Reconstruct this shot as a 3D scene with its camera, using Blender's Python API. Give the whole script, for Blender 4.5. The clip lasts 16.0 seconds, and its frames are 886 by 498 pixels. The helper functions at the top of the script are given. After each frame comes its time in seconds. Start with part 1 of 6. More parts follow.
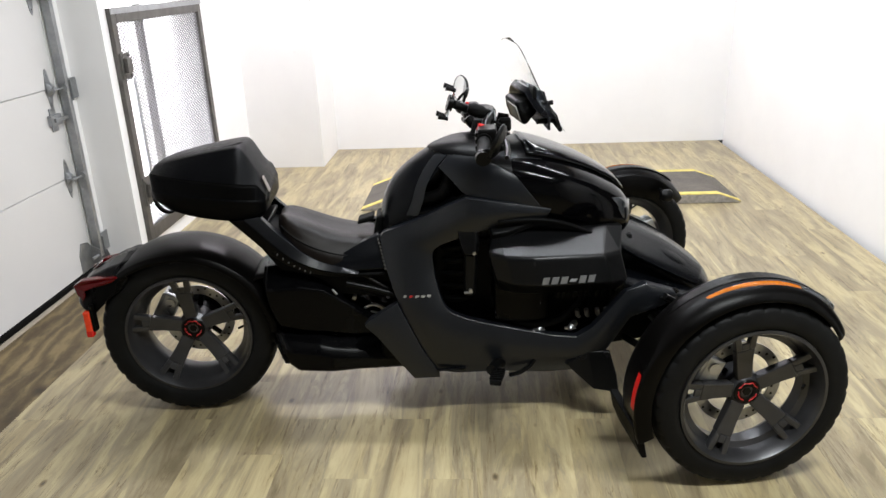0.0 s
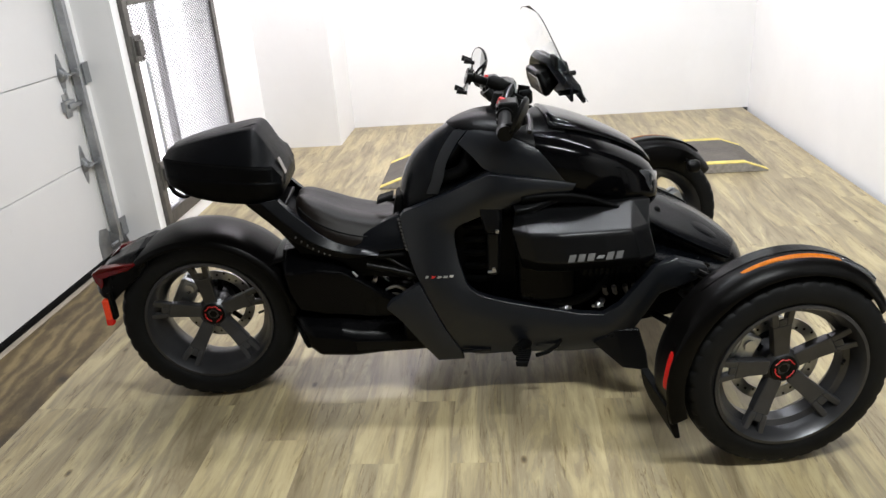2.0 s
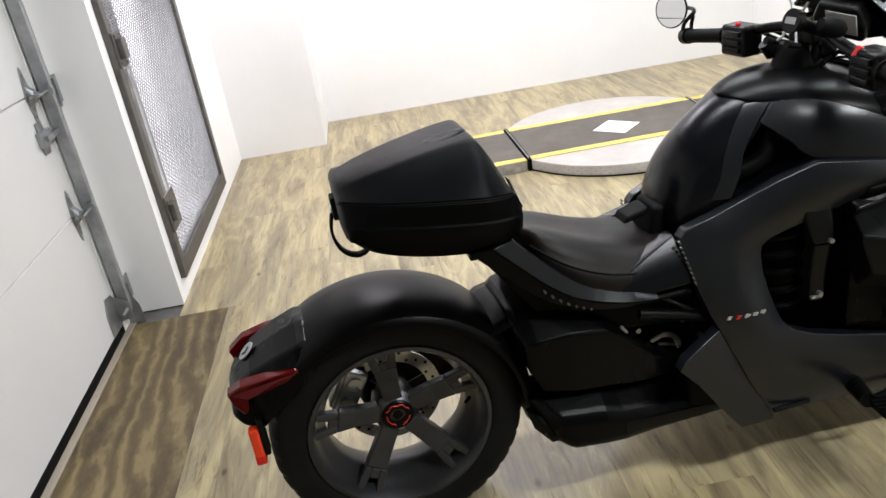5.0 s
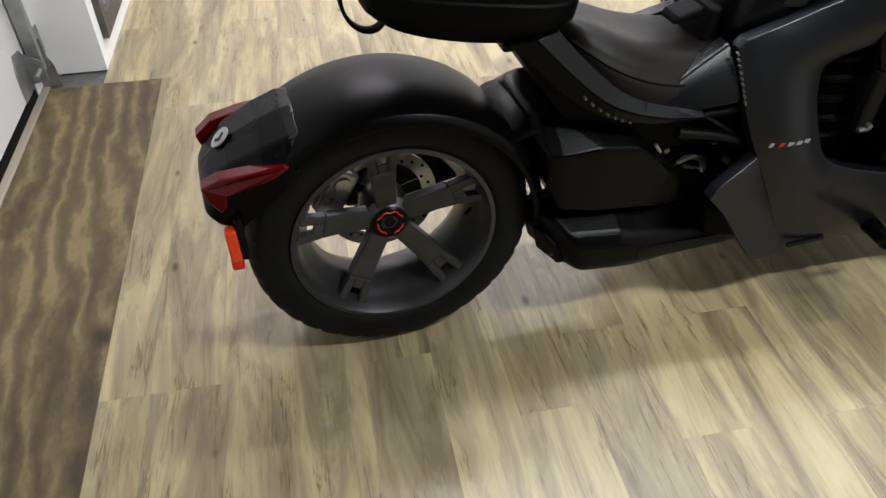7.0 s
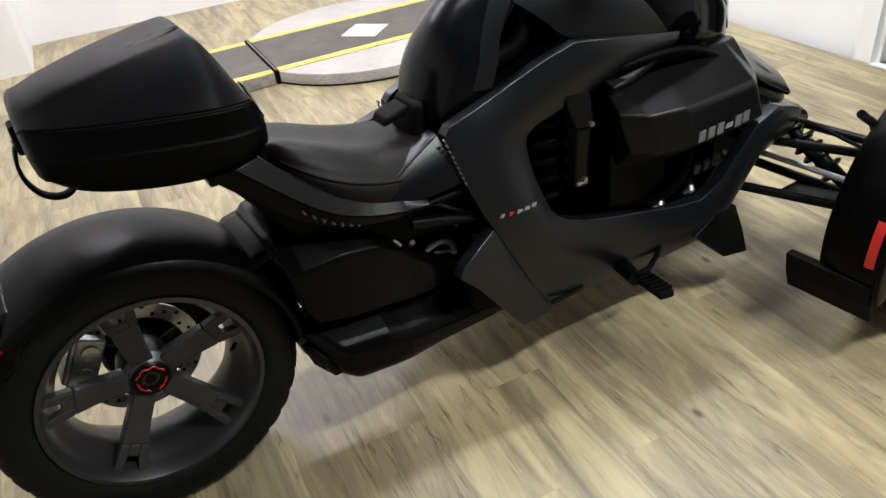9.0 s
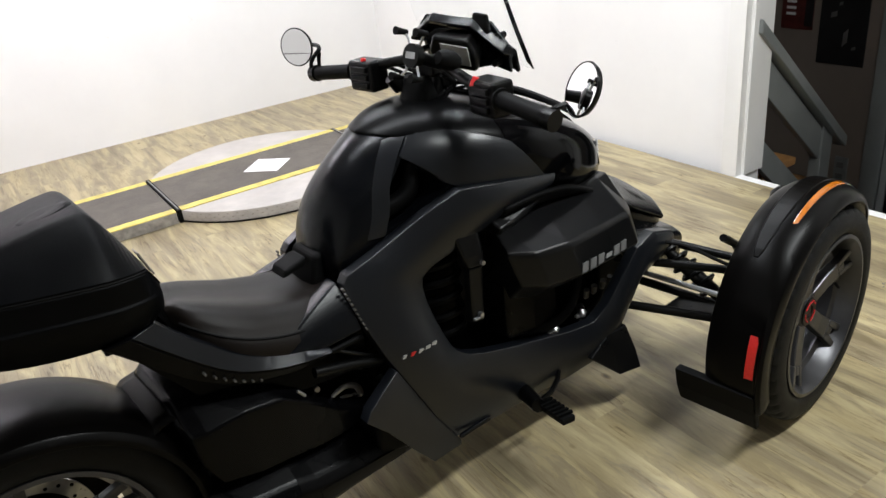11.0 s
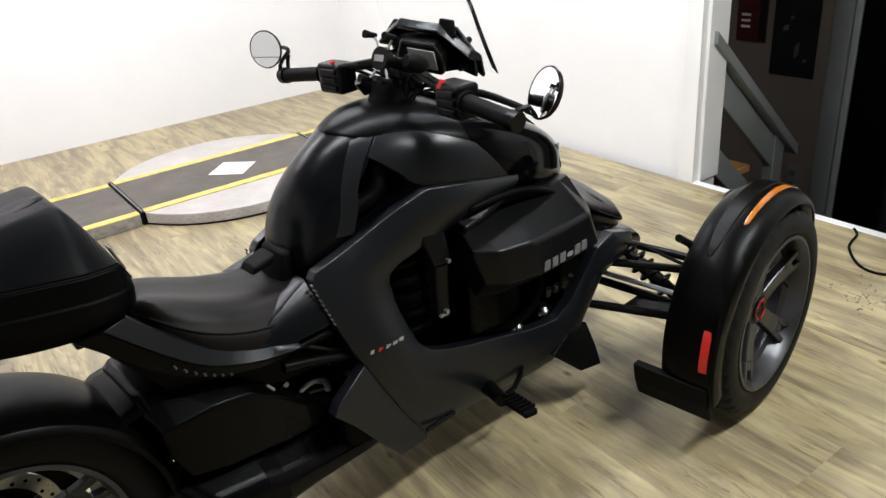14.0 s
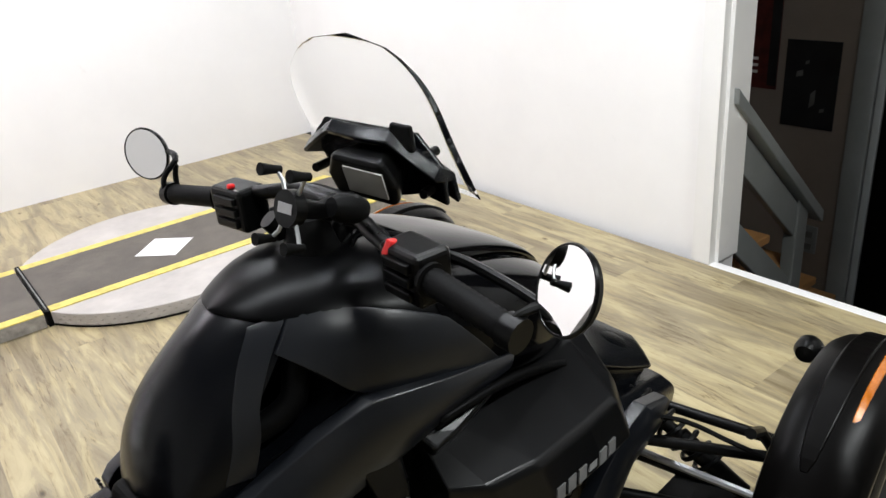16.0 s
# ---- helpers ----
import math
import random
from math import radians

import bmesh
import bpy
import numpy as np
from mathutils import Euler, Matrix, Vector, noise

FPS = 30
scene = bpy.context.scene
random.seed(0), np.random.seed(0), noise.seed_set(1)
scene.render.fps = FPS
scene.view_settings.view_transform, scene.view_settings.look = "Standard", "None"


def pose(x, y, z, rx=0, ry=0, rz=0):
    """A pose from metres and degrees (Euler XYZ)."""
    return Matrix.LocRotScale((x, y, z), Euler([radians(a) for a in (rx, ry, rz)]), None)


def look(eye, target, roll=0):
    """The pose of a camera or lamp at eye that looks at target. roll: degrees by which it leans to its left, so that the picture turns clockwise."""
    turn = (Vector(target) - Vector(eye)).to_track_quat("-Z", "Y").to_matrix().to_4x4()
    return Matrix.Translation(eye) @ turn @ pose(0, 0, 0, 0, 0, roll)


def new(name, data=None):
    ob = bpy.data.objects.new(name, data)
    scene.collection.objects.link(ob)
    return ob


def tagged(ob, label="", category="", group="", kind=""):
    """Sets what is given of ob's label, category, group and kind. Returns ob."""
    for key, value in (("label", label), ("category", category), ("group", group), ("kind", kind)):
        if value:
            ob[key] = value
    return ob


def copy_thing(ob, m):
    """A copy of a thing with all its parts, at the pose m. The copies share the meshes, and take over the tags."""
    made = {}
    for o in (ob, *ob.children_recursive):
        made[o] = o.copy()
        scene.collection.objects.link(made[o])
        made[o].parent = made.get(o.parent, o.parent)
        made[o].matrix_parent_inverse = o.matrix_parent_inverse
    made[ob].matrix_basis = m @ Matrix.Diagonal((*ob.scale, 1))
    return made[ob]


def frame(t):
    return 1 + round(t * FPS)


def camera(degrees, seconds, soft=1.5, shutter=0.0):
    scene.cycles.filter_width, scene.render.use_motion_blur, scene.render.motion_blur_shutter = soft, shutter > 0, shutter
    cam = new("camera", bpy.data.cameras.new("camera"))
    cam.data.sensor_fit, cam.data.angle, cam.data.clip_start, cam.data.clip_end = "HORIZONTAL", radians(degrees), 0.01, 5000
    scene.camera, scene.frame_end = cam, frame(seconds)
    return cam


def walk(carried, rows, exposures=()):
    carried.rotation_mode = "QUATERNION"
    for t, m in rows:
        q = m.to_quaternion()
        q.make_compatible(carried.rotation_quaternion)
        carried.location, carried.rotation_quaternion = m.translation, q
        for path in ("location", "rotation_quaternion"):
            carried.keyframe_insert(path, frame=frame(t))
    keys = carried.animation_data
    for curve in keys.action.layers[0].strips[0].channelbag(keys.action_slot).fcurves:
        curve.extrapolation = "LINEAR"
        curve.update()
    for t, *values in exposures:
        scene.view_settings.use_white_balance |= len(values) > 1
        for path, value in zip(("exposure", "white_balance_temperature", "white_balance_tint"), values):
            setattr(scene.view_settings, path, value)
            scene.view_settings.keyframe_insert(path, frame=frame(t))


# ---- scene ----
cam = camera(61.5, 16.0)
PATH = [
    (0, (0.808, -2.477, 1.425), (0.868, -0.602, 0.726), -2.3),
    (0.5, (0.811, -2.471, 1.420), (0.878, -0.600, 0.710), -2.8),
    (1, (0.817, -2.464, 1.423), (0.893, -0.595, 0.708), -2.0),
    (1.5, (0.877, -2.456, 1.428), (0.939, -0.581, 0.727), -3.1),
    (2, (0.802, -2.413, 1.412), (0.806, -0.558, 0.655), -4.3),
    (2.5, (0.633, -2.352, 1.388), (0.729, -0.532, 0.559), -4.8),
    (3, (0.516, -2.226, 1.377), (0.413, -0.397, 0.568), -5.2),
    (3.5, (0.388, -1.952, 1.384), (0.138, -0.084, 0.708), -5.0),
    (4, (0.201, -1.788, 1.325), (0.136, 0.019, 0.470), -6.4),
    (4.2, (0.120, -1.755, 1.330), (0.187, 0.079, 0.535), -6.9),
    (6.3, (-0.170, -1.271, 1.398), (0.234, 0.415, 0.400), -7.2),
    (6.5, (-0.198, -1.296, 1.334), (0.236, 0.353, 0.289), -4.4),
    (7, (-0.220, -1.294, 1.274), (0.194, 0.152, -0.044), -0.6),
    (7.5, (-0.198, -1.296, 1.262), (0.165, 0.161, -0.060), -2.0),
    (8, (-0.093, -1.309, 1.288), (0.223, 0.209, 0.025), -10.8),
    (8.5, (-0.021, -1.346, 1.291), (0.531, 0.164, 0.100), -7.3),
    (9, (0.008, -1.390, 1.266), (0.793, 0.081, 0.162), -7.0),
    (9.5, (0.043, -1.401, 1.294), (1.016, -0.006, 0.242), -6.9),
    (10, (0.051, -1.401, 1.334), (1.071, 0.032, 0.382), -8.2),
    (12.3, (0.016, -1.467, 1.350), (1.138, -0.033, 0.522), -4.2),
    (12.5, (0.016, -1.469, 1.349), (1.129, -0.028, 0.521), -4.8),
    (13, (0.015, -1.464, 1.352), (1.110, -0.003, 0.535), -4.5),
    (13.5, (0.010, -1.464, 1.347), (1.115, -0.028, 0.499), -4.8),
    (14, (0.000, -1.458, 1.349), (1.152, -0.071, 0.485), -5.2),
    (14.5, (-0.005, -1.432, 1.361), (1.248, -0.147, 0.478), -6.3),
    (15, (0.171, -1.359, 1.326), (1.368, -0.010, 0.462), -6.7),
    (15.5, (0.354, -1.258, 1.356), (1.456, 0.222, 0.586), -5.2),
    (16, (0.477, -0.984, 1.364), (1.693, 0.380, 0.550), -5.4),
]
walk(cam, [(t, look(eye, target, roll)) for t, eye, target, roll in PATH], [(0, -0.07), (1.0, -0.10), (1.5, -0.09), (2.0, -0.12), (3.0, -0.10), (3.5, -0.20), (4.0, -0.12), (6.5, -0.03), (8.5, -0.04), (9.0, -0.10), (9.5, -0.14), (10.0, -0.16), (12.5, -0.26), (13.5, -0.21), (14.5, -0.12), (15.0, -0.14), (15.5, -0.18), (16.0, -0.24)])

# ---- world, lights ----
world = bpy.data.worlds.new("world")
world.use_nodes = True
world.node_tree.nodes["Background"].inputs[0].default_value = (0.9, 0.95, 1.0, 1)
world.node_tree.nodes["Background"].inputs[1].default_value = 0.05
scene.world = world

ROOM = pose(0, 0, 0, 0, 0, -5.7)      # the room's own axes: u across, v towards the back wall
CEIL = 2.75


# ---- builders ----
def part(name, bm, material, parent=None, label="", smooth=True, mods=(), m=None):
    """Links a bmesh as one mesh object, under a thing or a part."""
    if m is not None:
        bmesh.ops.transform(bm, matrix=m, verts=bm.verts)
    bmesh.ops.recalc_face_normals(bm, faces=bm.faces)
    me = bpy.data.meshes.new(name)
    bm.to_mesh(me)
    bm.free()
    if smooth:
        me.shade_smooth()
        me.set_sharp_from_angle(angle=radians(38))
    me.materials.append(material)
    ob = new(name, me)
    if parent is not None:
        ob.parent = parent
    if label:
        tagged(ob, label)
    for kind, values in mods:
        mod = ob.modifiers.new(kind.lower(), kind)
        for key, value in values.items():
            setattr(mod, key, value)
    return ob


def bevel(width, segments=2, angle=30):
    return ("BEVEL", {"width": width, "segments": segments, "limit_method": "ANGLE", "angle_limit": radians(angle), "harden_normals": False})


def subsurf(n=1):
    return ("SUBSURF", {"levels": n, "render_levels": n})


def solid(thick, offset=-1.0):
    return ("SOLIDIFY", {"thickness": thick, "offset": offset})


def empty(name, label, category, m=None, group="", kind=""):
    ob = new(name)
    if m is not None:
        ob.matrix_world = m
    return tagged(ob, label, category, group, kind)


def bm_box(x0, x1, y0, y1, z0, z1):
    bm = bmesh.new()
    v = [bm.verts.new((x, y, z)) for x in (x0, x1) for y in (y0, y1) for z in (z0, z1)]
    for f in ((0, 1, 3, 2), (4, 6, 7, 5), (0, 4, 5, 1), (2, 3, 7, 6), (0, 2, 6, 4), (1, 5, 7, 3)):
        bm.faces.new([v[i] for i in f])
    return bm


def add_box(bm, x0, x1, y0, y1, z0, z1, m=None):
    v = [bm.verts.new((x, y, z)) for x in (x0, x1) for y in (y0, y1) for z in (z0, z1)]
    for f in ((0, 1, 3, 2), (4, 6, 7, 5), (0, 4, 5, 1), (2, 3, 7, 6), (0, 2, 6, 4), (1, 5, 7, 3)):
        bm.faces.new([v[i] for i in f])
    if m is not None:
        bmesh.ops.transform(bm, matrix=m, verts=v)
    return bm


def bm_loft(rings, caps=True, closed=True, bm=None):
    """A skin over rings of points of one count."""
    bm = bm or bmesh.new()
    rows = [[bm.verts.new(p) for p in ring] for ring in rings]
    n = len(rows[0])
    for a, b in zip(rows, rows[1:]):
        for i in range(n if closed else n - 1):
            j = (i + 1) % n
            bm.faces.new((a[i], a[j], b[j], b[i]))
    if caps and closed:
        bm.faces.new(rows[0])
        bm.faces.new(list(reversed(rows[-1])))
    return bm


def bm_prism(outline, lo, hi, axis="y", bm=None):
    """A flat outline pushed from lo to hi along an axis; the outline lies in the other two."""
    def at(p, h):
        return {"x": (h, p[0], p[1]), "y": (p[0], h, p[1]), "z": (p[0], p[1], h)}[axis]
    return bm_loft([[at(p, lo) for p in outline], [at(p, hi) for p in outline]], bm=bm)


def spline(points, n):
    """n points evenly along a smooth line through the given ones."""
    pts = [Vector(p) for p in points]
    if len(pts) == 2:
        return [pts[0].lerp(pts[1], i / (n - 1)) for i in range(n)]
    out = []
    for i in range(n):
        s = i / (n - 1) * (len(pts) - 1)
        k = min(int(s), len(pts) - 2)
        t = s - k
        p0, p1, p2, p3 = pts[max(k - 1, 0)], pts[k], pts[k + 1], pts[min(k + 2, len(pts) - 1)]
        out.append(0.5 * ((2 * p1) + (p2 - p0) * t + (2 * p0 - 5 * p1 + 4 * p2 - p3) * t * t + (3 * p1 - p0 - 3 * p2 + p3) * t ** 3))
    return out


def bm_tube(points, r, n=10, bm=None, caps=True):
    """A round bar along a line; r may be a list."""
    pts = [Vector(p) for p in points]
    rings, up = [], Vector((0.13, 0.29, 0.95))
    for i, p in enumerate(pts):
        d = (pts[min(i + 1, len(pts) - 1)] - pts[max(i - 1, 0)]).normalized()
        a = d.cross(up).normalized()
        if a.length < 0.1:
            a = d.cross(Vector((1, 0, 0))).normalized()
        b = a.cross(d)
        rr = r[i] if isinstance(r, (list, tuple)) else r
        rings.append([p + rr * (math.cos(k * math.tau / n) * a + math.sin(k * math.tau / n) * b) for k in range(n)])
    return bm_loft(rings, caps, bm=bm)


def bm_lathe(profile, n=64, axis="y", centre=(0, 0, 0), bm=None, wobble=None):
    """Turns a closed profile of (radius, along) round an axis."""
    bm = bm or bmesh.new()
    rows = []
    for k in range(n):
        a = math.tau * k / n
        row = []
        for i, (r, h) in enumerate(profile):
            if wobble:
                r = wobble(r, h, i, k)
            c, s = r * math.cos(a), r * math.sin(a)
            p = {"y": (c, h, s), "z": (c, s, h), "x": (h, c, s)}[axis]
            row.append(bm.verts.new(Vector(p) + Vector(centre)))
        rows.append(row)
    m = len(profile)
    for k in range(n):
        a, b = rows[k], rows[(k + 1) % n]
        for i in range(m):
            j = (i + 1) % m
            bm.faces.new((a[i], a[j], b[j], b[i]))
    return bm


def bm_disc(r, h0, h1, n=32, axis="y", centre=(0, 0, 0), bm=None):
    pts = [(r * math.cos(math.tau * k / n), r * math.sin(math.tau * k / n)) for k in range(n)]
    c = Vector(centre)
    def at(p, h):
        return c + Vector({"x": (h, p[0], p[1]), "y": (p[0], h, p[1]), "z": (p[0], p[1], h)}[axis])
    return bm_loft([[at(p, h0) for p in pts], [at(p, h1) for p in pts]], bm=bm)


def bm_strip(edge_a, edge_b, across=4, bulge=0.0, along=0, bm=None):
    """An open sheet between two lines of points; bulge lifts its middle outwards (towards -y)."""
    if along:
        edge_a, edge_b = spline(edge_a, along), spline(edge_b, along)
    bm = bm or bmesh.new()
    rows = []
    for a, b in zip(edge_a, edge_b):
        a, b = Vector(a), Vector(b)
        rows.append([bm.verts.new(a.lerp(b, k / across) + Vector((0, -bulge * 4 * (k / across) * (1 - k / across), 0))) for k in range(across + 1)])
    for a, b in zip(rows, rows[1:]):
        for k in range(across):
            bm.faces.new((a[k], a[k + 1], b[k + 1], b[k]))
    return bm


def bm_slab(edge_a, edge_b, across=4, bulge=0.0, thick=0.02, along=0):
    """A solid panel between two lines of points; its outer face bulges towards -y, its back lies thick behind."""
    if along:
        edge_a, edge_b = spline(edge_a, along), spline(edge_b, along)
    rings = []
    for a, b in zip(edge_a, edge_b):
        a, b = Vector(a), Vector(b)
        swell = bulge * min(1.0, (b - a).length / 0.12)
        front = [a.lerp(b, k / across) + Vector((0, -swell * 4 * (k / across) * (1 - k / across), 0)) for k in range(across + 1)]
        rings.append(front + [p + Vector((0, thick + 0.5 * bulge, 0)) for p in reversed(front)])
    return bm_loft(rings)


def mirrored(bm, y=0.0):
    """A copy of a bmesh on the other side of the plane at y."""
    other = bm.copy()
    for v in other.verts:
        v.co.y = 2 * y - v.co.y
    bmesh.ops.reverse_faces(other, faces=other.faces)
    return other


def carved(bm, *cutters):
    """The bmesh less the cutters, as a new bmesh."""
    me = bpy.data.meshes.new("work")
    bmesh.ops.recalc_face_normals(bm, faces=bm.faces)
    bm.to_mesh(me)
    ob = new("work", me)
    tools = []
    for c in cutters:
        bmesh.ops.recalc_face_normals(c, faces=c.faces)
        cm = bpy.data.meshes.new("tool")
        c.to_mesh(cm)
        c.free()
        tool = new("tool", cm)
        tools.append(tool)
        mod = ob.modifiers.new("cut", "BOOLEAN")
        mod.operation, mod.object, mod.solver = "DIFFERENCE", tool, "EXACT"
    bpy.context.view_layer.update()
    done = ob.evaluated_get(bpy.context.evaluated_depsgraph_get()).to_mesh()
    out = bmesh.new()
    out.from_mesh(done)
    bpy.data.objects.remove(ob)
    for t in tools:
        bpy.data.objects.remove(t)
    bm.free()
    return out


# ---- materials ----
def nodes_of(name):
    m = bpy.data.materials.new(name)
    m.use_nodes = True
    t = m.node_tree
    return m, t, t.nodes["Principled BSDF"]


def link(t, a, b):
    t.links.new(a, b)


def node(t, kind, **inputs):
    n = t.nodes.new(kind)
    for k, v in inputs.items():
        n.inputs[k.replace("_", " ")].default_value = v
    return n


def ramp(t, fac, stops):
    r = t.nodes.new("ShaderNodeValToRGB")
    link(t, fac, r.inputs[0])
    e = r.color_ramp.elements
    e[0].position, e[0].color = stops[0][0], (*stops[0][1], 1)
    e[1].position, e[1].color = stops[-1][0], (*stops[-1][1], 1)
    for p, c in stops[1:-1]:
        x = e.new(p)
        x.color = (*c, 1)
    return r.outputs[0]


def coords(t, scale=(1, 1, 1), shuffle=0.0, turn=0.0):
    c = t.nodes.new("ShaderNodeTexCoord")
    mp = t.nodes.new("ShaderNodeMapping")
    mp.inputs["Scale"].default_value = scale
    mp.inputs["Rotation"].default_value = (0, 0, turn)
    out = c.outputs["Object"]
    if shuffle:
        info = t.nodes.new("ShaderNodeObjectInfo")
        mul = t.nodes.new("ShaderNodeMath")
        mul.operation = "MULTIPLY"
        mul.inputs[1].default_value = shuffle
        link(t, info.outputs["Random"], mul.inputs[0])
        add = t.nodes.new("ShaderNodeVectorMath")
        add.operation = "ADD"
        link(t, out, add.inputs[0])
        link(t, mul.outputs[0], add.inputs[1])
        out = add.outputs[0]
    link(t, out, mp.inputs["Vector"])
    return mp.outputs[0]


def surface(name, colour, rough=0.5, metal=0.0, spread=0.25, scale=8.0, fine=300.0, bump=0.05, rough_spread=0.12, coat=0.0, spec=0.5):
    """A plain painted, moulded or cast surface: a broad drift of tone and sheen, and a fine grain."""
    m, t, b = nodes_of(name)
    v = coords(t)
    big = node(t, "ShaderNodeTexNoise", Scale=scale, Detail=4.0, Roughness=0.6)
    small = node(t, "ShaderNodeTexNoise", Scale=fine, Detail=2.0)
    link(t, v, big.inputs["Vector"]), link(t, v, small.inputs["Vector"])
    lo, hi = [c * (1 - spread) for c in colour], [min(1, c * (1 + spread)) for c in colour]
    link(t, ramp(t, big.outputs[0], [(0.3, lo), (0.7, hi)]), b.inputs["Base Color"])
    mr = t.nodes.new("ShaderNodeMapRange")
    mr.inputs["To Min"].default_value, mr.inputs["To Max"].default_value = max(0.02, rough - rough_spread), min(1, rough + rough_spread)
    link(t, big.outputs[0], mr.inputs["Value"]), link(t, mr.outputs[0], b.inputs["Roughness"])
    bp = node(t, "ShaderNodeBump", Strength=bump, Distance=0.002)
    link(t, small.outputs[0], bp.inputs["Height"]), link(t, bp.outputs[0], b.inputs["Normal"])
    b.inputs["Metallic"].default_value = metal
    b.inputs["Coat Weight"].default_value = coat
    b.inputs["Coat Roughness"].default_value = 0.05
    b.inputs["Specular IOR Level"].default_value = spec
    return m


def wood_floor():
    """Printed vinyl planks: pale tan and grey boards with long grain, dark streaks and small knots."""
    m, t, b = nodes_of("vinyl_plank")
    info = t.nodes.new("ShaderNodeObjectInfo")
    long = coords(t, (11.0, 1.6, 11.0), 37.0)
    fine = coords(t, (52, 4.4, 52), 53.0)
    blot = coords(t, (4.5, 1.6, 4.5), 19.0)
    knot = coords(t, (8, 4.2, 8), 71.0)
    n1 = node(t, "ShaderNodeTexNoise", Scale=1.0, Detail=9.0, Roughness=0.66, Distortion=0.9)
    n2 = node(t, "ShaderNodeTexNoise", Scale=1.0, Detail=6.0, Roughness=0.74, Distortion=0.8)
    n3 = node(t, "ShaderNodeTexNoise", Scale=1.0, Detail=4.0)
    vor = node(t, "ShaderNodeTexVoronoi", Scale=1.0)
    for v, n in ((long, n1), (fine, n2), (blot, n3), (knot, vor)):
        link(t, v, n.inputs["Vector"])
    pale = ramp(t, n1.outputs[0], [(0.33, (0.183, 0.146, 0.083)), (0.41, (0.262, 0.214, 0.130)), (0.472, (0.302, 0.251, 0.155)), (0.492, (0.379, 0.312, 0.170)), (0.59, (0.435, 0.361, 0.207)), (0.70, (0.505, 0.422, 0.247))])
    grey = ramp(t, n1.outputs[0], [(0.34, (0.183, 0.147, 0.086)), (0.45, (0.260, 0.217, 0.136)), (0.535, (0.278, 0.233, 0.148)), (0.556, (0.382, 0.321, 0.184)), (0.72, (0.459, 0.390, 0.221))])
    mix = t.nodes.new("ShaderNodeMix")
    mix.data_type = "RGBA"
    pick = ramp(t, info.outputs["Random"], [(0.0, (0.30, 0.30, 0.30)), (1.0, (0.70, 0.70, 0.70))])
    link(t, pick, mix.inputs["Factor"]), link(t, pale, mix.inputs["A"]), link(t, grey, mix.inputs["B"])
    g = t.nodes.new("ShaderNodeMix")
    g.data_type, g.blend_type = "RGBA", "MULTIPLY"
    g.inputs["Factor"].default_value = 0.7
    link(t, mix.outputs["Result"], g.inputs["A"])
    link(t, ramp(t, n2.outputs[0], [(0.325, (0.26, 0.21, 0.15)), (0.36, (0.62, 0.56, 0.47)), (0.42, (0.88, 0.86, 0.82)), (0.52, (1, 1, 1))]), g.inputs["B"])
    g2 = t.nodes.new("ShaderNodeMix")
    g2.data_type, g2.blend_type = "RGBA", "MULTIPLY"
    g2.inputs["Factor"].default_value = 0.8
    link(t, g.outputs["Result"], g2.inputs["A"])
    link(t, ramp(t, n3.outputs[0], [(0.34, (0.80, 0.77, 0.72)), (0.56, (1, 1, 1))]), g2.inputs["B"])
    g3 = t.nodes.new("ShaderNodeMix")
    g3.data_type, g3.blend_type = "RGBA", "MULTIPLY"
    g3.inputs["Factor"].default_value = 0.85
    link(t, g2.outputs["Result"], g3.inputs["A"])
    link(t, ramp(t, vor.outputs["Distance"], [(0.022, (0.10, 0.07, 0.04)), (0.055, (0.45, 0.38, 0.28)), (0.095, (1, 1, 1))]), g3.inputs["B"])
    crack = coords(t, (26, 1.7, 26), 83.0)
    n4 = node(t, "ShaderNodeTexNoise", Scale=1.0, Detail=5.0, Roughness=0.6, Distortion=0.5)
    n5 = node(t, "ShaderNodeTexNoise", Scale=1.0, Detail=2.0)
    link(t, crack, n4.inputs["Vector"]), link(t, coords(t, (9, 3.5, 9), 29.0), n5.inputs["Vector"])
    line = ramp(t, n4.outputs[0], [(0.482, (0, 0, 0)), (0.499, (1, 1, 1)), (0.503, (1, 1, 1)), (0.520, (0, 0, 0))])
    patch = ramp(t, n5.outputs[0], [(0.50, (0, 0, 0)), (0.62, (0.75, 0.75, 0.75))])
    both_on = t.nodes.new("ShaderNodeMath")
    both_on.operation = "MULTIPLY"
    link(t, line, both_on.inputs[0]), link(t, patch, both_on.inputs[1])
    g4 = t.nodes.new("ShaderNodeMix")
    g4.data_type, g4.blend_type = "RGBA", "MULTIPLY"
    link(t, both_on.outputs[0], g4.inputs["Factor"]), link(t, g3.outputs["Result"], g4.inputs["A"])
    g4.inputs["B"].default_value = (0.34, 0.28, 0.20, 1)
    link(t, g4.outputs["Result"], b.inputs["Base Color"])
    mr = t.nodes.new("ShaderNodeMapRange")
    mr.inputs["To Min"].default_value, mr.inputs["To Max"].default_value = 0.30, 0.46
    link(t, n3.outputs[0], mr.inputs["Value"]), link(t, mr.outputs[0], b.inputs["Roughness"])
    b.inputs["Specular IOR Level"].default_value = 0.5
    bp = node(t, "ShaderNodeBump", Strength=0.18, Distance=0.001)
    link(t, n2.outputs[0], bp.inputs["Height"]), link(t, bp.outputs[0], b.inputs["Normal"])
    return m


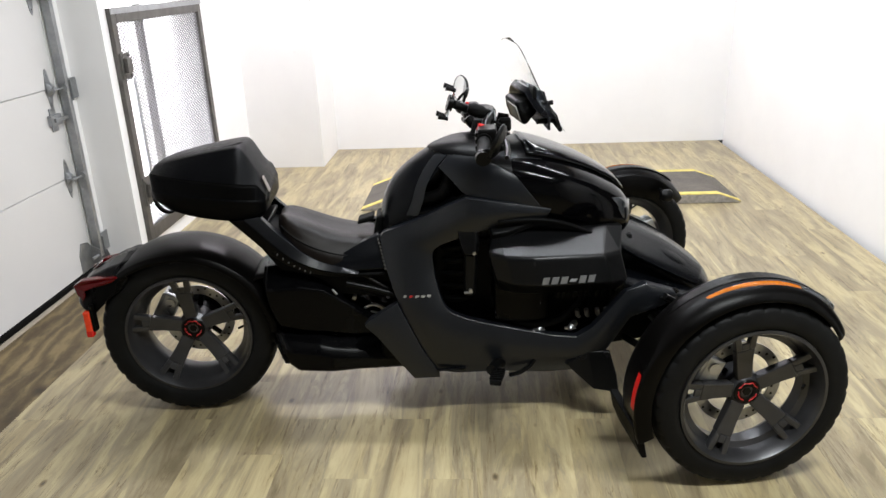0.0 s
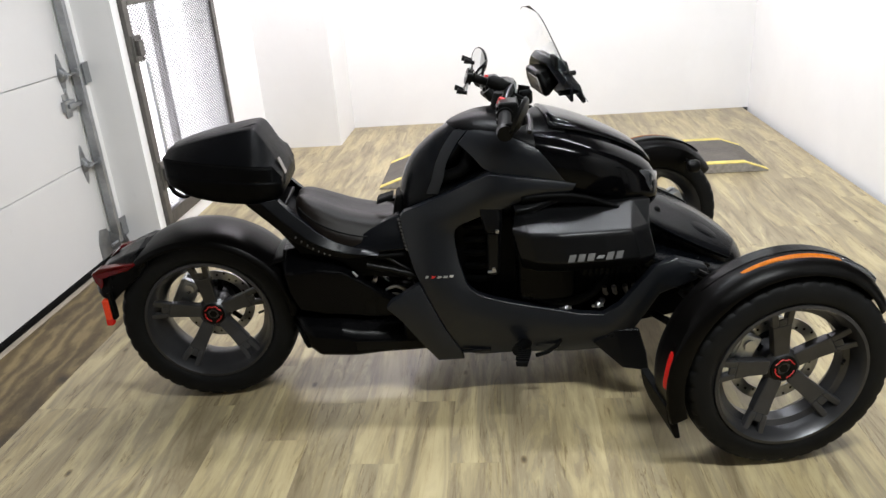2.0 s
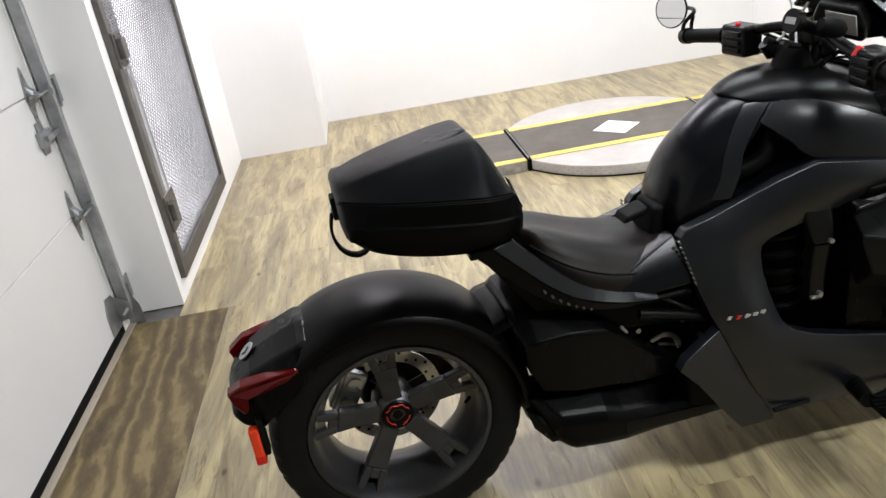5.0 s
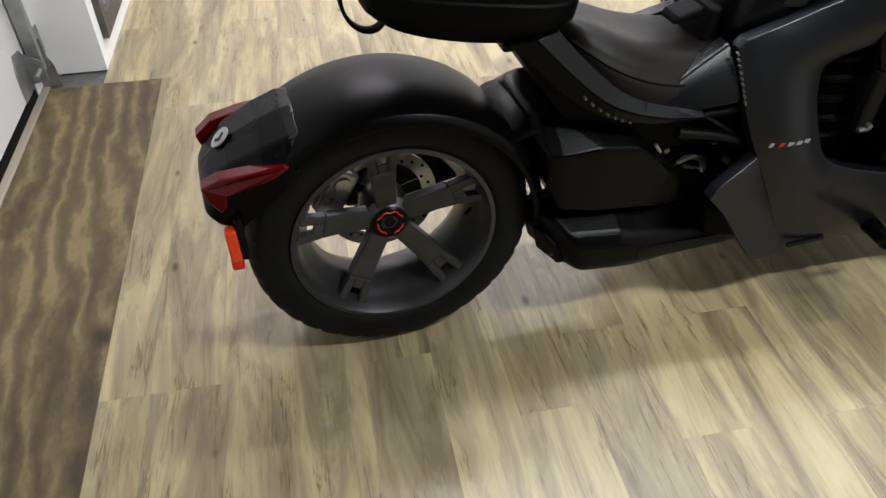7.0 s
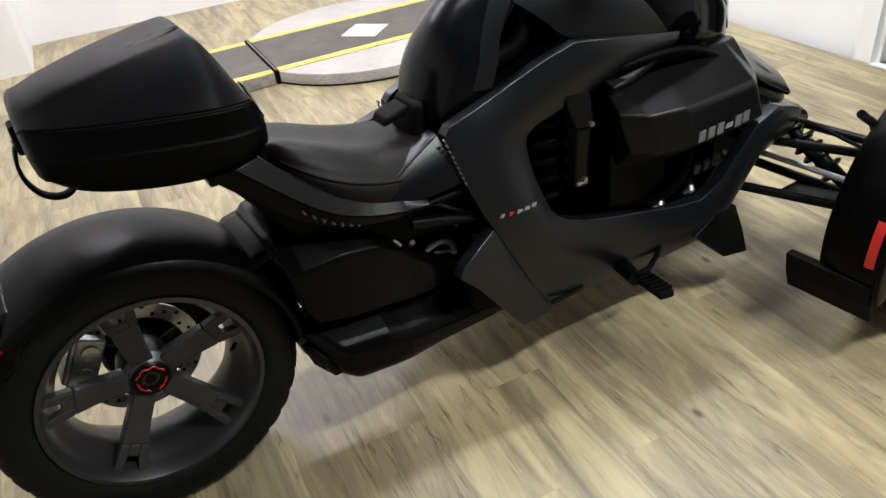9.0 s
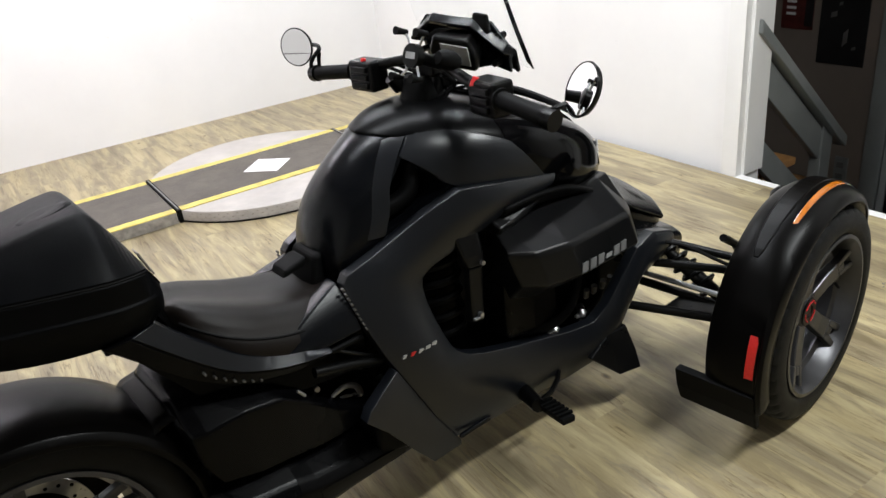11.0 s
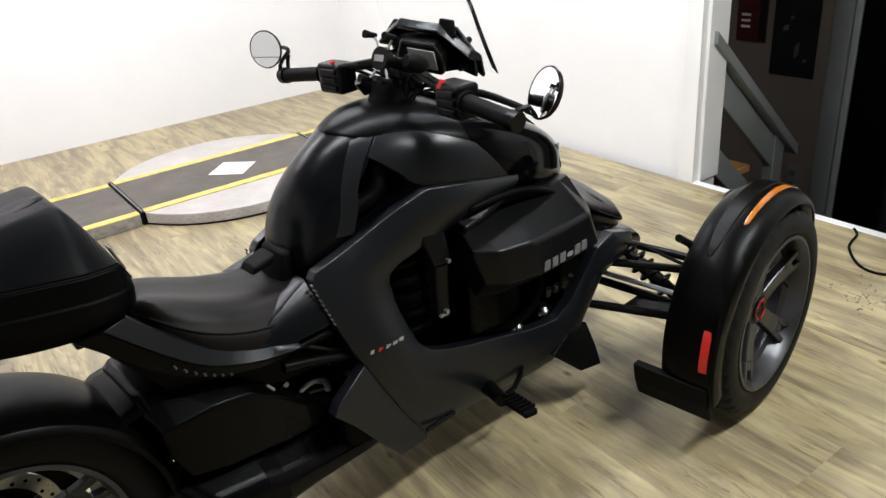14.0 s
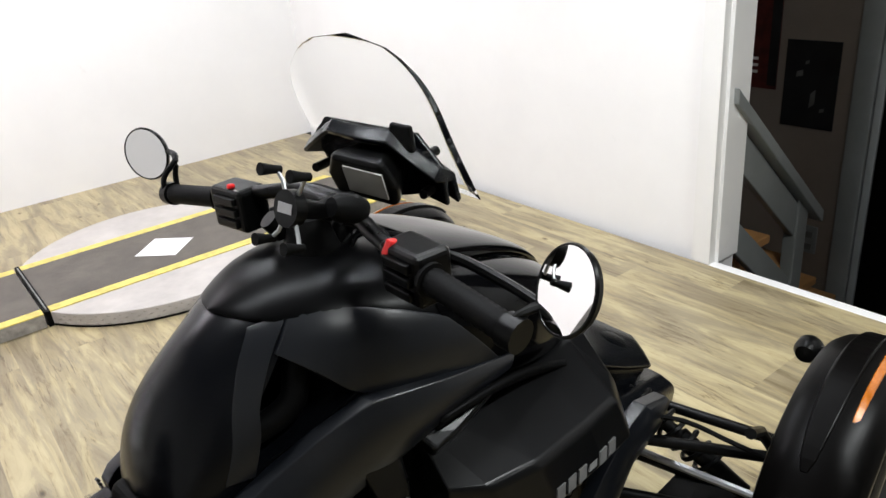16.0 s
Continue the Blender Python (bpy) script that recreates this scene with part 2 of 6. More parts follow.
def plywood_mat():
    """Worn sheathing plywood: broad wavy grain, brown and dirty, with dark knots."""
    m, t, b = nodes_of("plywood")
    v = coords(t, (2.0, 0.75, 1.0))
    frac = t.nodes.new("ShaderNodeTexWave")
    frac.wave_type, frac.bands_direction, frac.wave_profile = "BANDS", "X", "SIN"
    frac.inputs["Scale"].default_value, frac.inputs["Distortion"].default_value = 2.3, 13.0
    frac.inputs["Detail"].default_value, frac.inputs["Detail Scale"].default_value, frac.inputs["Detail Roughness"].default_value = 5.0, 1.0, 0.58
    link(t, v, frac.inputs["Vector"])
    col = ramp(t, frac.outputs["Fac"], [(0.03, (0.088, 0.060, 0.025)), (0.30, (0.112, 0.079, 0.033)), (0.70, (0.136, 0.098, 0.042)), (0.97, (0.200, 0.148, 0.068))])
    dirt = node(t, "ShaderNodeTexNoise", Scale=2.2, Detail=8.0, Roughness=0.72)
    link(t, coords(t, (1, 0.6, 1)), dirt.inputs["Vector"])
    g = t.nodes.new("ShaderNodeMix")
    g.data_type, g.blend_type = "RGBA", "MULTIPLY"
    g.inputs["Factor"].default_value = 0.9
    link(t, col, g.inputs["A"]), link(t, ramp(t, dirt.outputs[0], [(0.33, (0.14, 0.13, 0.12)), (0.43, (0.52, 0.50, 0.47)), (0.55, (1, 1, 1))]), g.inputs["B"])
    vor = node(t, "ShaderNodeTexVoronoi", Scale=2.1)
    link(t, coords(t, (1.3, 0.8, 1)), vor.inputs["Vector"])
    g2 = t.nodes.new("ShaderNodeMix")
    g2.data_type, g2.blend_type = "RGBA", "MULTIPLY"
    g2.inputs["Factor"].default_value = 0.9
    link(t, g.outputs["Result"], g2.inputs["A"]), link(t, ramp(t, vor.outputs["Distance"], [(0.03, (0.12, 0.08, 0.05)), (0.09, (1, 1, 1))]), g2.inputs["B"])
    link(t, g2.outputs["Result"], b.inputs["Base Color"])
    b.inputs["Roughness"].default_value = 0.6
    bp = node(t, "ShaderNodeBump", Strength=0.25, Distance=0.002)
    link(t, frac.outputs["Fac"], bp.inputs["Height"]), link(t, bp.outputs[0], b.inputs["Normal"])
    return m


def wall_paint(name, colour, rough=0.6, dirt=0.06):
    m, t, b = nodes_of(name)
    v = coords(t)
    big = node(t, "ShaderNodeTexNoise", Scale=1.1, Detail=5.0, Roughness=0.65)
    small = node(t, "ShaderNodeTexNoise", Scale=90.0, Detail=3.0)
    scuff = node(t, "ShaderNodeTexNoise", Scale=6.0, Detail=8.0, Roughness=0.75)
    for n in (big, small, scuff):
        link(t, v, n.inputs["Vector"])
    lo = [c * (1 - dirt) for c in colour]
    base = ramp(t, big.outputs[0], [(0.3, lo), (0.65, colour)])
    g = t.nodes.new("ShaderNodeMix")
    g.data_type, g.blend_type = "RGBA", "MULTIPLY"
    g.inputs["Factor"].default_value = 0.5
    link(t, base, g.inputs["A"]), link(t, ramp(t, scuff.outputs[0], [(0.24, (0.72, 0.70, 0.68)), (0.34, (1, 1, 1))]), g.inputs["B"])
    link(t, g.outputs["Result"], b.inputs["Base Color"])
    b.inputs["Roughness"].default_value = rough
    bp = node(t, "ShaderNodeBump", Strength=0.12, Distance=0.001)
    link(t, small.outputs[0], bp.inputs["Height"]), link(t, bp.outputs[0], b.inputs["Normal"])
    return m


def glow(name, colour, power):
    m, t, b = nodes_of(name)
    b.inputs["Base Color"].default_value = (*colour, 1)
    b.inputs["Emission Color"].default_value = (*colour, 1)
    b.inputs["Emission Strength"].default_value = power
    return m


def glass(name, colour=(1, 1, 1), rough=0.0):
    m, t, b = nodes_of(name)
    b.inputs["Base Color"].default_value = (*colour, 1)
    b.inputs["Transmission Weight"].default_value = 1.0
    b.inputs["Roughness"].default_value = rough
    b.inputs["IOR"].default_value = 1.09
    return m


PLANK, PLY = wood_floor(), plywood_mat()
WHITE = wall_paint("white_wall_paint", (0.84, 0.83, 0.82))
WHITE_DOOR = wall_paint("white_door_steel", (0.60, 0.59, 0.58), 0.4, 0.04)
WHITE_TRIM = wall_paint("white_trim_paint", (0.80, 0.79, 0.77), 0.45, 0.1)
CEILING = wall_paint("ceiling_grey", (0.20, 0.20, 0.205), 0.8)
TRAY = wall_paint("lamp_tray_white", (0.80, 0.80, 0.79), 0.5)
GREY_PAINT = surface("grey_stair_paint", (0.19, 0.20, 0.195), 0.5, spread=0.12, scale=4)
NEAR_GREY = wall_paint("dim_reflection_grey", (0.25, 0.25, 0.25), 0.7)
# Stairwell plaster toned down: the dimness of the well is in this colour.
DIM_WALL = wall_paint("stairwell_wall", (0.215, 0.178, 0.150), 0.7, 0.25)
DARK_FLOOR = surface("concrete_dark", (0.10, 0.095, 0.09), 0.8, spread=0.4, scale=5)
PAINTED_DARK = surface("painted_darkness", (0.006, 0.006, 0.006), 0.7)
STEEL = surface("galvanised_steel", (0.36, 0.37, 0.38), 0.42, 0.9, spread=0.16, scale=25, rough_spread=0.15)
GATE_STEEL = surface("dull_grey_steel", (0.115, 0.108, 0.10), 0.5, 0.55, spread=0.3, scale=14)
RUBBER = surface("black_rubber", (0.0030, 0.0030, 0.0030), 0.58, bump=0.15, spec=0.07)
TYRE = surface("tyre_rubber", (0.0046, 0.0047, 0.0048), 0.58, spread=0.35, scale=18, bump=0.2, fine=500, spec=0.13)
SATIN = surface("satin_black_plastic", (0.0018, 0.0021, 0.0029), 0.25, spread=0.14, scale=6, fine=900, bump=0.05, rough_spread=0.05, spec=0.17)
MOULD = surface("black_moulded_cover", (0.0028, 0.0029, 0.0032), 0.29, spread=0.14, scale=6, fine=900, bump=0.05, rough_spread=0.05, spec=0.18)
FENDER = surface("matte_black_fender", (0.0014, 0.0012, 0.0011), 0.31, spread=0.14, scale=6, fine=900, bump=0.05, rough_spread=0.05, spec=0.075)
CONSOLE = surface("black_console_plastic", (0.0012, 0.0012, 0.0013), 0.30, spread=0.1, scale=6, bump=0.02, rough_spread=0.05, spec=0.06)
PANEL = surface("matte_charcoal_plastic", (0.0042, 0.0050, 0.0068), 0.30, spread=0.1, scale=6, fine=1100, bump=0.06, rough_spread=0.05, spec=0.39)
COVER = surface("black_arm_cover", (0.0012, 0.0012, 0.0015), 0.27, spread=0.14, scale=6, fine=900, bump=0.05, rough_spread=0.05, spec=0.09)
GLOSS = surface("gloss_black_paint", (0.001, 0.001, 0.0012), 0.10, spread=0.1, scale=6, bump=0.0, rough_spread=0.04, spec=0.11)
BLACK = surface("black_frame_paint", (0.0018, 0.0018, 0.0018), 0.32, spread=0.3, scale=20, spec=0.12)
ENGINE = surface("engine_black", (0.0014, 0.0014, 0.0015), 0.5, spread=0.4, scale=25, bump=0.2, spec=0.07)
CAST = surface("dark_grey_alloy", (0.050, 0.050, 0.053), 0.33, 0.7, spread=0.14, scale=12, rough_spread=0.07)
MACHINED = surface("bright_machined_alloy", (0.40, 0.40, 0.41), 0.3, 0.9, spread=0.15, scale=30)
DISC_STEEL = surface("brushed_disc_steel", (0.40, 0.40, 0.40), 0.32, 0.95, spread=0.2, scale=40)
LEATHER = surface("black_seat_vinyl", (0.0062, 0.0046, 0.0037), 0.35, spread=0.2, scale=10, fine=650, bump=0.25, rough_spread=0.06, spec=0.13)
BAG = surface("black_hard_bag", (0.0016, 0.0017, 0.0020), 0.36, spread=0.2, scale=9, fine=700, bump=0.2, rough_spread=0.06, spec=0.05)
RED_LENS = surface("red_lens", (0.075, 0.0010, 0.0018), 0.10, spread=0.12, scale=60, coat=0.0, spec=0.22)
RED_REFLECTOR = surface("red_reflector", (0.56, 0.012, 0.010), 0.2, spread=0.1, scale=200)
AMBER = surface("amber_lens", (0.33, 0.092, 0.005), 0.15, spread=0.25, scale=70, coat=0.1)
LIT_RED = surface("lit_red_reflector", (0.74, 0.048, 0.012), 0.2, spread=0.1, scale=200)
RED_PLASTIC = surface("red_switch_plastic", (0.60, 0.015, 0.015), 0.3)
RED_PAINT = surface("red_mark_paint", (0.45, 0.01, 0.012), 0.35)
SILVER_PAINT = surface("silver_mark_paint", (0.36, 0.36, 0.36), 0.35, 0.3)
SILVER_DARK = surface("dull_stub_alloy", (0.085, 0.083, 0.08), 0.4, 0.5)
LABEL_GREY = surface("beige_grey_label", (0.20, 0.175, 0.16), 0.5)
DARK_MARK = surface("dark_silver_mark", (0.15, 0.15, 0.15), 0.35, 0.3)
ENGINE_MARK = surface("dull_engine_mark", (0.07, 0.07, 0.07), 0.4, 0.2)
WHITE_PAINT = surface("white_mark_paint", (0.7, 0.7, 0.7), 0.4)
MIRROR, _, _b = nodes_of("mirror_silver")
_b.inputs["Base Color"].default_value, _b.inputs["Metallic"].default_value, _b.inputs["Roughness"].default_value = (0.86, 0.86, 0.86, 1), 1.0, 0.015
CLEAR = glass("clear_acrylic", (0.97, 0.98, 0.98))
REFRACTION_DARK = surface("edge_refraction_dark", (0.02, 0.02, 0.021), 0.2, spread=0.1)
LAMP_GLASS = surface("headlamp_lens", (0.05, 0.052, 0.056), 0.08, 0.2, coat=0.5)
SCREEN = surface("grey_display", (0.34, 0.34, 0.32), 0.22, spread=0.05)
YELLOW = surface("worn_yellow_paint", (0.60, 0.49, 0.12), 0.55, spread=0.25, scale=22)
GRIP_TAPE = surface("grey_grip_tape", (0.105, 0.092, 0.078), 0.85, spread=0.25, scale=7, fine=900, bump=0.5)
PLATE = surface("pale_turntable_paint", (0.42, 0.39, 0.365), 0.33, spread=0.16, scale=7)
EDGE_STEEL = surface("worn_plate_edge", (0.31, 0.29, 0.265), 0.45, 0.2, spread=0.3, scale=30, bump=0.3)
RAW_WOOD = surface("raw_pine", (0.40, 0.20, 0.07), 0.6, spread=0.25, scale=12)
CORD_GREEN = surface("yellow_green_cord", (0.33, 0.44, 0.05), 0.45)
POSTER = surface("dark_poster", (0.012, 0.012, 0.013), 0.35, spread=0.4, scale=10)
POSTER_RED = surface("red_poster", (0.07, 0.014, 0.012), 0.4, spread=0.5, scale=14)
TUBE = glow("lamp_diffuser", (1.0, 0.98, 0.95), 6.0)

# ---- the room ----
def setting(name, boxes, material, label="", category="", kind="structure", mods=(), smooth=False):
    """A piece of the setting, of boxes in the room's axes."""
    bm = bmesh.new()
    for b in boxes:
        add_box(bm, *b)
    return tagged(part(name, bm, material, None, label, smooth, mods, ROOM), label, category, kind=kind)


BACK, RIGHT, LEFT, DOOR_U, NEAR = 3.96, 3.03, -0.835, -1.04, -4.2
GATE_V0, GATE_V1, GATE_Z0, GATE_Z1 = 1.388, 2.635, 0.08, 1.32
floor = setting("floor", [(-1.25, 2.985, NEAR, 4.2, -0.22, -0.007)], DARK_FLOOR, "pale tan and grey wood-look vinyl plank floor, scuffed", "floor")
setting("wall_back", [(-0.26, 3.2, BACK, BACK + 0.14, 0, CEIL)], WHITE, "smooth white painted back wall", "wall")
setting("wall_jog", [(-1.6, -0.26, 3.36, BACK + 0.14, 0, CEIL)], WHITE, "white painted wall that steps forward", "wall")
setting("wall_right", [(RIGHT, RIGHT + 0.13, 0.60, BACK, -0.2, CEIL)], WHITE, "white painted side wall ending at a stairwell", "wall")
setting("wall_gate", [(LEFT - 0.2, LEFT, 1.318, GATE_V0, 0, CEIL), (LEFT - 0.2, LEFT, GATE_V1, 3.36, 0, CEIL),
                      (LEFT - 0.2, LEFT, GATE_V0, GATE_V1, 0, GATE_Z0), (LEFT - 0.2, LEFT, GATE_V0, GATE_V1, GATE_Z1, CEIL)],
        WHITE, "white painted wall round a meshed opening", "wall")
setting("wall_behind_gate", [(-1.62, -1.55, 1.25, 3.36, -0.2, CEIL), (-1.55, LEFT - 0.2, 1.25, 1.318, -0.2, CEIL), (-1.55, LEFT - 0.2, 1.318, 3.36, -0.2, 0.0)], WHITE,
        "bright white wall seen through the mesh", "wall")
setting("post_behind_gate", [(-1.16, -1.08, 1.60, 1.68, 0, CEIL)], GATE_STEEL, "grey steel post behind the mesh", "post")
# Unseen wall; its grey is chosen to darken reflections in the motorcycle's side.
setting("wall_near", [(-1.6, 3.2, NEAR - 0.14, NEAR, 0, CEIL)], NEAR_GREY, "unseen closing wall, grey to keep the motorcycle's near side dark", "wall")
setting("wall_left", [(DOOR_U - 0.2, DOOR_U + 0.06, NEAR, -1.95, 0, CEIL), (DOOR_U - 0.2, DOOR_U - 0.07, -1.95, 1.318, 2.66, CEIL)], WHITE, "white painted wall beside the sectional door", "wall")
setting("door_jamb", [(DOOR_U - 0.02, LEFT - 0.2, 1.318, 1.36, 0, CEIL)], WHITE_TRIM, "white jamb board beside the door track", "trim")
setting("wall_right_near", [(RIGHT, RIGHT + 0.13, NEAR, -0.85, 0, CEIL)], WHITE, "white painted wall", "wall")
setting("column", [(2.815, RIGHT + 0.13, -0.85, -0.39, -0.2, CEIL)], WHITE, "white painted square column with a scuffed face", "column", mods=(bevel(0.004),))
# Unseen ceiling; a low grey cuts bounce and darkens upward-facing reflections.
setting("ceiling", [(-1.62, 4.6, NEAR, 4.2, CEIL, CEIL + 0.1)], CEILING, "unseen ceiling, grey to keep reflections from above dark", "ceiling")
setting("threshold", [(2.985, 3.03, -0.39, 0.60, -0.22, 0.002)], WHITE_TRIM, "white painted floor edge at the stairwell", "trim", mods=(bevel(0.003),))
setting("corner_trim", [(2.99, 3.03, 0.60, 0.68, 0, CEIL), (3.03, 3.165, 0.585, 0.60, 0, CEIL)], WHITE_TRIM, "white corner board at the wall's end", "trim")

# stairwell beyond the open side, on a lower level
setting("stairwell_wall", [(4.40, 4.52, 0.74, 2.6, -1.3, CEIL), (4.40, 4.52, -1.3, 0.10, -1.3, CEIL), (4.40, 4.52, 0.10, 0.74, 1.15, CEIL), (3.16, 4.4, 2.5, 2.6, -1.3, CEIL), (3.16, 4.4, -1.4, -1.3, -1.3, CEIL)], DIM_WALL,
        "greyish plaster wall of the stairwell, toned dark for the dim well", "wall")
setting("stairwell_floor", [(2.99, 5.3, -1.4, 2.6, -1.4, -1.3)], DARK_FLOOR, "dark concrete lower floor", "floor")
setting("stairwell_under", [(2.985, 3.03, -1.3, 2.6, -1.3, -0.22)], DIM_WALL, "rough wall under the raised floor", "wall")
# Near-black colour on these walls stands in for the lack of light inside.
setting("dark_doorway", [(5.1, 5.2, -0.4, 1.2, -1.3, CEIL), (4.52, 5.2, 1.15, 1.2, -1.3, CEIL), (4.52, 5.2, -0.4, -0.35, -1.3, CEIL)], PAINTED_DARK, "passage walls painted black for the dark behind a doorway", "doorway")
setting("door_casing", [(4.365, 4.40, 0.64, 0.75, -1.3, 1.24), (4.38, 4.40, 0.60, 0.64, -1.3, 1.2), (4.365, 4.40, 0.0, 0.10, -1.3, 1.24), (4.365, 4.40, 0.10, 0.64, 1.15, 1.24)], GREY_PAINT,
        "grey painted door casing", "trim", mods=(bevel(0.006),))


def stair_rail():
    """A grey board guard that falls away along a stair, with its end post."""
    thing = empty("stair_guard", "grey painted board stair guard with a sloping handrail", "railing")
    v0, v1 = 0.615, 0.655
    s = -0.92
    def slope(u0, u1, z, h, n, va, vb):
        bm = bm_prism([(u0, z), (u1, z + s * (u1 - u0)), (u1, z + h + s * (u1 - u0)), (u0, z + h)], va, vb)
        return part(n, bm, GREY_PAINT, thing, smooth=False, mods=(bevel(0.005),), m=ROOM)
    slope(3.06, 3.84, 0.64, 0.06, "handrail", v0 - 0.05, v1 + 0.01)
    slope(3.06, 3.76, 0.46, 0.17, "upper_board", v0, v1)
    slope(3.06, 3.70, 0.10, 0.15, "lower_board", v0, v1)
    part("end_post", bm_box(3.68, 3.77, v0 - 0.012, v1 + 0.012, -1.3, 0.085), GREY_PAINT, thing, smooth=False, mods=(bevel(0.005),), m=ROOM)
    part("wall_post", bm_box(3.031, 3.13, v0 - 0.012, v1 + 0.012, -1.3, 1.9), GREY_PAINT, thing, smooth=False, mods=(bevel(0.005),), m=ROOM)
    steps = empty("stair_flight", "bare pine stair treads on dark stringers", "stairs")
    for i in range(5):
        u = 3.28 + 0.25 * i
        part("tread", bm_box(u, u + 0.28, 0.66, 1.6, -0.115 - 0.2 * i, -0.075 - 0.2 * i), RAW_WOOD, steps, smooth=False, mods=(bevel(0.006),), m=ROOM)
        part("riser", bm_box(u + 0.01, u + 0.03, 0.67, 1.59, -0.315 - 0.2 * i, -0.120 - 0.2 * i), RAW_WOOD, steps, smooth=False, m=ROOM)
    part("stringer", bm_prism([(3.14, -0.42), (4.38, -1.29), (4.38, -1.12), (3.14, -0.2)], 1.60, 1.64), PAINTED_DARK, steps, smooth=False, m=ROOM)


def posters():
    p = empty("poster", "dark printed poster with faint pale marks", "poster")
    part("sheet", bm_box(4.392, 4.399, 0.835, 1.115, 0.18, 0.63), POSTER, p, smooth=False, m=ROOM)
    for v, z, w, h in ((0.955, 0.335, 0.014, 0.05), (1.035, 0.46, 0.018, 0.02), (1.0, 0.52, 0.01, 0.012), (0.90, 0.28, 0.012, 0.012)):
        part("mark", bm_prism([(v - w, z - h / 2), (v + w, z - h), (v + w * 0.8, z + h / 2), (v - w, z + h)], 4.3895, 4.3915, "x"), DARK_MARK, p, smooth=False, m=ROOM)
    q = empty("poster", "narrow red and black printed poster", "poster")
    part("sheet", bm_box(4.392, 4.399, 1.16, 1.36, 0.36, 1.0), POSTER_RED, q, smooth=False, m=ROOM)
    part("band", bm_box(4.388, 4.391, 1.16, 1.21, 0.38, 1.0), POSTER, q, smooth=False, m=ROOM)
    for k in range(3):
        part("line", bm_box(4.388, 4.391, 1.27, 1.33, 0.44 + 0.035 * k, 0.455 + 0.035 * k), WHITE_PAINT, q, smooth=False, m=ROOM)
    s = empty("wall_socket", "grey double power socket on the stairwell wall", "socket")
    part("plate", bm_box(4.385, 4.399, 0.84, 0.92, -0.52, -0.36), GREY_PAINT, s, smooth=False, mods=(bevel(0.004),), m=ROOM)
    for z in (-0.48, -0.41):
        part("outlet", bm_box(4.378, 4.384, 0.86, 0.90, z - 0.015, z + 0.02), DARK_MARK, s, smooth=False, m=ROOM)


def garage_door():
    door = empty("garage_door", "white sectional overhead door with galvanised hinges and track", "garage door")
    v0, v1 = -1.95, 1.165
    seams = [0.035, 0.53, 0.967, 1.404, 1.841, 2.278, 2.66]
    for z0, z1 in zip(seams, seams[1:]):
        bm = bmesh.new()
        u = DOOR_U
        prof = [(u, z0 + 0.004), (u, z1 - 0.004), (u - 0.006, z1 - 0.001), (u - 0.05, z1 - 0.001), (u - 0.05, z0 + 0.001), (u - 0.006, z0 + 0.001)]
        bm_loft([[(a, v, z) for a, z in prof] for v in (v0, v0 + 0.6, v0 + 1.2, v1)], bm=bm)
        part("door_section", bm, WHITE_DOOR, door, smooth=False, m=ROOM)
    part("bottom_seal", bm_box(DOOR_U - 0.045, DOOR_U + 0.004, v0, v1, 0.0, 0.036), RUBBER, door, "black rubber bottom seal", smooth=False, mods=(bevel(0.008),), m=ROOM)

    def hinge(v, z, roller):
        """A pressed steel hinge: two pointed leaves about a knuckle, standing off the sections."""
        u = DOOR_U
        bm = bmesh.new()
        for sgn in (1, -1):
            pts = [(v - 0.030, z), (v + 0.030, z), (v + 0.024, z + sgn * 0.022), (v + 0.010, z + sgn * 0.085), (v, z + sgn * 0.098), (v - 0.010, z + sgn * 0.085), (v - 0.024, z + sgn * 0.022)]
            bm_loft([[(u + 0.001, a, b) for a, b in pts], [(u + 0.004, a, b) for a, b in pts]], bm=bm)
            bm_loft([[(u + 0.004, a, b) for a, b in ((v - 0.022, z + sgn * 0.004), (v + 0.022, z + sgn * 0.004), (v + 0.016, z + sgn * 0.034), (v - 0.016, z + sgn * 0.034))],
                     [(u + 0.026, a, b) for a, b in ((v - 0.016, z), (v + 0.016, z), (v + 0.010, z + sgn * 0.016), (v - 0.010, z + sgn * 0.016))]], bm=bm)
            bm_disc(0.005, u + 0.004, u + 0.008, 8, "x", (0, v, z + sgn * 0.07), bm)
        bm_tube([(u + 0.022, v - 0.034, z), (u + 0.022, v + 0.034, z)], 0.007, 8, bm)
        h = part("hinge", bm, STEEL, door, "galvanised pressed steel hinge", smooth=False, m=ROOM)
        if roller:
            part("roller", bm_disc(0.021, v + 0.05, v + 0.066, 16, "y", (u + 0.045, 0, z), bm_tube([(u + 0.045, v - 0.03, z), (u + 0.045, v + 0.05, z)], 0.005, 8)), STEEL, h, m=ROOM)
    for z in seams[1:5]:
        hinge(1.10, z, True)
        hinge(-0.105, z, False)
    # lift handle, bottom corner bracket and the middle foot bracket
    b = bm_tube(spline([(DOOR_U + 0.004, -0.115, 0.755), (DOOR_U + 0.03, -0.113, 0.745), (DOOR_U + 0.042, -0.108, 0.70), (DOOR_U + 0.03, -0.105, 0.65), (DOOR_U + 0.004, -0.105, 0.635)], 14), [0.012, 0.011, 0.010, 0.009, 0.008, 0.008, 0.008, 0.008, 0.008, 0.008, 0.009, 0.010, 0.011, 0.012], 10)
    bm_disc(0.021, DOOR_U, DOOR_U + 0.006, 14, "x", (0, -0.116, 0.762), b)
    part("lift_handle", b, STEEL, door, "grey steel lift handle", m=ROOM)
    foot = bm_box(DOOR_U, DOOR_U + 0.004, -0.10, -0.03, 0.04, 0.10)
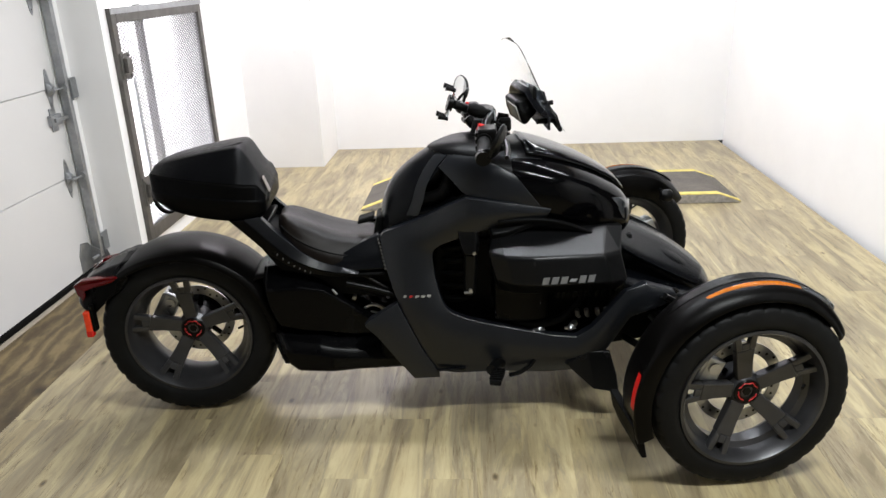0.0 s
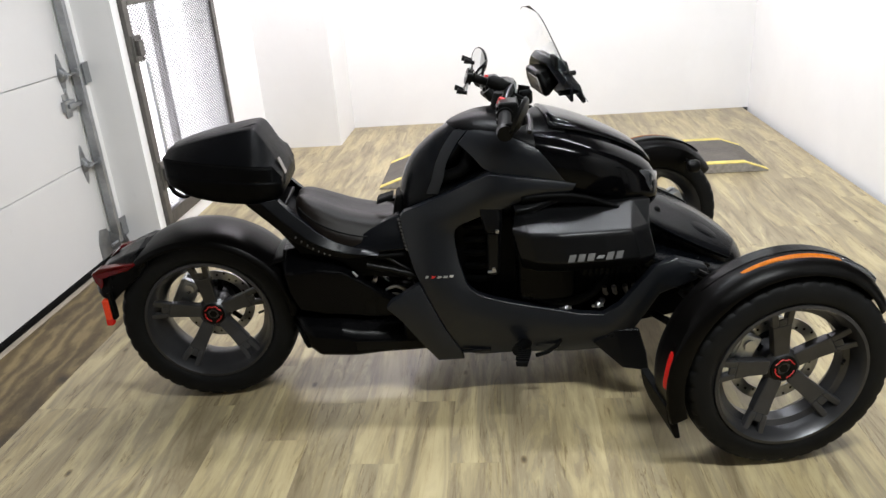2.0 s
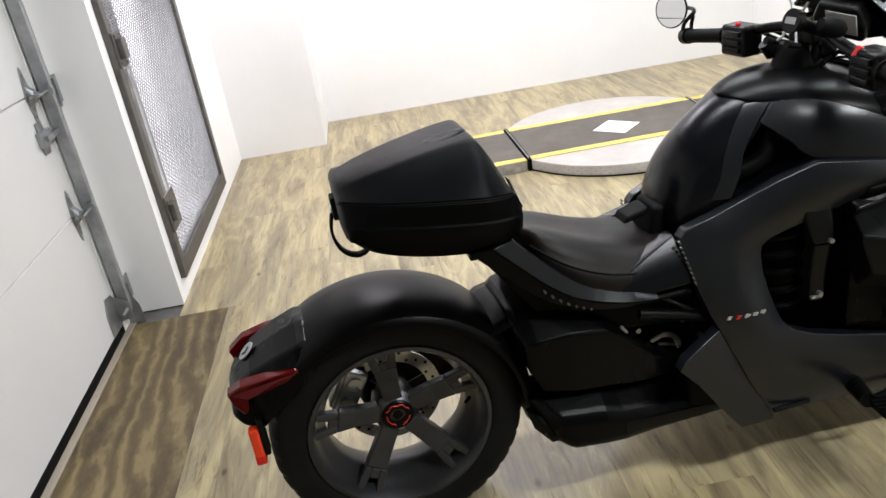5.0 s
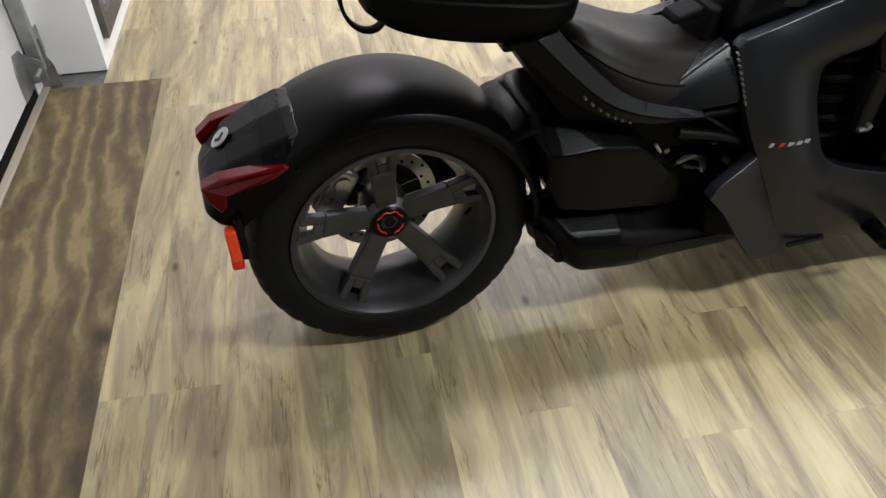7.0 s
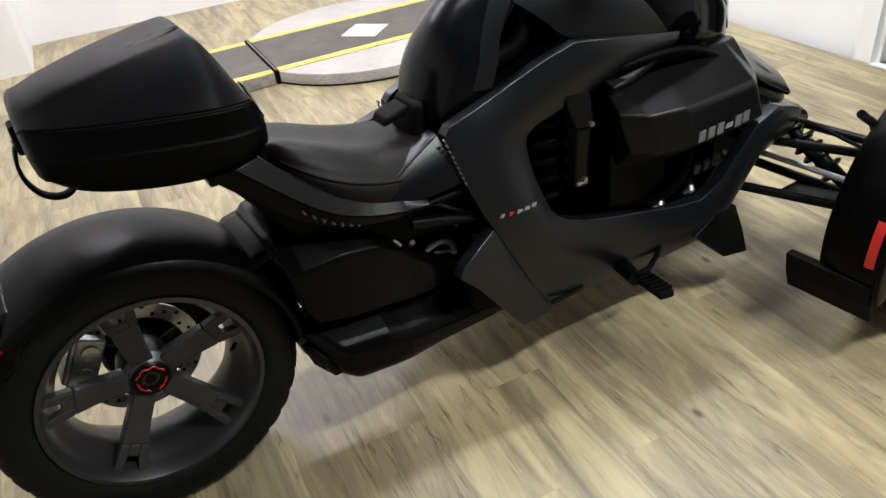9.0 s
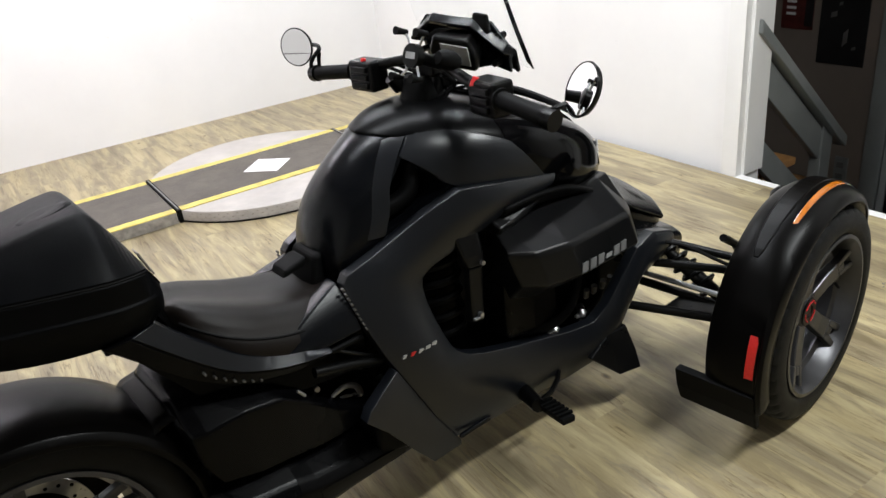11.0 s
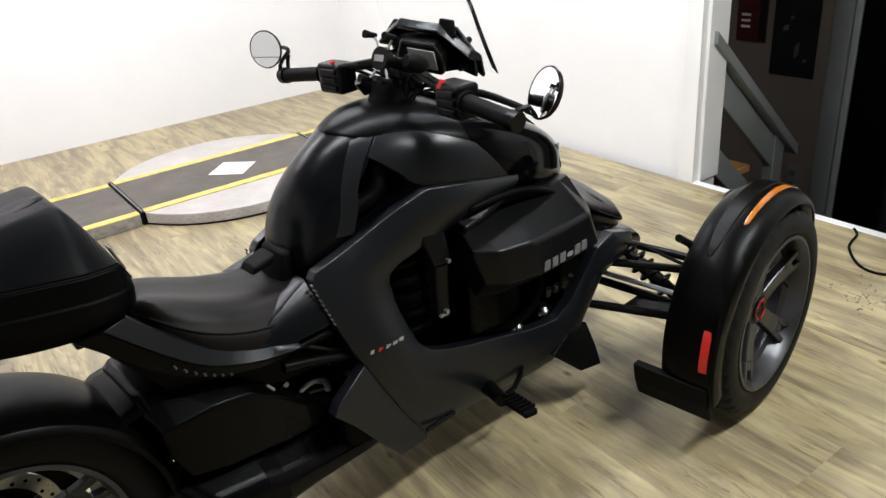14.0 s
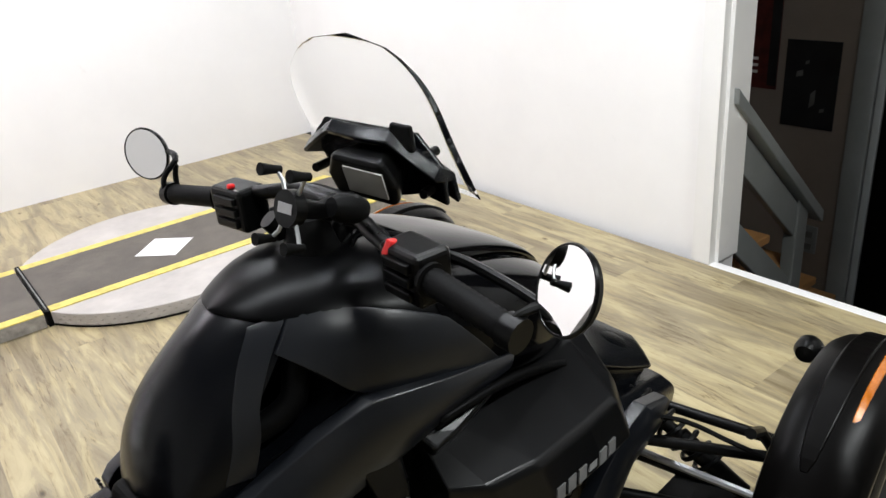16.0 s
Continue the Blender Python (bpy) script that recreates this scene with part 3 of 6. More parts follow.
    add_box(foot, DOOR_U, DOOR_U + 0.03, -0.10, -0.03, 0.036, 0.042)
    part("foot_bracket", foot, STEEL, door, smooth=False, m=ROOM)
    corner = bm_prism([(1.05, 0.04), (1.16, 0.04), (1.165, 0.15), (1.14, 0.18), (1.08, 0.19), (1.05, 0.13)], DOOR_U + 0.001, DOOR_U + 0.005, "x")
    bm_prism([(DOOR_U, 0.05), (DOOR_U + 0.055, 0.06), (DOOR_U + 0.055, 0.13), (DOOR_U, 0.16)], 1.158, 1.163, "y", corner)
    bm_tube([(DOOR_U + 0.04, 1.10, 0.10), (DOOR_U + 0.04, 1.20, 0.10)], 0.008, 8, corner)
    part("corner_bracket", corner, STEEL, door, "galvanised bottom corner bracket", smooth=False, m=ROOM)
    bolt = bm_box(DOOR_U + 0.001, DOOR_U + 0.02, 1.04, 1.13, 0.80, 0.85)
    add_box(bolt, DOOR_U + 0.02, DOOR_U + 0.032, 1.06, 1.18, 0.815, 0.835)
    add_box(bolt, DOOR_U + 0.001, DOOR_U + 0.006, 1.06, 1.11, 0.77, 0.88)
    part("slide_bolt", bolt, STEEL, door, "galvanised slide bolt", smooth=False, m=ROOM)

    track = empty("door_track", "galvanised steel vertical roller track", "door track")
    c = [(DOOR_U + 0.012, 1.170), (DOOR_U + 0.052, 1.170), (DOOR_U + 0.055, 1.180), (DOOR_U + 0.052, 1.200), (DOOR_U + 0.012, 1.200),
         (DOOR_U + 0.012, 1.197), (DOOR_U + 0.048, 1.197), (DOOR_U + 0.051, 1.180), (DOOR_U + 0.048, 1.173), (DOOR_U + 0.012, 1.173)]
    part("channel", bm_loft([[(a, b, z) for a, b in c] for z in (0.09, 1.3, 2.5)]), STEEL, track, smooth=False, m=ROOM)
    for z in (0.14, 0.95, 1.75, 2.35):
        br = bm_box(DOOR_U + 0.02, DOOR_U + 0.060, 1.2005, 1.2045, z - 0.05, z + 0.05)
        add_box(br, DOOR_U + 0.02, DOOR_U + 0.024, 1.207, 1.317, z - 0.05, z + 0.05)
        bm_disc(0.008, 1.200, 1.207, 8, "y", (DOOR_U + 0.05, 0, z), br)
        part("bracket", br, STEEL, track, smooth=False, m=ROOM)
    part("foot_plate", bm_prism([(DOOR_U + 0.005, 0.0), (DOOR_U + 0.070, 0.0), (DOOR_U + 0.066, 0.08), (DOOR_U + 0.05, 0.12), (DOOR_U + 0.02, 0.13)], 1.224, 1.228, "y"), STEEL, track, smooth=False, m=ROOM)
    part("weather_strip", bm_box(DOOR_U - 0.015, DOOR_U + 0.003, 1.168, 1.316, 0.0, 2.6), WHITE_TRIM, track, "white side stop", smooth=False, m=ROOM)


def mesh_gate():
    gate = empty("mesh_gate", "dull grey steel framed gate of expanded metal mesh", "gate")
    u0, u1 = LEFT - 0.012, LEFT + 0.022
    v0, v1, z0, z1, w = GATE_V0 + 0.004, GATE_V1 - 0.004, GATE_Z0 + 0.004, GATE_Z1 - 0.004, 0.055
    for n, b in (("stile", (v0, v0 + w, z0, z1)), ("stile", (v1 - w, v1, z0, z1)), ("top_rail", (v0 + w, v1 - w, z1 - 0.075, z1)), ("bottom_rail", (v0 + w, v1 - w, z0, z0 + 0.075))):
        part(n, bm_box(u0, u1, *b), GATE_STEEL, gate, smooth=False, mods=(bevel(0.004),), m=ROOM)
    part("back_brace", bm_box(LEFT - 0.185, LEFT - 0.150, 2.085, 2.135, z0, z1), GATE_STEEL, gate, smooth=False, mods=(bevel(0.003),), m=ROOM)
    # the cap strip above the gate, and its rivets
    part("cap_strip", bm_box(u1, u1 + 0.006, v0, v1, z1 - 0.03, z1), STEEL, gate, smooth=False, m=ROOM)
    bm = bmesh.new()
    a, b, c, d = v0 + w, v1 - w, z0 + 0.075, z1 - 0.075
    slot, zs0, zs1 = a + 0.13, 0.42, 0.95
    uc, step, rise = LEFT + 0.004, 0.036, 0.58

    def strand(sgn, k, va, vb, za, zb):
        """One bar of the mesh, cut to a rectangle of the opening."""
        def at(z):
            return k + sgn * (z - c) / rise
        lo, hi = za, zb
        ends = sorted((c + sgn * (va - k) * rise, c + sgn * (vb - k) * rise))
        lo, hi = max(lo, ends[0]), min(hi, ends[1])
        if hi - lo < 0.004:
            return
        pv, pz, qv, qz = at(lo), lo, at(hi), hi
        h, o = 0.0026, 0.0012 * sgn
        vs = [bm.verts.new(p) for p in ((uc - 0.002 + o, pv, pz - h), (uc - 0.002 + o, pv, pz + h), (uc - 0.002 + o, qv, qz + h), (uc - 0.002 + o, qv, qz - h),
                                        (uc + 0.002 + o, pv, pz - h), (uc + 0.002 + o, pv, pz + h), (uc + 0.002 + o, qv, qz + h), (uc + 0.002 + o, qv, qz - h))]
        for f in ((0, 1, 2, 3), (4, 7, 6, 5), (0, 4, 5, 1), (3, 2, 6, 7), (1, 5, 6, 2), (0, 3, 7, 4)):
            bm.faces.new([vs[i] for i in f])
    for sgn in (1, -1):
        k = a - (d - c) / rise if sgn > 0 else a
        while k < (b if sgn > 0 else b + (d - c) / rise):
            strand(sgn, k, slot, b, c, d), strand(sgn, k, a, slot, c, zs0), strand(sgn, k, a, slot, zs1, d)
            k += step
    part("slot_edge", bm_box(uc - 0.004, uc + 0.006, slot - 0.022, slot, zs0, zs1), STEEL, gate, "pale steel edge strip of the mesh", smooth=False, m=ROOM)
    part("expanded_mesh", bm, surface("pale_mesh_steel", (0.20, 0.20, 0.21), 0.45, 0.3, spread=0.15), gate, "grey expanded metal mesh", smooth=False, m=ROOM)
    for z, hgt, wl in ((1.03, 0.13, 0.115), (0.365, 0.155, 0.165)):
        lock = bm_box(u1, u1 + 0.008, v0 + 0.01, v0 + wl, z - hgt / 2, z + hgt / 2)
        add_box(lock, u1 + 0.008, u1 + 0.03, v0 + 0.03, v0 + 0.085, z - 0.035, z + 0.04)
        for dz in (-0.05, 0.05):
            bm_disc(0.008, u1 + 0.008, u1 + 0.013, 8, "x", (0, v0 + 0.03, z + dz), lock)
            bm_disc(0.008, u1 + 0.008, u1 + 0.013, 8, "x", (0, v0 + wl - 0.02, z + dz), lock)
        part("latch_box", lock, GATE_STEEL, gate, "worn steel latch box", smooth=False, mods=(bevel(0.003),), m=ROOM)


def turntable():
    """A low steel turntable with a yellow-edged grip strip, and a wedge ramp at each end."""
    place = pose(1.66, 2.32, 0, 0, 0, -5.2)
    h, w, joint, end = 0.06, 0.305, 0.58, 1.20
    t = empty("motorcycle_turntable", "low round pale steel turntable with a yellow-edged grip strip", "turntable", place)
    pts = []
    n = 96
    for k in range(n):
        a = math.tau * k / n
        pts.append((0.635 * math.cos(a), 0.635 * math.sin(a)))
    # the round plate runs out square where the ramps meet it
    poly = [(math.copysign(joint, x), y) if abs(y) < w else (x, y) for x, y in pts]
    plate = bm_prism(poly, 0.006, h, "z")
    part("round_plate", plate, PLATE, t, "pale painted steel plate", smooth=False, mods=(bevel(0.004),))
    for k in range(84):
        a = math.tau * k / 84
        for row, z in enumerate((0.016, 0.031, 0.046)):
            b = a + row % 2 * math.pi / 84
            x, y = 0.6355 * math.cos(b), 0.6355 * math.sin(b)
            if abs(y) > w + 0.02:
                me = bpy.data.meshes.get("rim_diamond")
                if me is None:
                    bm = bm_loft([[(0, -0.011, 0), (0, 0, -0.0032), (0, 0.011, 0), (0, 0, 0.0032)], [(0.0018, -0.005, 0), (0.0018, 0, -0.0016), (0.0018, 0.005, 0), (0.0018, 0, 0.0016)]])
                    first = part("rim_tread", bm, EDGE_STEEL, t, smooth=False)
                    me = first.data
                    me.name = "rim_diamond"
                else:
                    first = new("rim_tread", me)
                    first.parent = t
                first.matrix_local = pose(x, y, z, 18 if row % 2 else -18, 0, math.degrees(b))
    # A thin dark strip round the foot draws the plate's shadow line.
    part("shadow_line", bm_prism([(x * 1.004, y * 1.004) for x, y in poly], 0.0, 0.0075, "z"), RUBBER, t, "dark strip drawn for the shadow line under the plate", smooth=False)
    part("grip_strip", bm_box(-joint + 0.004, joint - 0.004, -w + 0.055, w - 0.055, h, h + 0.004), GRIP_TAPE, t, "worn grey grip strip", smooth=False)
    for s in (-1, 1):
        part("edge_stripe", bm_box(-joint + 0.004, joint - 0.004, min(s * w, s * (w - 0.055)), max(s * w, s * (w - 0.055)), h, h + 0.0045), YELLOW, t, "worn yellow edge stripe", smooth=False)
        part("hinge_angle", bm_box(min(s * joint, s * (joint - 0.02)), max(s * joint, s * (joint - 0.02)), -w - 0.002, w + 0.002, 0.0, h + 0.0065), ENGINE, t, "black joint between plate and ramp", smooth=False)
        part("hinge_pin", bm_tube([(s * (joint - 0.010), -w + 0.02, h + 0.0065), (s * (joint - 0.010), w - 0.02, h + 0.0065)], 0.003, 6), STEEL, t)
    for s in (-1, 1):
        r = empty("loading_ramp", "grey grip-coated wedge ramp with yellow edge stripes", "ramp", place, "ramps of the turntable")
        a, b, c = joint + 0.006, end - 0.14, end
        prof = [(a, 0.0), (c, 0.0), (c, 0.006), (b, h - 0.004), (a, h - 0.004)]
        part("wedge", bm_prism([(s * x, z) for x, z in prof], -w, w), EDGE_STEEL, r, "worn steel wedge", smooth=False, mods=(bevel(0.003),))
        def skin(y0, y1, name, mat, lift):
            bm = bmesh.new()
            rows = [(a, h - 0.004), (b, h - 0.004), (c - 0.004, 0.007)]
            up = [[(s * x, y0, z + 0.0005), (s * x, y1, z + 0.0005), (s * x, y1, z + lift), (s * x, y0, z + lift)] for x, z in rows]
            part(name, bm_loft(up, bm=bm), mat, r, smooth=False)
        skin(-w + 0.055, w - 0.055, "grip_strip", GRIP_TAPE, 0.0045)
        for e in (-1, 1):
            skin(min(e * w, e * (w - 0.055)), max(e * w, e * (w - 0.055)), "edge_stripe", YELLOW, 0.005)
    sheet = bm_box(-0.10, 0.10, -0.098, 0.098, 0.0645, 0.0655)
    tagged(part("paper_sheet", sheet, wall_paint("white_paper", (0.78, 0.76, 0.76), 0.5), None, "", False, (), pose(1.667, 2.302, 0, 0, 0, 40)), "white sheet of paper lying on the turntable", "paper")


def clutter():
    stand = empty("equipment_stand", "black tubular steel stand beside the column", "stand")
    for (x, y), top in (((2.60, -0.83), (2.66, -0.93)), ((2.56, -1.18), (2.66, -1.10)), ((2.86, -0.90), (2.76, -0.96))):
        part("leg", bm_tube([(x, y, 0.0), (*top, 0.95)], 0.014, 8), BLACK, stand)
    part("cross_bar", bm_tube([(2.607, -0.842, 0.10), (2.57, -1.17, 0.10)], 0.011, 8), BLACK, stand)
    part("cross_bar", bm_tube([(2.607, -0.842, 0.11), (2.85, -0.905, 0.11)], 0.011, 8), BLACK, stand)
    part("shelf", bm_box(2.60, 2.82, -1.12, -0.90, 0.11, 0.15), BLACK, stand, smooth=False, mods=(bevel(0.004),))
    part("top", bm_box(2.58, 2.84, -1.18, -0.88, 0.95, 0.98), BLACK, stand, smooth=False, mods=(bevel(0.004),))
    cable = spline([(2.95, -0.47, 0.006), (2.90, -0.50, 0.006), (2.78, -0.52, 0.006), (2.66, -0.60, 0.006), (2.63, -0.68, 0.006), (2.68, -0.75, 0.006), (2.72, -0.85, 0.006), (2.74, -0.92, 0.006)], 40)
    tagged(part("floor_cable", bm_tube(cable, 0.005, 7), RUBBER), "thin black cable lying on the floor", "cable")
    cord = spline([(2.748, -0.80, 1.25), (2.745, -0.775, 0.90), (2.742, -0.745, 0.72), (2.742, -0.70, 0.60), (2.742, -0.675, 0.52), (2.740, -0.640, 0.455), (2.742, -0.655, 0.462), (2.742, -0.675, 0.48), (2.744, -0.69, 0.62), (2.748, -0.715, 0.78), (2.75, -0.74, 1.25)], 60)
    tagged(part("hanging_cord", bm_tube(cord, 0.0036, 7), CORD_GREEN), "bright yellow-green cord hanging on the column", "cord")
    bm = bmesh.new()
    rnd = random.Random(5)
    for _ in range(170):
        a, r = rnd.uniform(0, math.tau), abs(rnd.gauss(0, 0.11))
        s = rnd.uniform(0.0012, 0.0042)
        x, y = 2.47 + 0.75 * r * math.cos(a), -0.80 + 1.1 * r * math.sin(a)
        add_box(bm, -s, s, -s * 0.7, s * 0.7, 0, s * 0.6, pose(x, y, 0.0005, 0, 0, rnd.uniform(0, 90)))
    tagged(part("floor_grit", bm, surface("dried_mud", (0.20, 0.18, 0.15), 0.9), smooth=False), "scatter of grey grit and dried mud on the floor", "dirt", kind="stuff")


# Unseen strip lights, assumed from overhead highlights; places, watts and tints set by brightness.
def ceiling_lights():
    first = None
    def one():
        l = empty("ceiling_light", "unseen long white strip light under the ceiling", "ceiling light", group="strip lights")
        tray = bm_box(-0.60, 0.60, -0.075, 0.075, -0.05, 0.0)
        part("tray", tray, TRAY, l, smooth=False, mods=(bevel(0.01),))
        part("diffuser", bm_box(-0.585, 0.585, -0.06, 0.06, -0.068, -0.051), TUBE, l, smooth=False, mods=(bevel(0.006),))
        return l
    # The sixth is added behind the gate to brighten the space beyond the mesh.
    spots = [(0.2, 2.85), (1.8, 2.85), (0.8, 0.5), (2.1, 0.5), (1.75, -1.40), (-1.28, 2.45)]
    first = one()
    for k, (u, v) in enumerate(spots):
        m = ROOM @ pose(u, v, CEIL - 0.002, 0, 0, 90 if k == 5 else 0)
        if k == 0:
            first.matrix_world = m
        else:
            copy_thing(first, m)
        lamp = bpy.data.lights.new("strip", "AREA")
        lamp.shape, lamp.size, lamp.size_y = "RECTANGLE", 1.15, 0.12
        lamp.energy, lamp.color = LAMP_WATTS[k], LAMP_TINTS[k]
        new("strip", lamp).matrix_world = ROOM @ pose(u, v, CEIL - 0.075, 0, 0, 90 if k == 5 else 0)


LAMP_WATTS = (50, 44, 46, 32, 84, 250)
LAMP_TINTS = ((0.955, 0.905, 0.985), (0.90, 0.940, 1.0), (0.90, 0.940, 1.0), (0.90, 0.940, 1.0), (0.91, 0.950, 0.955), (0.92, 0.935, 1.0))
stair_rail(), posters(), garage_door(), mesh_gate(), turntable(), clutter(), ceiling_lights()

# ---- the three-wheeled motorcycle ----
TRIKE = empty("three_wheel_motorcycle", "matte black three-wheeled sport motorcycle parked on the plank floor", "motorcycle", pose(0, -0.07, 0, 0, 0, 0.5))
STEER = 3.2                            # the front wheels are turned slightly to the left
REAR, FRONT_R, FRONT_L = (0.005, 0.0, 0.296), (1.698, -0.612, 0.2835), (1.698, 0.645, 0.2835)

# half width, top, bottom and squareness of the tank's shell along its length
SHELL = [(0.680, 0.038, 0.670, 0.600, 1.70), (0.688, 0.068, 0.710, 0.575, 1.80), (0.706, 0.092, 0.756, 0.550, 2.00), (0.734, 0.105, 0.798, 0.530, 2.10), (0.774, 0.116, 0.836, 0.520, 2.10),
         (0.821, 0.126, 0.869, 0.520, 2.12), (0.878, 0.146, 0.897, 0.530, 2.31), (0.952, 0.179, 0.914, 0.550, 2.54), (1.050, 0.210, 0.912, 0.580, 2.60), (1.130, 0.226, 0.898, 0.600, 2.60),
         (1.200, 0.232, 0.880, 0.620, 2.60), (1.280, 0.222, 0.855, 0.630, 2.60), (1.340, 0.200, 0.830, 0.640, 2.60)]


def shell_at(x, table):
    for a, b in zip(table, table[1:]):
        if a[0] <= x <= b[0]:
            t = (x - a[0]) / (b[0] - a[0])
            return [p + (q - p) * t for p, q in zip(a, b)]
    return table[0] if x < table[0][0] else table[-1]


def shell_y(x, z, table=SHELL):
    """Half the shell's width at a place along and up."""
    _, w, top, bot, e = shell_at(x, table)
    c, h = (top + bot) / 2, (top - bot) / 2
    f = min(abs(z - c) / h, 0.999)
    return w * (1 - f ** e) ** (1 / e)


def shell_rings(table, n=48, per=3):
    rings = []
    xs = []
    for a, b in zip(table, table[1:]):
        xs += [a[0] + (b[0] - a[0]) * k / per for k in range(per)]
    xs.append(table[-1][0])
    for x in xs:
        _, w, top, bot, e = shell_at(x, table)
        c, h = (top + bot) / 2, (top - bot) / 2
        ring = []
        for k in range(n):
            a = math.tau * k / n
            cs, sn = math.cos(a), math.sin(a)
            ring.append((x, w * math.copysign(abs(cs) ** (2 / e), cs), c + h * math.copysign(abs(sn) ** (2 / e), sn)))
        rings.append(ring)
    return rings


def both(name, bm, material, parent=TRIKE, label="", smooth=True, mods=()):
    """A part and its twin on the other side."""
    other = mirrored(bm)
    return part(name, bm, material, parent, label, smooth, mods), part(name, other, material, parent, label, smooth, mods)


def smooth_table(table, n=40):
    out = []
    for i in range(n):
        s = i / (n - 1) * (len(table) - 1)
        k = min(int(s), len(table) - 2)
        t = s - k
        rows = [table[max(k - 1, 0)], table[k], table[k + 1], table[min(k + 2, len(table) - 1)]]
        out.append(tuple(0.5 * (2 * b + (c - a) * t + (2 * a - 5 * b + 4 * c - d) * t * t + (3 * b - a - 3 * c + d) * t ** 3) for a, b, c, d in zip(*rows)))
    return out


def body():
    table = smooth_table(SHELL, 44)
    tank = bm_loft(shell_rings(table, 64, 1))
    # the three-cornered air openings are cut into both sides
    tri = [(0.805, 0.698), (0.824, 0.742), (0.838, 0.79), (0.880, 0.842), (0.952, 0.770), (0.875, 0.720)]
    cut = bm_loft([[(x, -0.30, z) for x, z in tri], [(x, -0.045, z) for x, z in tri]])
    tank = carved(tank, mirrored(cut), cut)
    part("tank_shell", tank, SATIN, TRIKE, "satin black tank shroud", mods=())
    # dark lining and bent intake pipe in each opening
    for s in (-1, 1):
        pipe = bm_tube(spline([(0.79, s * 0.085, 0.735), (0.845, s * 0.104, 0.742), (0.890, s * 0.112, 0.765), (0.912, s * 0.100, 0.815)], 16), 0.020, 14)
        part("intake_pipe", pipe, ENGINE, TRIKE, "black intake pipe")
    # a flat band runs down the side behind each opening, and a broad panel in front of it
    band = spline([(0.765, 0.690), (0.786, 0.735), (0.803, 0.785), (0.833, 0.838), (0.866, 0.876)], 16)
    edge = spline([(0.804, 0.690), (0.823, 0.740), (0.837, 0.79), (0.872, 0.846), (0.912, 0.886)], 16)
    rows_a = [(a[0], -shell_y(a[0], a[1], table) - 0.0008, a[1]) for a in band]
    rows_b = [(b[0], -shell_y(b[0], b[1], table) - 0.0055, b[1]) for b in edge]
    both("side_band", bm_slab(rows_a, rows_b, 4, 0.001, 0.012), PANEL, label="charcoal band behind the air opening", mods=(bevel(0.0012, 2),))
    low = spline([(0.876, 0.845), (0.917, 0.808), (0.953, 0.771), (1.02, 0.752), (1.10, 0.742), (1.188, 0.728)], 20)
    high = spline([(0.914, 0.886), (0.950, 0.888), (0.985, 0.880), (1.03, 0.866), (1.07, 0.850), (1.108, 0.832)], 20)
    rows = []
    for a, b in zip(low, high):
        row = []
        for k in range(13):
            x, z = a[0] + (b[0] - a[0]) * k / 12, a[1] + (b[1] - a[1]) * k / 12
            row.append((x, -shell_y(x, z, table) - 0.005, z))
        rows.append(row + [(x, y + 0.016, z) for x, y, z in reversed(row)])
    both("tank_side_panel", bm_loft(rows), PANEL, label="charcoal tank side panel", mods=(bevel(0.0015, 2),))
    # the console lid: pointed behind, widening forward down the tank's shoulders
    flare = [(0.846, 0.0), (0.853, 0.030), (0.868, 0.062), (0.895, 0.093), (0.943, 0.126), (1.00, 0.158), (1.06, 0.188), (1.13, 0.216), (1.20, 0.228)]
    rows = []
    for k in range(34):
        x = 0.8465 + 0.3515 * (k / 33) ** 1.4
        for (xa, wa), (xb, wb) in zip(flare, flare[1:]):
            if xa <= x <= xb:
                half = wa + (wb - wa) * (x - xa) / (xb - xa)
        _, w, top, bot, e = shell_at(x, table)
        c, h = (top + bot) / 2, (top - bot) / 2
        row = []
        for j in range(25):
            g = 2 * j / 24 - 1
            y = half * g
            zz = c + h * max(1e-4, 1 - min(0.9995, abs(y) / w) ** e) ** (1 / e)
            row.append((x, y * 1.004, zz + 0.0035 + 0.0035 * (1 - g * g)))
        rows.append(row)
    part("console_cover", bm_loft(rows, closed=False), CONSOLE, TRIKE, "glossy black console lid", mods=(solid(0.006), bevel(0.0015)))
    # a steering column boot and the dash stalk
    part("steering_boot", bm_loft([[(1.03 + 0.05 * math.cos(a) * r, 0.055 * math.sin(a) * r, z) for a in [math.tau * k / 20 for k in range(20)]] for z, r in ((0.90, 1.0), (0.93, 0.8), (0.955, 0.66), (0.97, 0.55))]), RUBBER, TRIKE, "black rubber steering boot")

    # gloss nose with the headlamp under its lip
    nose = [(1.10, 0.215, 0.900, 0.66, 2.8), (1.18, 0.236, 0.882, 0.645, 3.0), (1.26, 0.238, 0.856, 0.630, 3.2), (1.34, 0.222, 0.822, 0.612, 3.4), (1.40, 0.198, 0.790, 0.600, 3.4), (1.45, 0.170, 0.758, 0.592, 3.2), (1.482, 0.145, 0.726, 0.592, 3.0), (1.500, 0.112, 0.700, 0.602, 2.6), (1.508, 0.07, 0.68, 0.62, 2.2)]
    ntab = smooth_table(nose, 30)
    part("nose_cowl", bm_loft(shell_rings(ntab, 56, 1)), GLOSS, TRIKE, "gloss black nose cowl")
    # raised hood blade along the nose
    rows = []
    for k in range(16):
        f = k / 15
        x = 1.15 + 0.335 * f
        _, w, top, bot, e = shell_at(x, ntab)
        c, h = (top + bot) / 2, (top - bot) / 2
        half = 0.155 * (1 - 0.55 * f ** 1.6)
        row = []
        for j in range(13):
            y = half * (2 * j / 12 - 1)
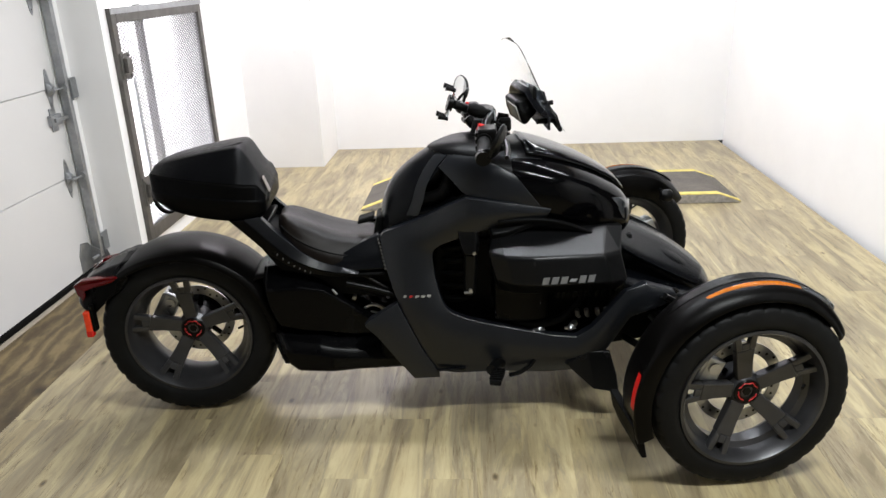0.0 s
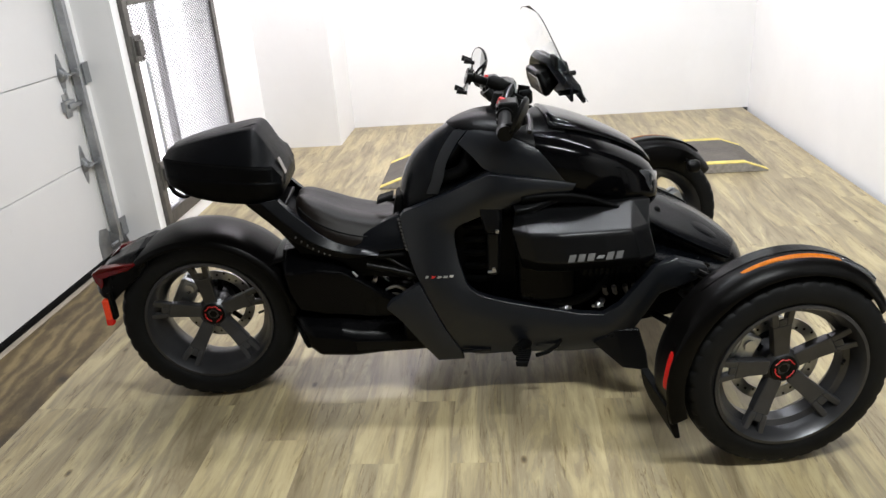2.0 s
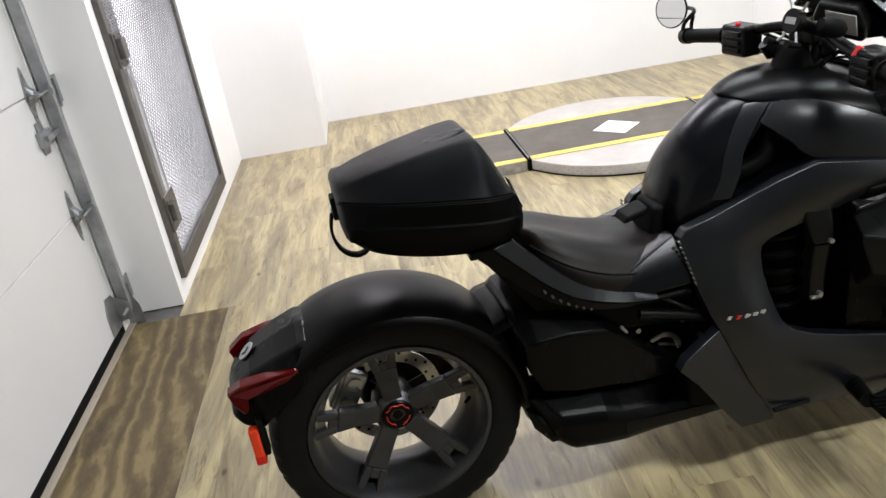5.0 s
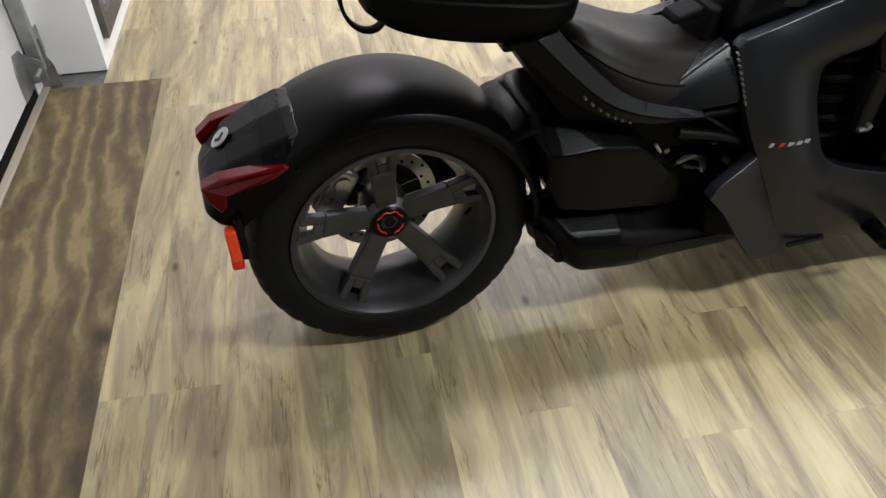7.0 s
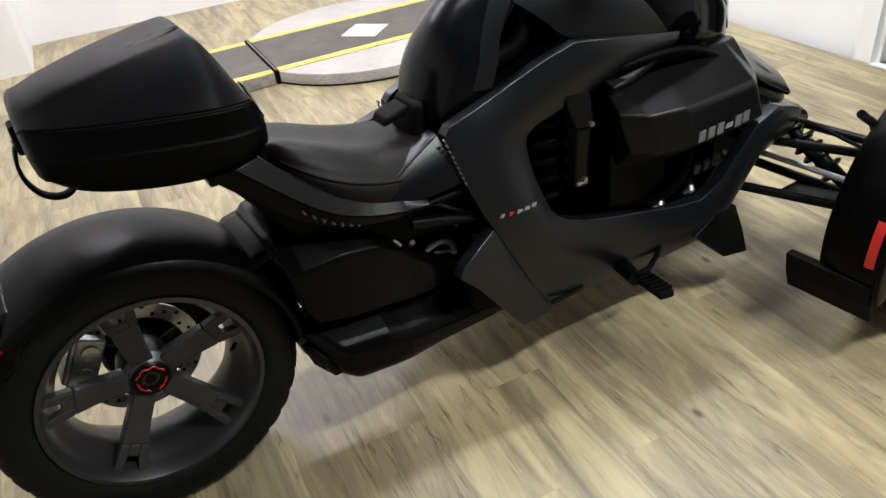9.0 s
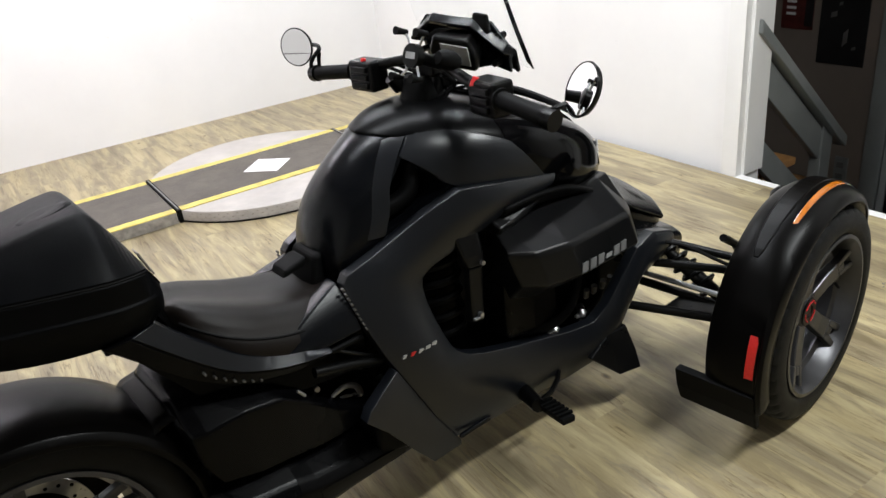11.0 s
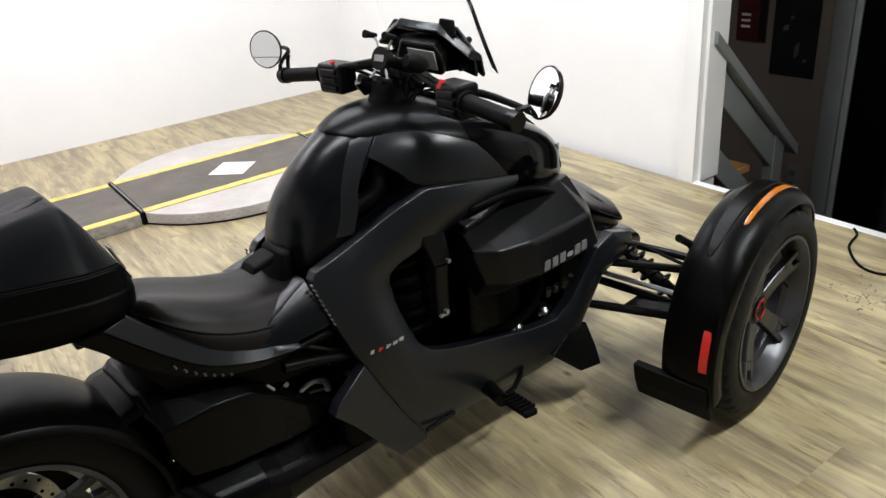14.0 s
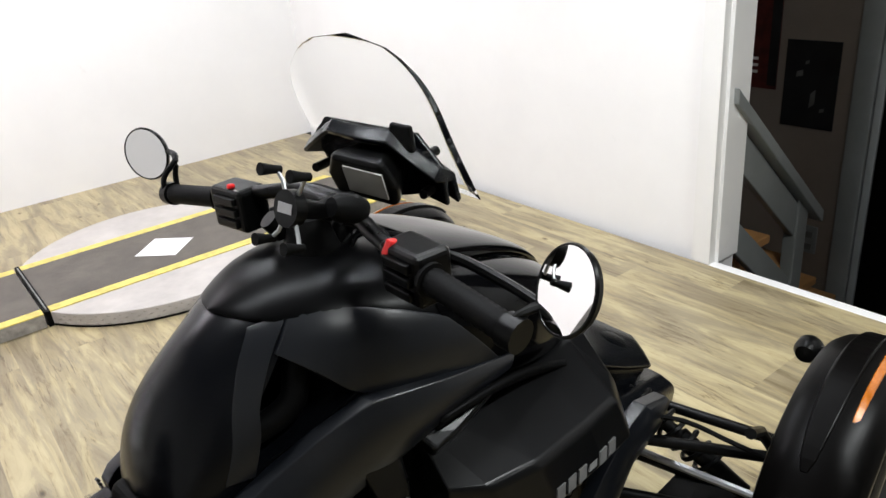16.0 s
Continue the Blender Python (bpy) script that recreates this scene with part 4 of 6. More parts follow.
            zz = c + h * max(1e-4, 1 - min(0.9995, abs(y) / w) ** e) ** (1 / e)
            row.append((x, y, zz + 0.012 + 0.010 * (1 - abs(2 * j / 12 - 1) ** 4)))
        rows.append(row)
    part("hood_blade", bm_loft(rows, closed=False), GLOSS, TRIKE, "gloss black hood panel", mods=(solid(0.016),))
    lamp = bm_strip([(1.418, -0.181, 0.735), (1.462, -0.156, 0.725), (1.493, -0.115, 0.700), (1.508, -0.05, 0.690)], [(1.455, -0.166, 0.672), (1.470, -0.153, 0.650), (1.496, -0.113, 0.640), (1.510, -0.05, 0.635)], 4, 0.0, 14)
    both("headlamp", lamp, LAMP_GLASS, label="clear smoked headlamp lens", mods=(solid(0.006, 0.0),))

    # shoulder fillet: the shell's lower edge over the engine bay
    both("bay_lip", bm_strip([(1.05, -0.235, 0.700), (1.15, -0.246, 0.706), (1.25, -0.246, 0.69), (1.36, -0.235, 0.64)], [(1.05, -0.20, 0.66), (1.15, -0.205, 0.665), (1.25, -0.205, 0.65), (1.36, -0.19, 0.60)], 4, 0.004, 16), ENGINE, mods=(solid(0.012),))


def side_panels():
    outer = [(1.215, -0.240, 0.728), (1.08, -0.236, 0.752), (0.955, -0.210, 0.766), (0.885, -0.178, 0.730), (0.829, -0.156, 0.698), (0.752, -0.146, 0.667), (0.690, -0.136, 0.644), (0.677, -0.137, 0.628), (0.684, -0.160, 0.570), (0.698, -0.180, 0.51),
             (0.712, -0.200, 0.46), (0.738, -0.218, 0.395), (0.775, -0.232, 0.315), (0.805, -0.238, 0.245), (0.835, -0.240, 0.188), (0.90, -0.245, 0.176), (1.05, -0.255, 0.178), (1.20, -0.266, 0.172), (1.30, -0.276, 0.180), (1.385, -0.290, 0.245), (1.462, -0.302, 0.372), (1.56, -0.303, 0.405), (1.614, -0.292, 0.428)]
    inner = [(1.20, -0.240, 0.702), (1.075, -0.236, 0.690), (0.975, -0.216, 0.650), (0.905, -0.196, 0.622), (0.872, -0.186, 0.607), (0.856, -0.183, 0.597), (0.848, -0.182, 0.588), (0.843, -0.184, 0.572), (0.846, -0.190, 0.53), (0.852, -0.203, 0.49),
             (0.862, -0.215, 0.45), (0.872, -0.224, 0.42), (0.884, -0.230, 0.402), (0.905, -0.236, 0.386), (0.95, -0.242, 0.368), (1.02, -0.250, 0.350), (1.12, -0.259, 0.328), (1.22, -0.268, 0.306), (1.295, -0.277, 0.300), (1.345, -0.285, 0.335), (1.445, -0.298, 0.462), (1.51, -0.300, 0.484), (1.600, -0.292, 0.452)]
    both("side_panel", bm_slab(outer, inner, 9, 0.017, 0.02), PANEL, label="matte charcoal side panel framing the engine", mods=(bevel(0.004, 3),))
    heel = bm_slab([(0.614, -0.246, 0.366), (0.66, -0.248, 0.315), (0.715, -0.252, 0.235), (0.765, -0.252, 0.168), (0.848, -0.250, 0.166)], [(0.630, -0.240, 0.384), (0.722, -0.220, 0.428), (0.757, -0.230, 0.352), (0.794, -0.241, 0.27), (0.848, -0.250, 0.182)], 7, 0.006, 0.025)
    both("heel_panel", heel, PANEL, label="charcoal heel panel", mods=(bevel(0.005, 3),))
    both("heel_step", bm_box(0.84, 0.935, -0.262, -0.252, 0.193, 0.203), SATIN, smooth=False, mods=(bevel(0.003),))
    fin = bm_prism([(1.255, 0.215), (1.345, 0.130), (1.428, 0.114), (1.424, 0.170), (1.402, 0.250), (1.33, 0.255)], -0.298, -0.282)
    for v in fin.verts:
        v.co.y -= max(0.0, 0.22 - v.co.z) * 0.3
    both("belly_fin", fin, MOULD, label="black belly fin", smooth=False, mods=(bevel(0.005, 3),))
    # belly pan
    pan = bm_loft([[(x, y, z) for y, z in ((-w, zt), (-w, zb + 0.03), (-w * 0.7, zb), (w * 0.7, zb), (w, zb + 0.03), (w, zt))] for x, w, zt, zb in ((0.66, 0.20, 0.30, 0.19), (0.85, 0.23, 0.30, 0.165), (1.25, 0.25, 0.28, 0.155), (1.42, 0.20, 0.30, 0.19), (1.50, 0.16, 0.34, 0.24))])
    part("belly_pan", pan, ENGINE, TRIKE, "black belly pan", mods=(bevel(0.01),))


def engine():
    core = bm_loft([[(x, y, z) for y, z in ((-w, zb), (-w, zt), (w, zt), (w, zb))] for x, w, zb, zt in ((0.72, 0.10, 0.25, 0.52), (0.86, 0.125, 0.22, 0.60), (1.10, 0.15, 0.22, 0.62), (1.40, 0.15, 0.26, 0.60))])
    part("engine_block", core, ENGINE, TRIKE, "black engine block", smooth=False, mods=(bevel(0.02, 3),))
    # cooling ribs and hoses behind the side opening
    for k in range(5):
        z = 0.40 + 0.045 * k
        both("cooling_rib", bm_tube(spline([(0.88, -0.13, z), (0.915, -0.165, z + 0.008), (0.955, -0.165, z + 0.015), (0.975, -0.13, z + 0.02)], 8), 0.011, 8), ENGINE)
    brace = bm_loft([[(xa, -0.205, z), (xa + 0.006, -0.226 + d, z), (xb - 0.010, -0.232 + d, z), (xb, -0.222 + d, z), (xb, -0.195, z)] for xa, xb, z, d in ((0.936, 0.976, 0.445, 0.0), (0.938, 0.982, 0.52, 0.002), (0.941, 0.986, 0.583, 0.0))])
    both("bracket_plate", brace, MOULD, label="black lower bracket of the engine mount", smooth=False, mods=(bevel(0.004, 2),))
    brace = bm_loft([[(xa, -0.205, z), (xa + 0.004, -0.228 + d, z), (xb - 0.012, -0.236 + d, z), (xb, -0.224 + d, z), (xb, -0.195, z)] for xa, xb, z, d in ((0.938, 0.988, 0.586, 0.0), (0.930, 0.992, 0.612, 0.004), (0.920, 0.992, 0.665, 0.016))])
    both("bracket_head", brace, MOULD, label="black upper bracket of the engine mount", smooth=False, mods=(bevel(0.004, 2),))
    for x, z, y in ((0.973, 0.593, -0.236), (0.958, 0.466, -0.233)):
        both("bracket_bolt", bm_disc(0.0055, y - 0.006, y + 0.006, 10, "y", (x, 0, z)), MACHINED, label="small bright bolt", smooth=False)
    both("bracket_washer", bm_box(0.938, 0.966, -0.236, -0.226, 0.455, 0.461), STEEL, smooth=False, mods=(bevel(0.002),))
    # the faceted side cover: a top facet, a ridge and a side facet that tucks under
    rings = []
    for x, f, dz in ((1.012, 0.72, 0.004), (1.06, 0.90, 0.0), (1.145, 1.0, 0.0), (1.27, 1.0, -0.001), (1.36, 0.97, -0.004), (1.425, 0.72, -0.014)):
        rings.append([(x, -0.13, 0.668 + dz), (x + 0.03, -0.13 - 0.085 * f, 0.658 + dz), (x, -0.13 - 0.204 * f, 0.606 + dz), (x + 0.004, -0.13 - 0.211 * f, 0.596 + dz), (x + 0.022, -0.13 - 0.226 * f, 0.520 + dz), (x + 0.035, -0.13 - 0.150 * f, 0.462 + dz), (x + 0.03, -0.13, 0.455 + dz)])
    both("engine_cover", bm_loft(rings), MOULD, label="black faceted engine side cover", smooth=False, mods=(bevel(0.007, 3, 12),))
    up = bm_loft([[(x, -0.13, zt), (x, -0.21, zt - 0.012), (x + 0.01, -0.245, zb + 0.02), (x + 0.01, -0.235, zb), (x, -0.13, zb)] for x, zt, zb in ((1.02, 0.685, 0.635), (1.07, 0.700, 0.640), (1.155, 0.702, 0.672))])
    both("cover_cap", up, MOULD, smooth=False, mods=(bevel(0.006, 3, 12),))
    low = bm_loft([[(x, -0.13, zt), (x, -w, zt - 0.02), (x, -w, zb + 0.02), (x, -0.13, zb)] for x, w, zt, zb in ((1.035, 0.235, 0.53, 0.335), (1.12, 0.242, 0.52, 0.325), (1.215, 0.232, 0.50, 0.315))])
    both("clutch_cover", low, COVER, label="black clutch cover", smooth=False, mods=(bevel(0.012, 3),))
    # ribbed oil cooler and fittings
    for s in (-1, 1):
        cooler = part("oil_cooler", bm_box(1.23, 1.40, min(s * 0.15, s * 0.225), max(s * 0.15, s * 0.225), 0.42, 0.47), ENGINE, TRIKE, "black finned oil cooler", smooth=False)
        for k in range(9):
            part("fin", bm_box(1.235 + 0.018 * k, 1.243 + 0.018 * k, min(s * 0.2255, s * 0.245), max(s * 0.2255, s * 0.245), 0.425, 0.465), BLACK, cooler, smooth=False)
    for x, z, r in ((1.175, 0.318, 0.010), (1.278, 0.318, 0.011)):
        f = bm_tube([(x, -0.256, z), (x + 0.006, -0.246, z + 0.006), (x + 0.024, -0.225, z + 0.008)], [r * 0.7, r, r], 8)
        add_box(f, x - 0.016, x + 0.022, -0.250, -0.240, z - 0.004, z + 0.004)
        both("hose_fitting", f, MACHINED, label="bright alloy hose fitting", smooth=False, mods=(bevel(0.0015),))
    for k, x in enumerate((1.300, 1.330, 1.365, 1.393)):
        both("coil_stub", bm_tube([(x, -0.252, 0.385), (x + 0.004, -0.246, 0.362 + 0.002 * k), (x + 0.012, -0.236, 0.352)], [0.008, 0.008, 0.006], 8), SILVER_DARK, label="dull alloy stub", smooth=False)
    both("coolant_hose", bm_tube(spline([(1.10, -0.2, 0.33), (1.18, -0.24, 0.335), (1.27, -0.23, 0.36), (1.36, -0.18, 0.45)], 16), 0.013, 10), RUBBER)


def front_end():
    # low beak and flanks between the wheels
    beak = [(1.40, 0.14, 0.625, 0.42, 2.4), (1.48, 0.17, 0.612, 0.40, 2.4), (1.56, 0.18, 0.580, 0.38, 2.4), (1.64, 0.18, 0.540, 0.34, 2.4), (1.71, 0.17, 0.495, 0.30, 2.4), (1.765, 0.14, 0.452, 0.28, 2.3), (1.800, 0.10, 0.41, 0.28, 2.1), (1.812, 0.05, 0.38, 0.30, 2.0)]
    part("front_beak", bm_loft(shell_rings(smooth_table(beak, 28), 40, 1)), SATIN, TRIKE, "satin black front beak")
    duct = bm_strip([(1.47, -0.06, 0.628), (1.56, -0.07, 0.575), (1.64, -0.078, 0.530), (1.755, -0.104, 0.442)], [(1.40, -0.225, 0.600), (1.50, -0.215, 0.535), (1.60, -0.20, 0.475), (1.712, -0.182, 0.414)], 4, 0.006, 16)
    both("air_duct_cover", duct, SATIN, label="satin black duct cover", mods=(solid(0.012, 1.0), bevel(0.003)))
    flank = bm_loft([[(x, -0.12, zt + 0.012), (x, -w + 0.03, zt + 0.006), (x, -w, zt - 0.006), (x + 0.006, -w - 0.004, zt - 0.022), (x + 0.012, -w + 0.012, zb), (x, -0.12, zb)] for x, w, zt, zb in ((1.40, 0.268, 0.520, 0.455), (1.455, 0.280, 0.488, 0.40), (1.56, 0.262, 0.448, 0.345), (1.68, 0.236, 0.404, 0.29), (1.755, 0.220, 0.374, 0.262), (1.785, 0.19, 0.350, 0.262))])
    both("front_flank", flank, SATIN, label="satin black front flank", smooth=False, mods=(bevel(0.012, 3, 12),))
    part("radiator", bm_box(1.36, 1.50, -0.16, 0.16, 0.24, 0.60), ENGINE, TRIKE, "black radiator core", smooth=False, mods=(bevel(0.008),))
    # inner shield behind each arm mount
    both("arm_mount", bm_prism([(1.42, 0.22), (1.58, 0.24), (1.63, 0.36), (1.55, 0.45), (1.42, 0.46)], -0.19, -0.12), BLACK, smooth=False, mods=(bevel(0.008),))
    for s, hub in ((-1, FRONT_R), (1, FRONT_L)):
        yo = hub[1] - s * 0.10
        bars = [((1.47, s * 0.17, 0.245), (1.66, yo, 0.215), 0.0125), ((1.62, s * 0.17, 0.25), (1.70, yo, 0.215), 0.0125),
                ((1.49, s * 0.17, 0.375), (1.67, yo, 0.365), 0.0115), ((1.65, s * 0.17, 0.38), (1.71, yo, 0.37), 0.0115)]
        for a, b, r in bars:
            part("control_arm", bm_tube([a, b], r, 10), BLACK, TRIKE, "black tubular control arm")
        part("track_rod", bm_tube([(1.56, s * 0.15, 0.315), (1.60, yo, 0.31)], [0.008, 0.008], 8), STEEL, TRIKE, "steel track rod")
        part("arm_gusset", bm_prism([(1.56, s * 0.30), (1.67, s * 0.30), (1.69, s * 0.46), (1.64, s * 0.46)], 0.222, 0.232, "z"), BLACK, TRIKE, smooth=False)
        # coil-over shock
        top, foot = Vector((1.60, s * 0.20, 0.43)), Vector((1.66, s * 0.44, 0.25))
        shock = part("shock_absorber", bm_tube([top, top.lerp(foot, 0.45), top.lerp(foot, 0.46), foot], [0.014, 0.014, 0.021, 0.018], 12), BLACK, TRIKE, "black coil-over shock absorber")
        d = (foot - top).normalized()
        a = d.cross(Vector((0, 0, 1))).normalized()
        b = a.cross(d)
        coil = [top.lerp(foot, 0.08 + 0.72 * k / 90) + 0.030 * (math.cos(k * 0.49) * a + math.sin(k * 0.49) * b) for k in range(91)]
        part("spring", bm_tube(coil, 0.0055, 6), BLACK, shock, "black coil spring")
        part("upright", bm_prism([(1.66, 0.20), (1.74, 0.20), (1.745, 0.38), (1.67, 0.39)], min(yo - 0.02, yo + 0.02), max(yo - 0.02, yo + 0.02)), CAST, TRIKE, "cast alloy upright", smooth=False, mods=(bevel(0.008),))
        part("brake_hose", bm_tube(spline([(1.50, s * 0.2, 0.42), (1.56, s * 0.33, 0.44), (1.61, s * 0.43, 0.40), (1.64, yo, 0.37)], 14), 0.005, 7), RUBBER, TRIKE)


def wheel(centre, r, width, face, twist, rear, left=False):
    """A tyre on a five-spoke alloy; the outer face looks towards -y. face: how far the hub cap stands out from the wheel's middle."""
    cy = 0.0
    rim = 0.2095
    h = width / 2
    w = empty("wheel", "", "")
    name = "rear_wheel" if rear else "front_wheel"
    w.name = name
    w.parent = TRIKE
    w.matrix_basis = Matrix.Translation(centre) @ pose(0, 0, 0, 0, 0, (0 if rear else STEER) + (180 if left else 0))
    side = r - rim
    prof = [(rim - 0.004, -h * 0.80), (rim + 0.006, -h * 0.90), (rim + side * 0.20, -h * 0.985), (rim + side * 0.32, -h * 0.99), (rim + side * 0.42, -h * 1.0), (rim + side * 0.60, -h * 0.985), (rim + side * 0.74, -h * 0.945), (rim + side * 0.80, -h * 0.925), (rim + side * 0.88, -h * 0.86),
            (rim + side * 0.955, -h * 0.72), (rim + side * 0.985, -h * 0.50), (rim + side * 0.955, -h * 0.46), (rim + side * 0.955, -h * 0.42), (rim + side * 0.997, -h * 0.38), (rim + side, -h * 0.06), (rim + side * 0.96, -h * 0.04)]
    prof = prof + [(a, -b) for a, b in reversed(prof)]
    n = 180
    def sipe(rr, hh, i, k):
        if i in (7, 8, 9, 22, 23, 24) and k % 5 == 0:
            return rr - (0.006 if i in (8, 23) else 0.004)
        return rr
    tyre = part("tyre", bm_lathe(prof, n, "y", (0, 0, 0), wobble=sipe), TYRE, w, "black road tyre with a siped tread")
    # rim: lips, drop centre and the inner barrel
    lip = h * 0.86
    rp = [(rim + 0.004, -lip), (rim + 0.003, -lip - 0.007), (rim - 0.006, -lip - 0.008), (rim - 0.013, -lip + 0.004), (rim - 0.018, -lip + 0.020), (rim - 0.024, -lip + 0.04), (rim - 0.040, -lip * 0.25), (rim - 0.038, lip * 0.4), (rim - 0.020, lip - 0.02), (rim - 0.012, lip - 0.004), (rim + 0.003, lip + 0.007), (rim + 0.004, lip),
          (rim - 0.010, lip - 0.02), (rim - 0.030, lip * 0.35), (rim - 0.032, -lip * 0.25), (rim - 0.016, -lip + 0.04), (rim - 0.006, -lip + 0.012)]
    part("rim", bm_lathe(rp, 96), CAST, w, "dark grey alloy rim")
    # five broad spokes, forked at the rim
    hub_y, rim_y = -face, -lip + 0.010
    for k in range(5):
        a = radians(90 + twist + 72 * k)
        bm = bmesh.new()
        def slab(pts, t):
            top, low = [], []
            for rr, off in pts:
                f = (rr - 0.045) / (rim - 0.055)
                y = hub_y + (rim_y - hub_y) * max(0, f) ** 1.25
                x, z = rr * math.cos(a) - off * math.sin(a), rr * math.sin(a) + off * math.cos(a)
                top.append((x, y, z)), low.append((x, y + t * (1.0 - 0.25 * f), z))
            bm_loft([top, low], bm=bm)
        slab([(0.040, -0.022), (0.10, -0.024), (0.142, -0.027), (0.142, 0.027), (0.10, 0.024), (0.040, 0.022)], 0.030)
        slab([(0.1415, -0.027), (0.170, -0.031), (0.200, -0.035), (0.200, -0.017), (0.168, -0.011), (0.1415, -0.010)], 0.027)
        slab([(0.1415, 0.010), (0.168, 0.011), (0.200, 0.017), (0.200, 0.035), (0.170, 0.031), (0.1415, 0.027)], 0.027)
        slab([(0.1415, -0.0105), (0.166, -0.012), (0.166, 0.012), (0.1415, 0.0105)], 0.010)
        part("spoke", bm, CAST, w, smooth=False, mods=(bevel(0.0035, 2),))
    hub = bm_lathe([(0.0, hub_y - 0.002), (0.040, hub_y - 0.002), (0.046, hub_y + 0.004), (0.054, hub_y + 0.012), (0.056, hub_y + 0.05), (0.050, hub_y + 0.085), (0.0, hub_y + 0.085)], 40)
    part("hub", hub, CAST, w, "dark grey alloy hub")
    cap = part("hub_cap", bm_lathe([(0.0, hub_y + 0.003), (0.016, hub_y + 0.003), (0.018, hub_y - 0.006), (0.036, hub_y - 0.0065), (0.039, hub_y - 0.003), (0.039, hub_y + 0.004), (0.0, hub_y + 0.004)], 40), BLACK, w, "black hub cap with a red ring mark")
    for a0, a1, rr in ((20, 150, 0.029), (170, 250, 0.026), (285, 345, 0.028)):
        arc = [(rr * math.cos(radians(a0 + (a1 - a0) * i / 14)) * (1 + 0.06 * math.sin(i * 1.9)), hub_y - 0.0075, rr * math.sin(radians(a0 + (a1 - a0) * i / 14)) * (1 + 0.08 * math.cos(i * 1.3))) for i in range(15)]
        part("red_mark", bm_tube(arc, 0.0016, 6), RED_PAINT, cap, "red painted mark")
    part("hub_nut", bm_disc(0.013, hub_y - 0.004, hub_y + 0.004, 6), BLACK, cap, smooth=False)
    part("valve_stem", bm_tube([(rim - 0.035, -lip + 0.045, 0.0), (rim - 0.05, -lip + 0.030, 0.0)], 0.004, 8), RUBBER, w)
    # drilled brake disc and its caliper
    yd, rd = (0.045, 0.125) if rear else (0.028, 0.130)
    ring = [(rd, yd), (rd, yd + 0.005), (rd - 0.032, yd + 0.005), (rd - 0.032, yd)]
    disc = part("brake_disc", bm_lathe(ring, 72), DISC_STEEL, w, "drilled steel brake disc", smooth=False)
    for k in range(30):
        a = math.tau * k / 30
        rr = rd - (0.008, 0.016, 0.024)[k % 3]
        part("drilled_hole", bm_disc(0.004, yd - 0.0006, yd + 0.001, 10, "y", (rr * math.cos(a), 0, rr * math.sin(a))), ENGINE, disc, smooth=False)
    spider = bmesh.new()
    for k in range(6):
        a = math.tau * k / 6 + 0.3
        add_box(spider, 0.03, rd - 0.03, -0.009, 0.009, yd + 0.001, yd + 0.005, pose(0, 0, 0, 0, 0, 0) @ Matrix.Rotation(-a, 4, "Y") @ Matrix(((1, 0, 0, 0), (0, 0, 1, 0), (0, 1, 0, 0), (0, 0, 0, 1))))
    part("disc_carrier", spider, BLACK, disc, smooth=False)
    ca = radians(150 if rear else 155)
    cal = bmesh.new()
    cx, cz = (rd - 0.012) * math.cos(ca), (rd - 0.012) * math.sin(ca)
    turn = Matrix.Translation((cx, yd, cz)) @ Matrix.Rotation(-ca + math.pi / 2, 4, "Y")
    add_box(cal, -0.055, 0.055, -0.032, -0.006, -0.030, 0.026, turn)
    add_box(cal, -0.055, 0.055, 0.010, 0.040, -0.030, 0.026, turn)
    add_box(cal, -0.050, 0.050, -0.030, 0.038, 0.020, 0.034, turn)
    c = part("brake_caliper", cal, STEEL, w, "grey cast brake caliper", smooth=False, mods=(bevel(0.006, 3),))
    pist = bmesh.new()
    for dx in (-0.026, 0.026):
        p = turn @ Vector((dx, -0.032, -0.004))
        bm_disc(0.017, p.y - 0.006, p.y + 0.002, 20, "y", (p.x, 0, p.z), pist)
    part("piston_cap", pist, MACHINED, c, smooth=False)
    part("axle_tube", bm_disc(0.045, yd + 0.005, 0.14 if rear else 0.10, 24), BLACK, w)
    return w


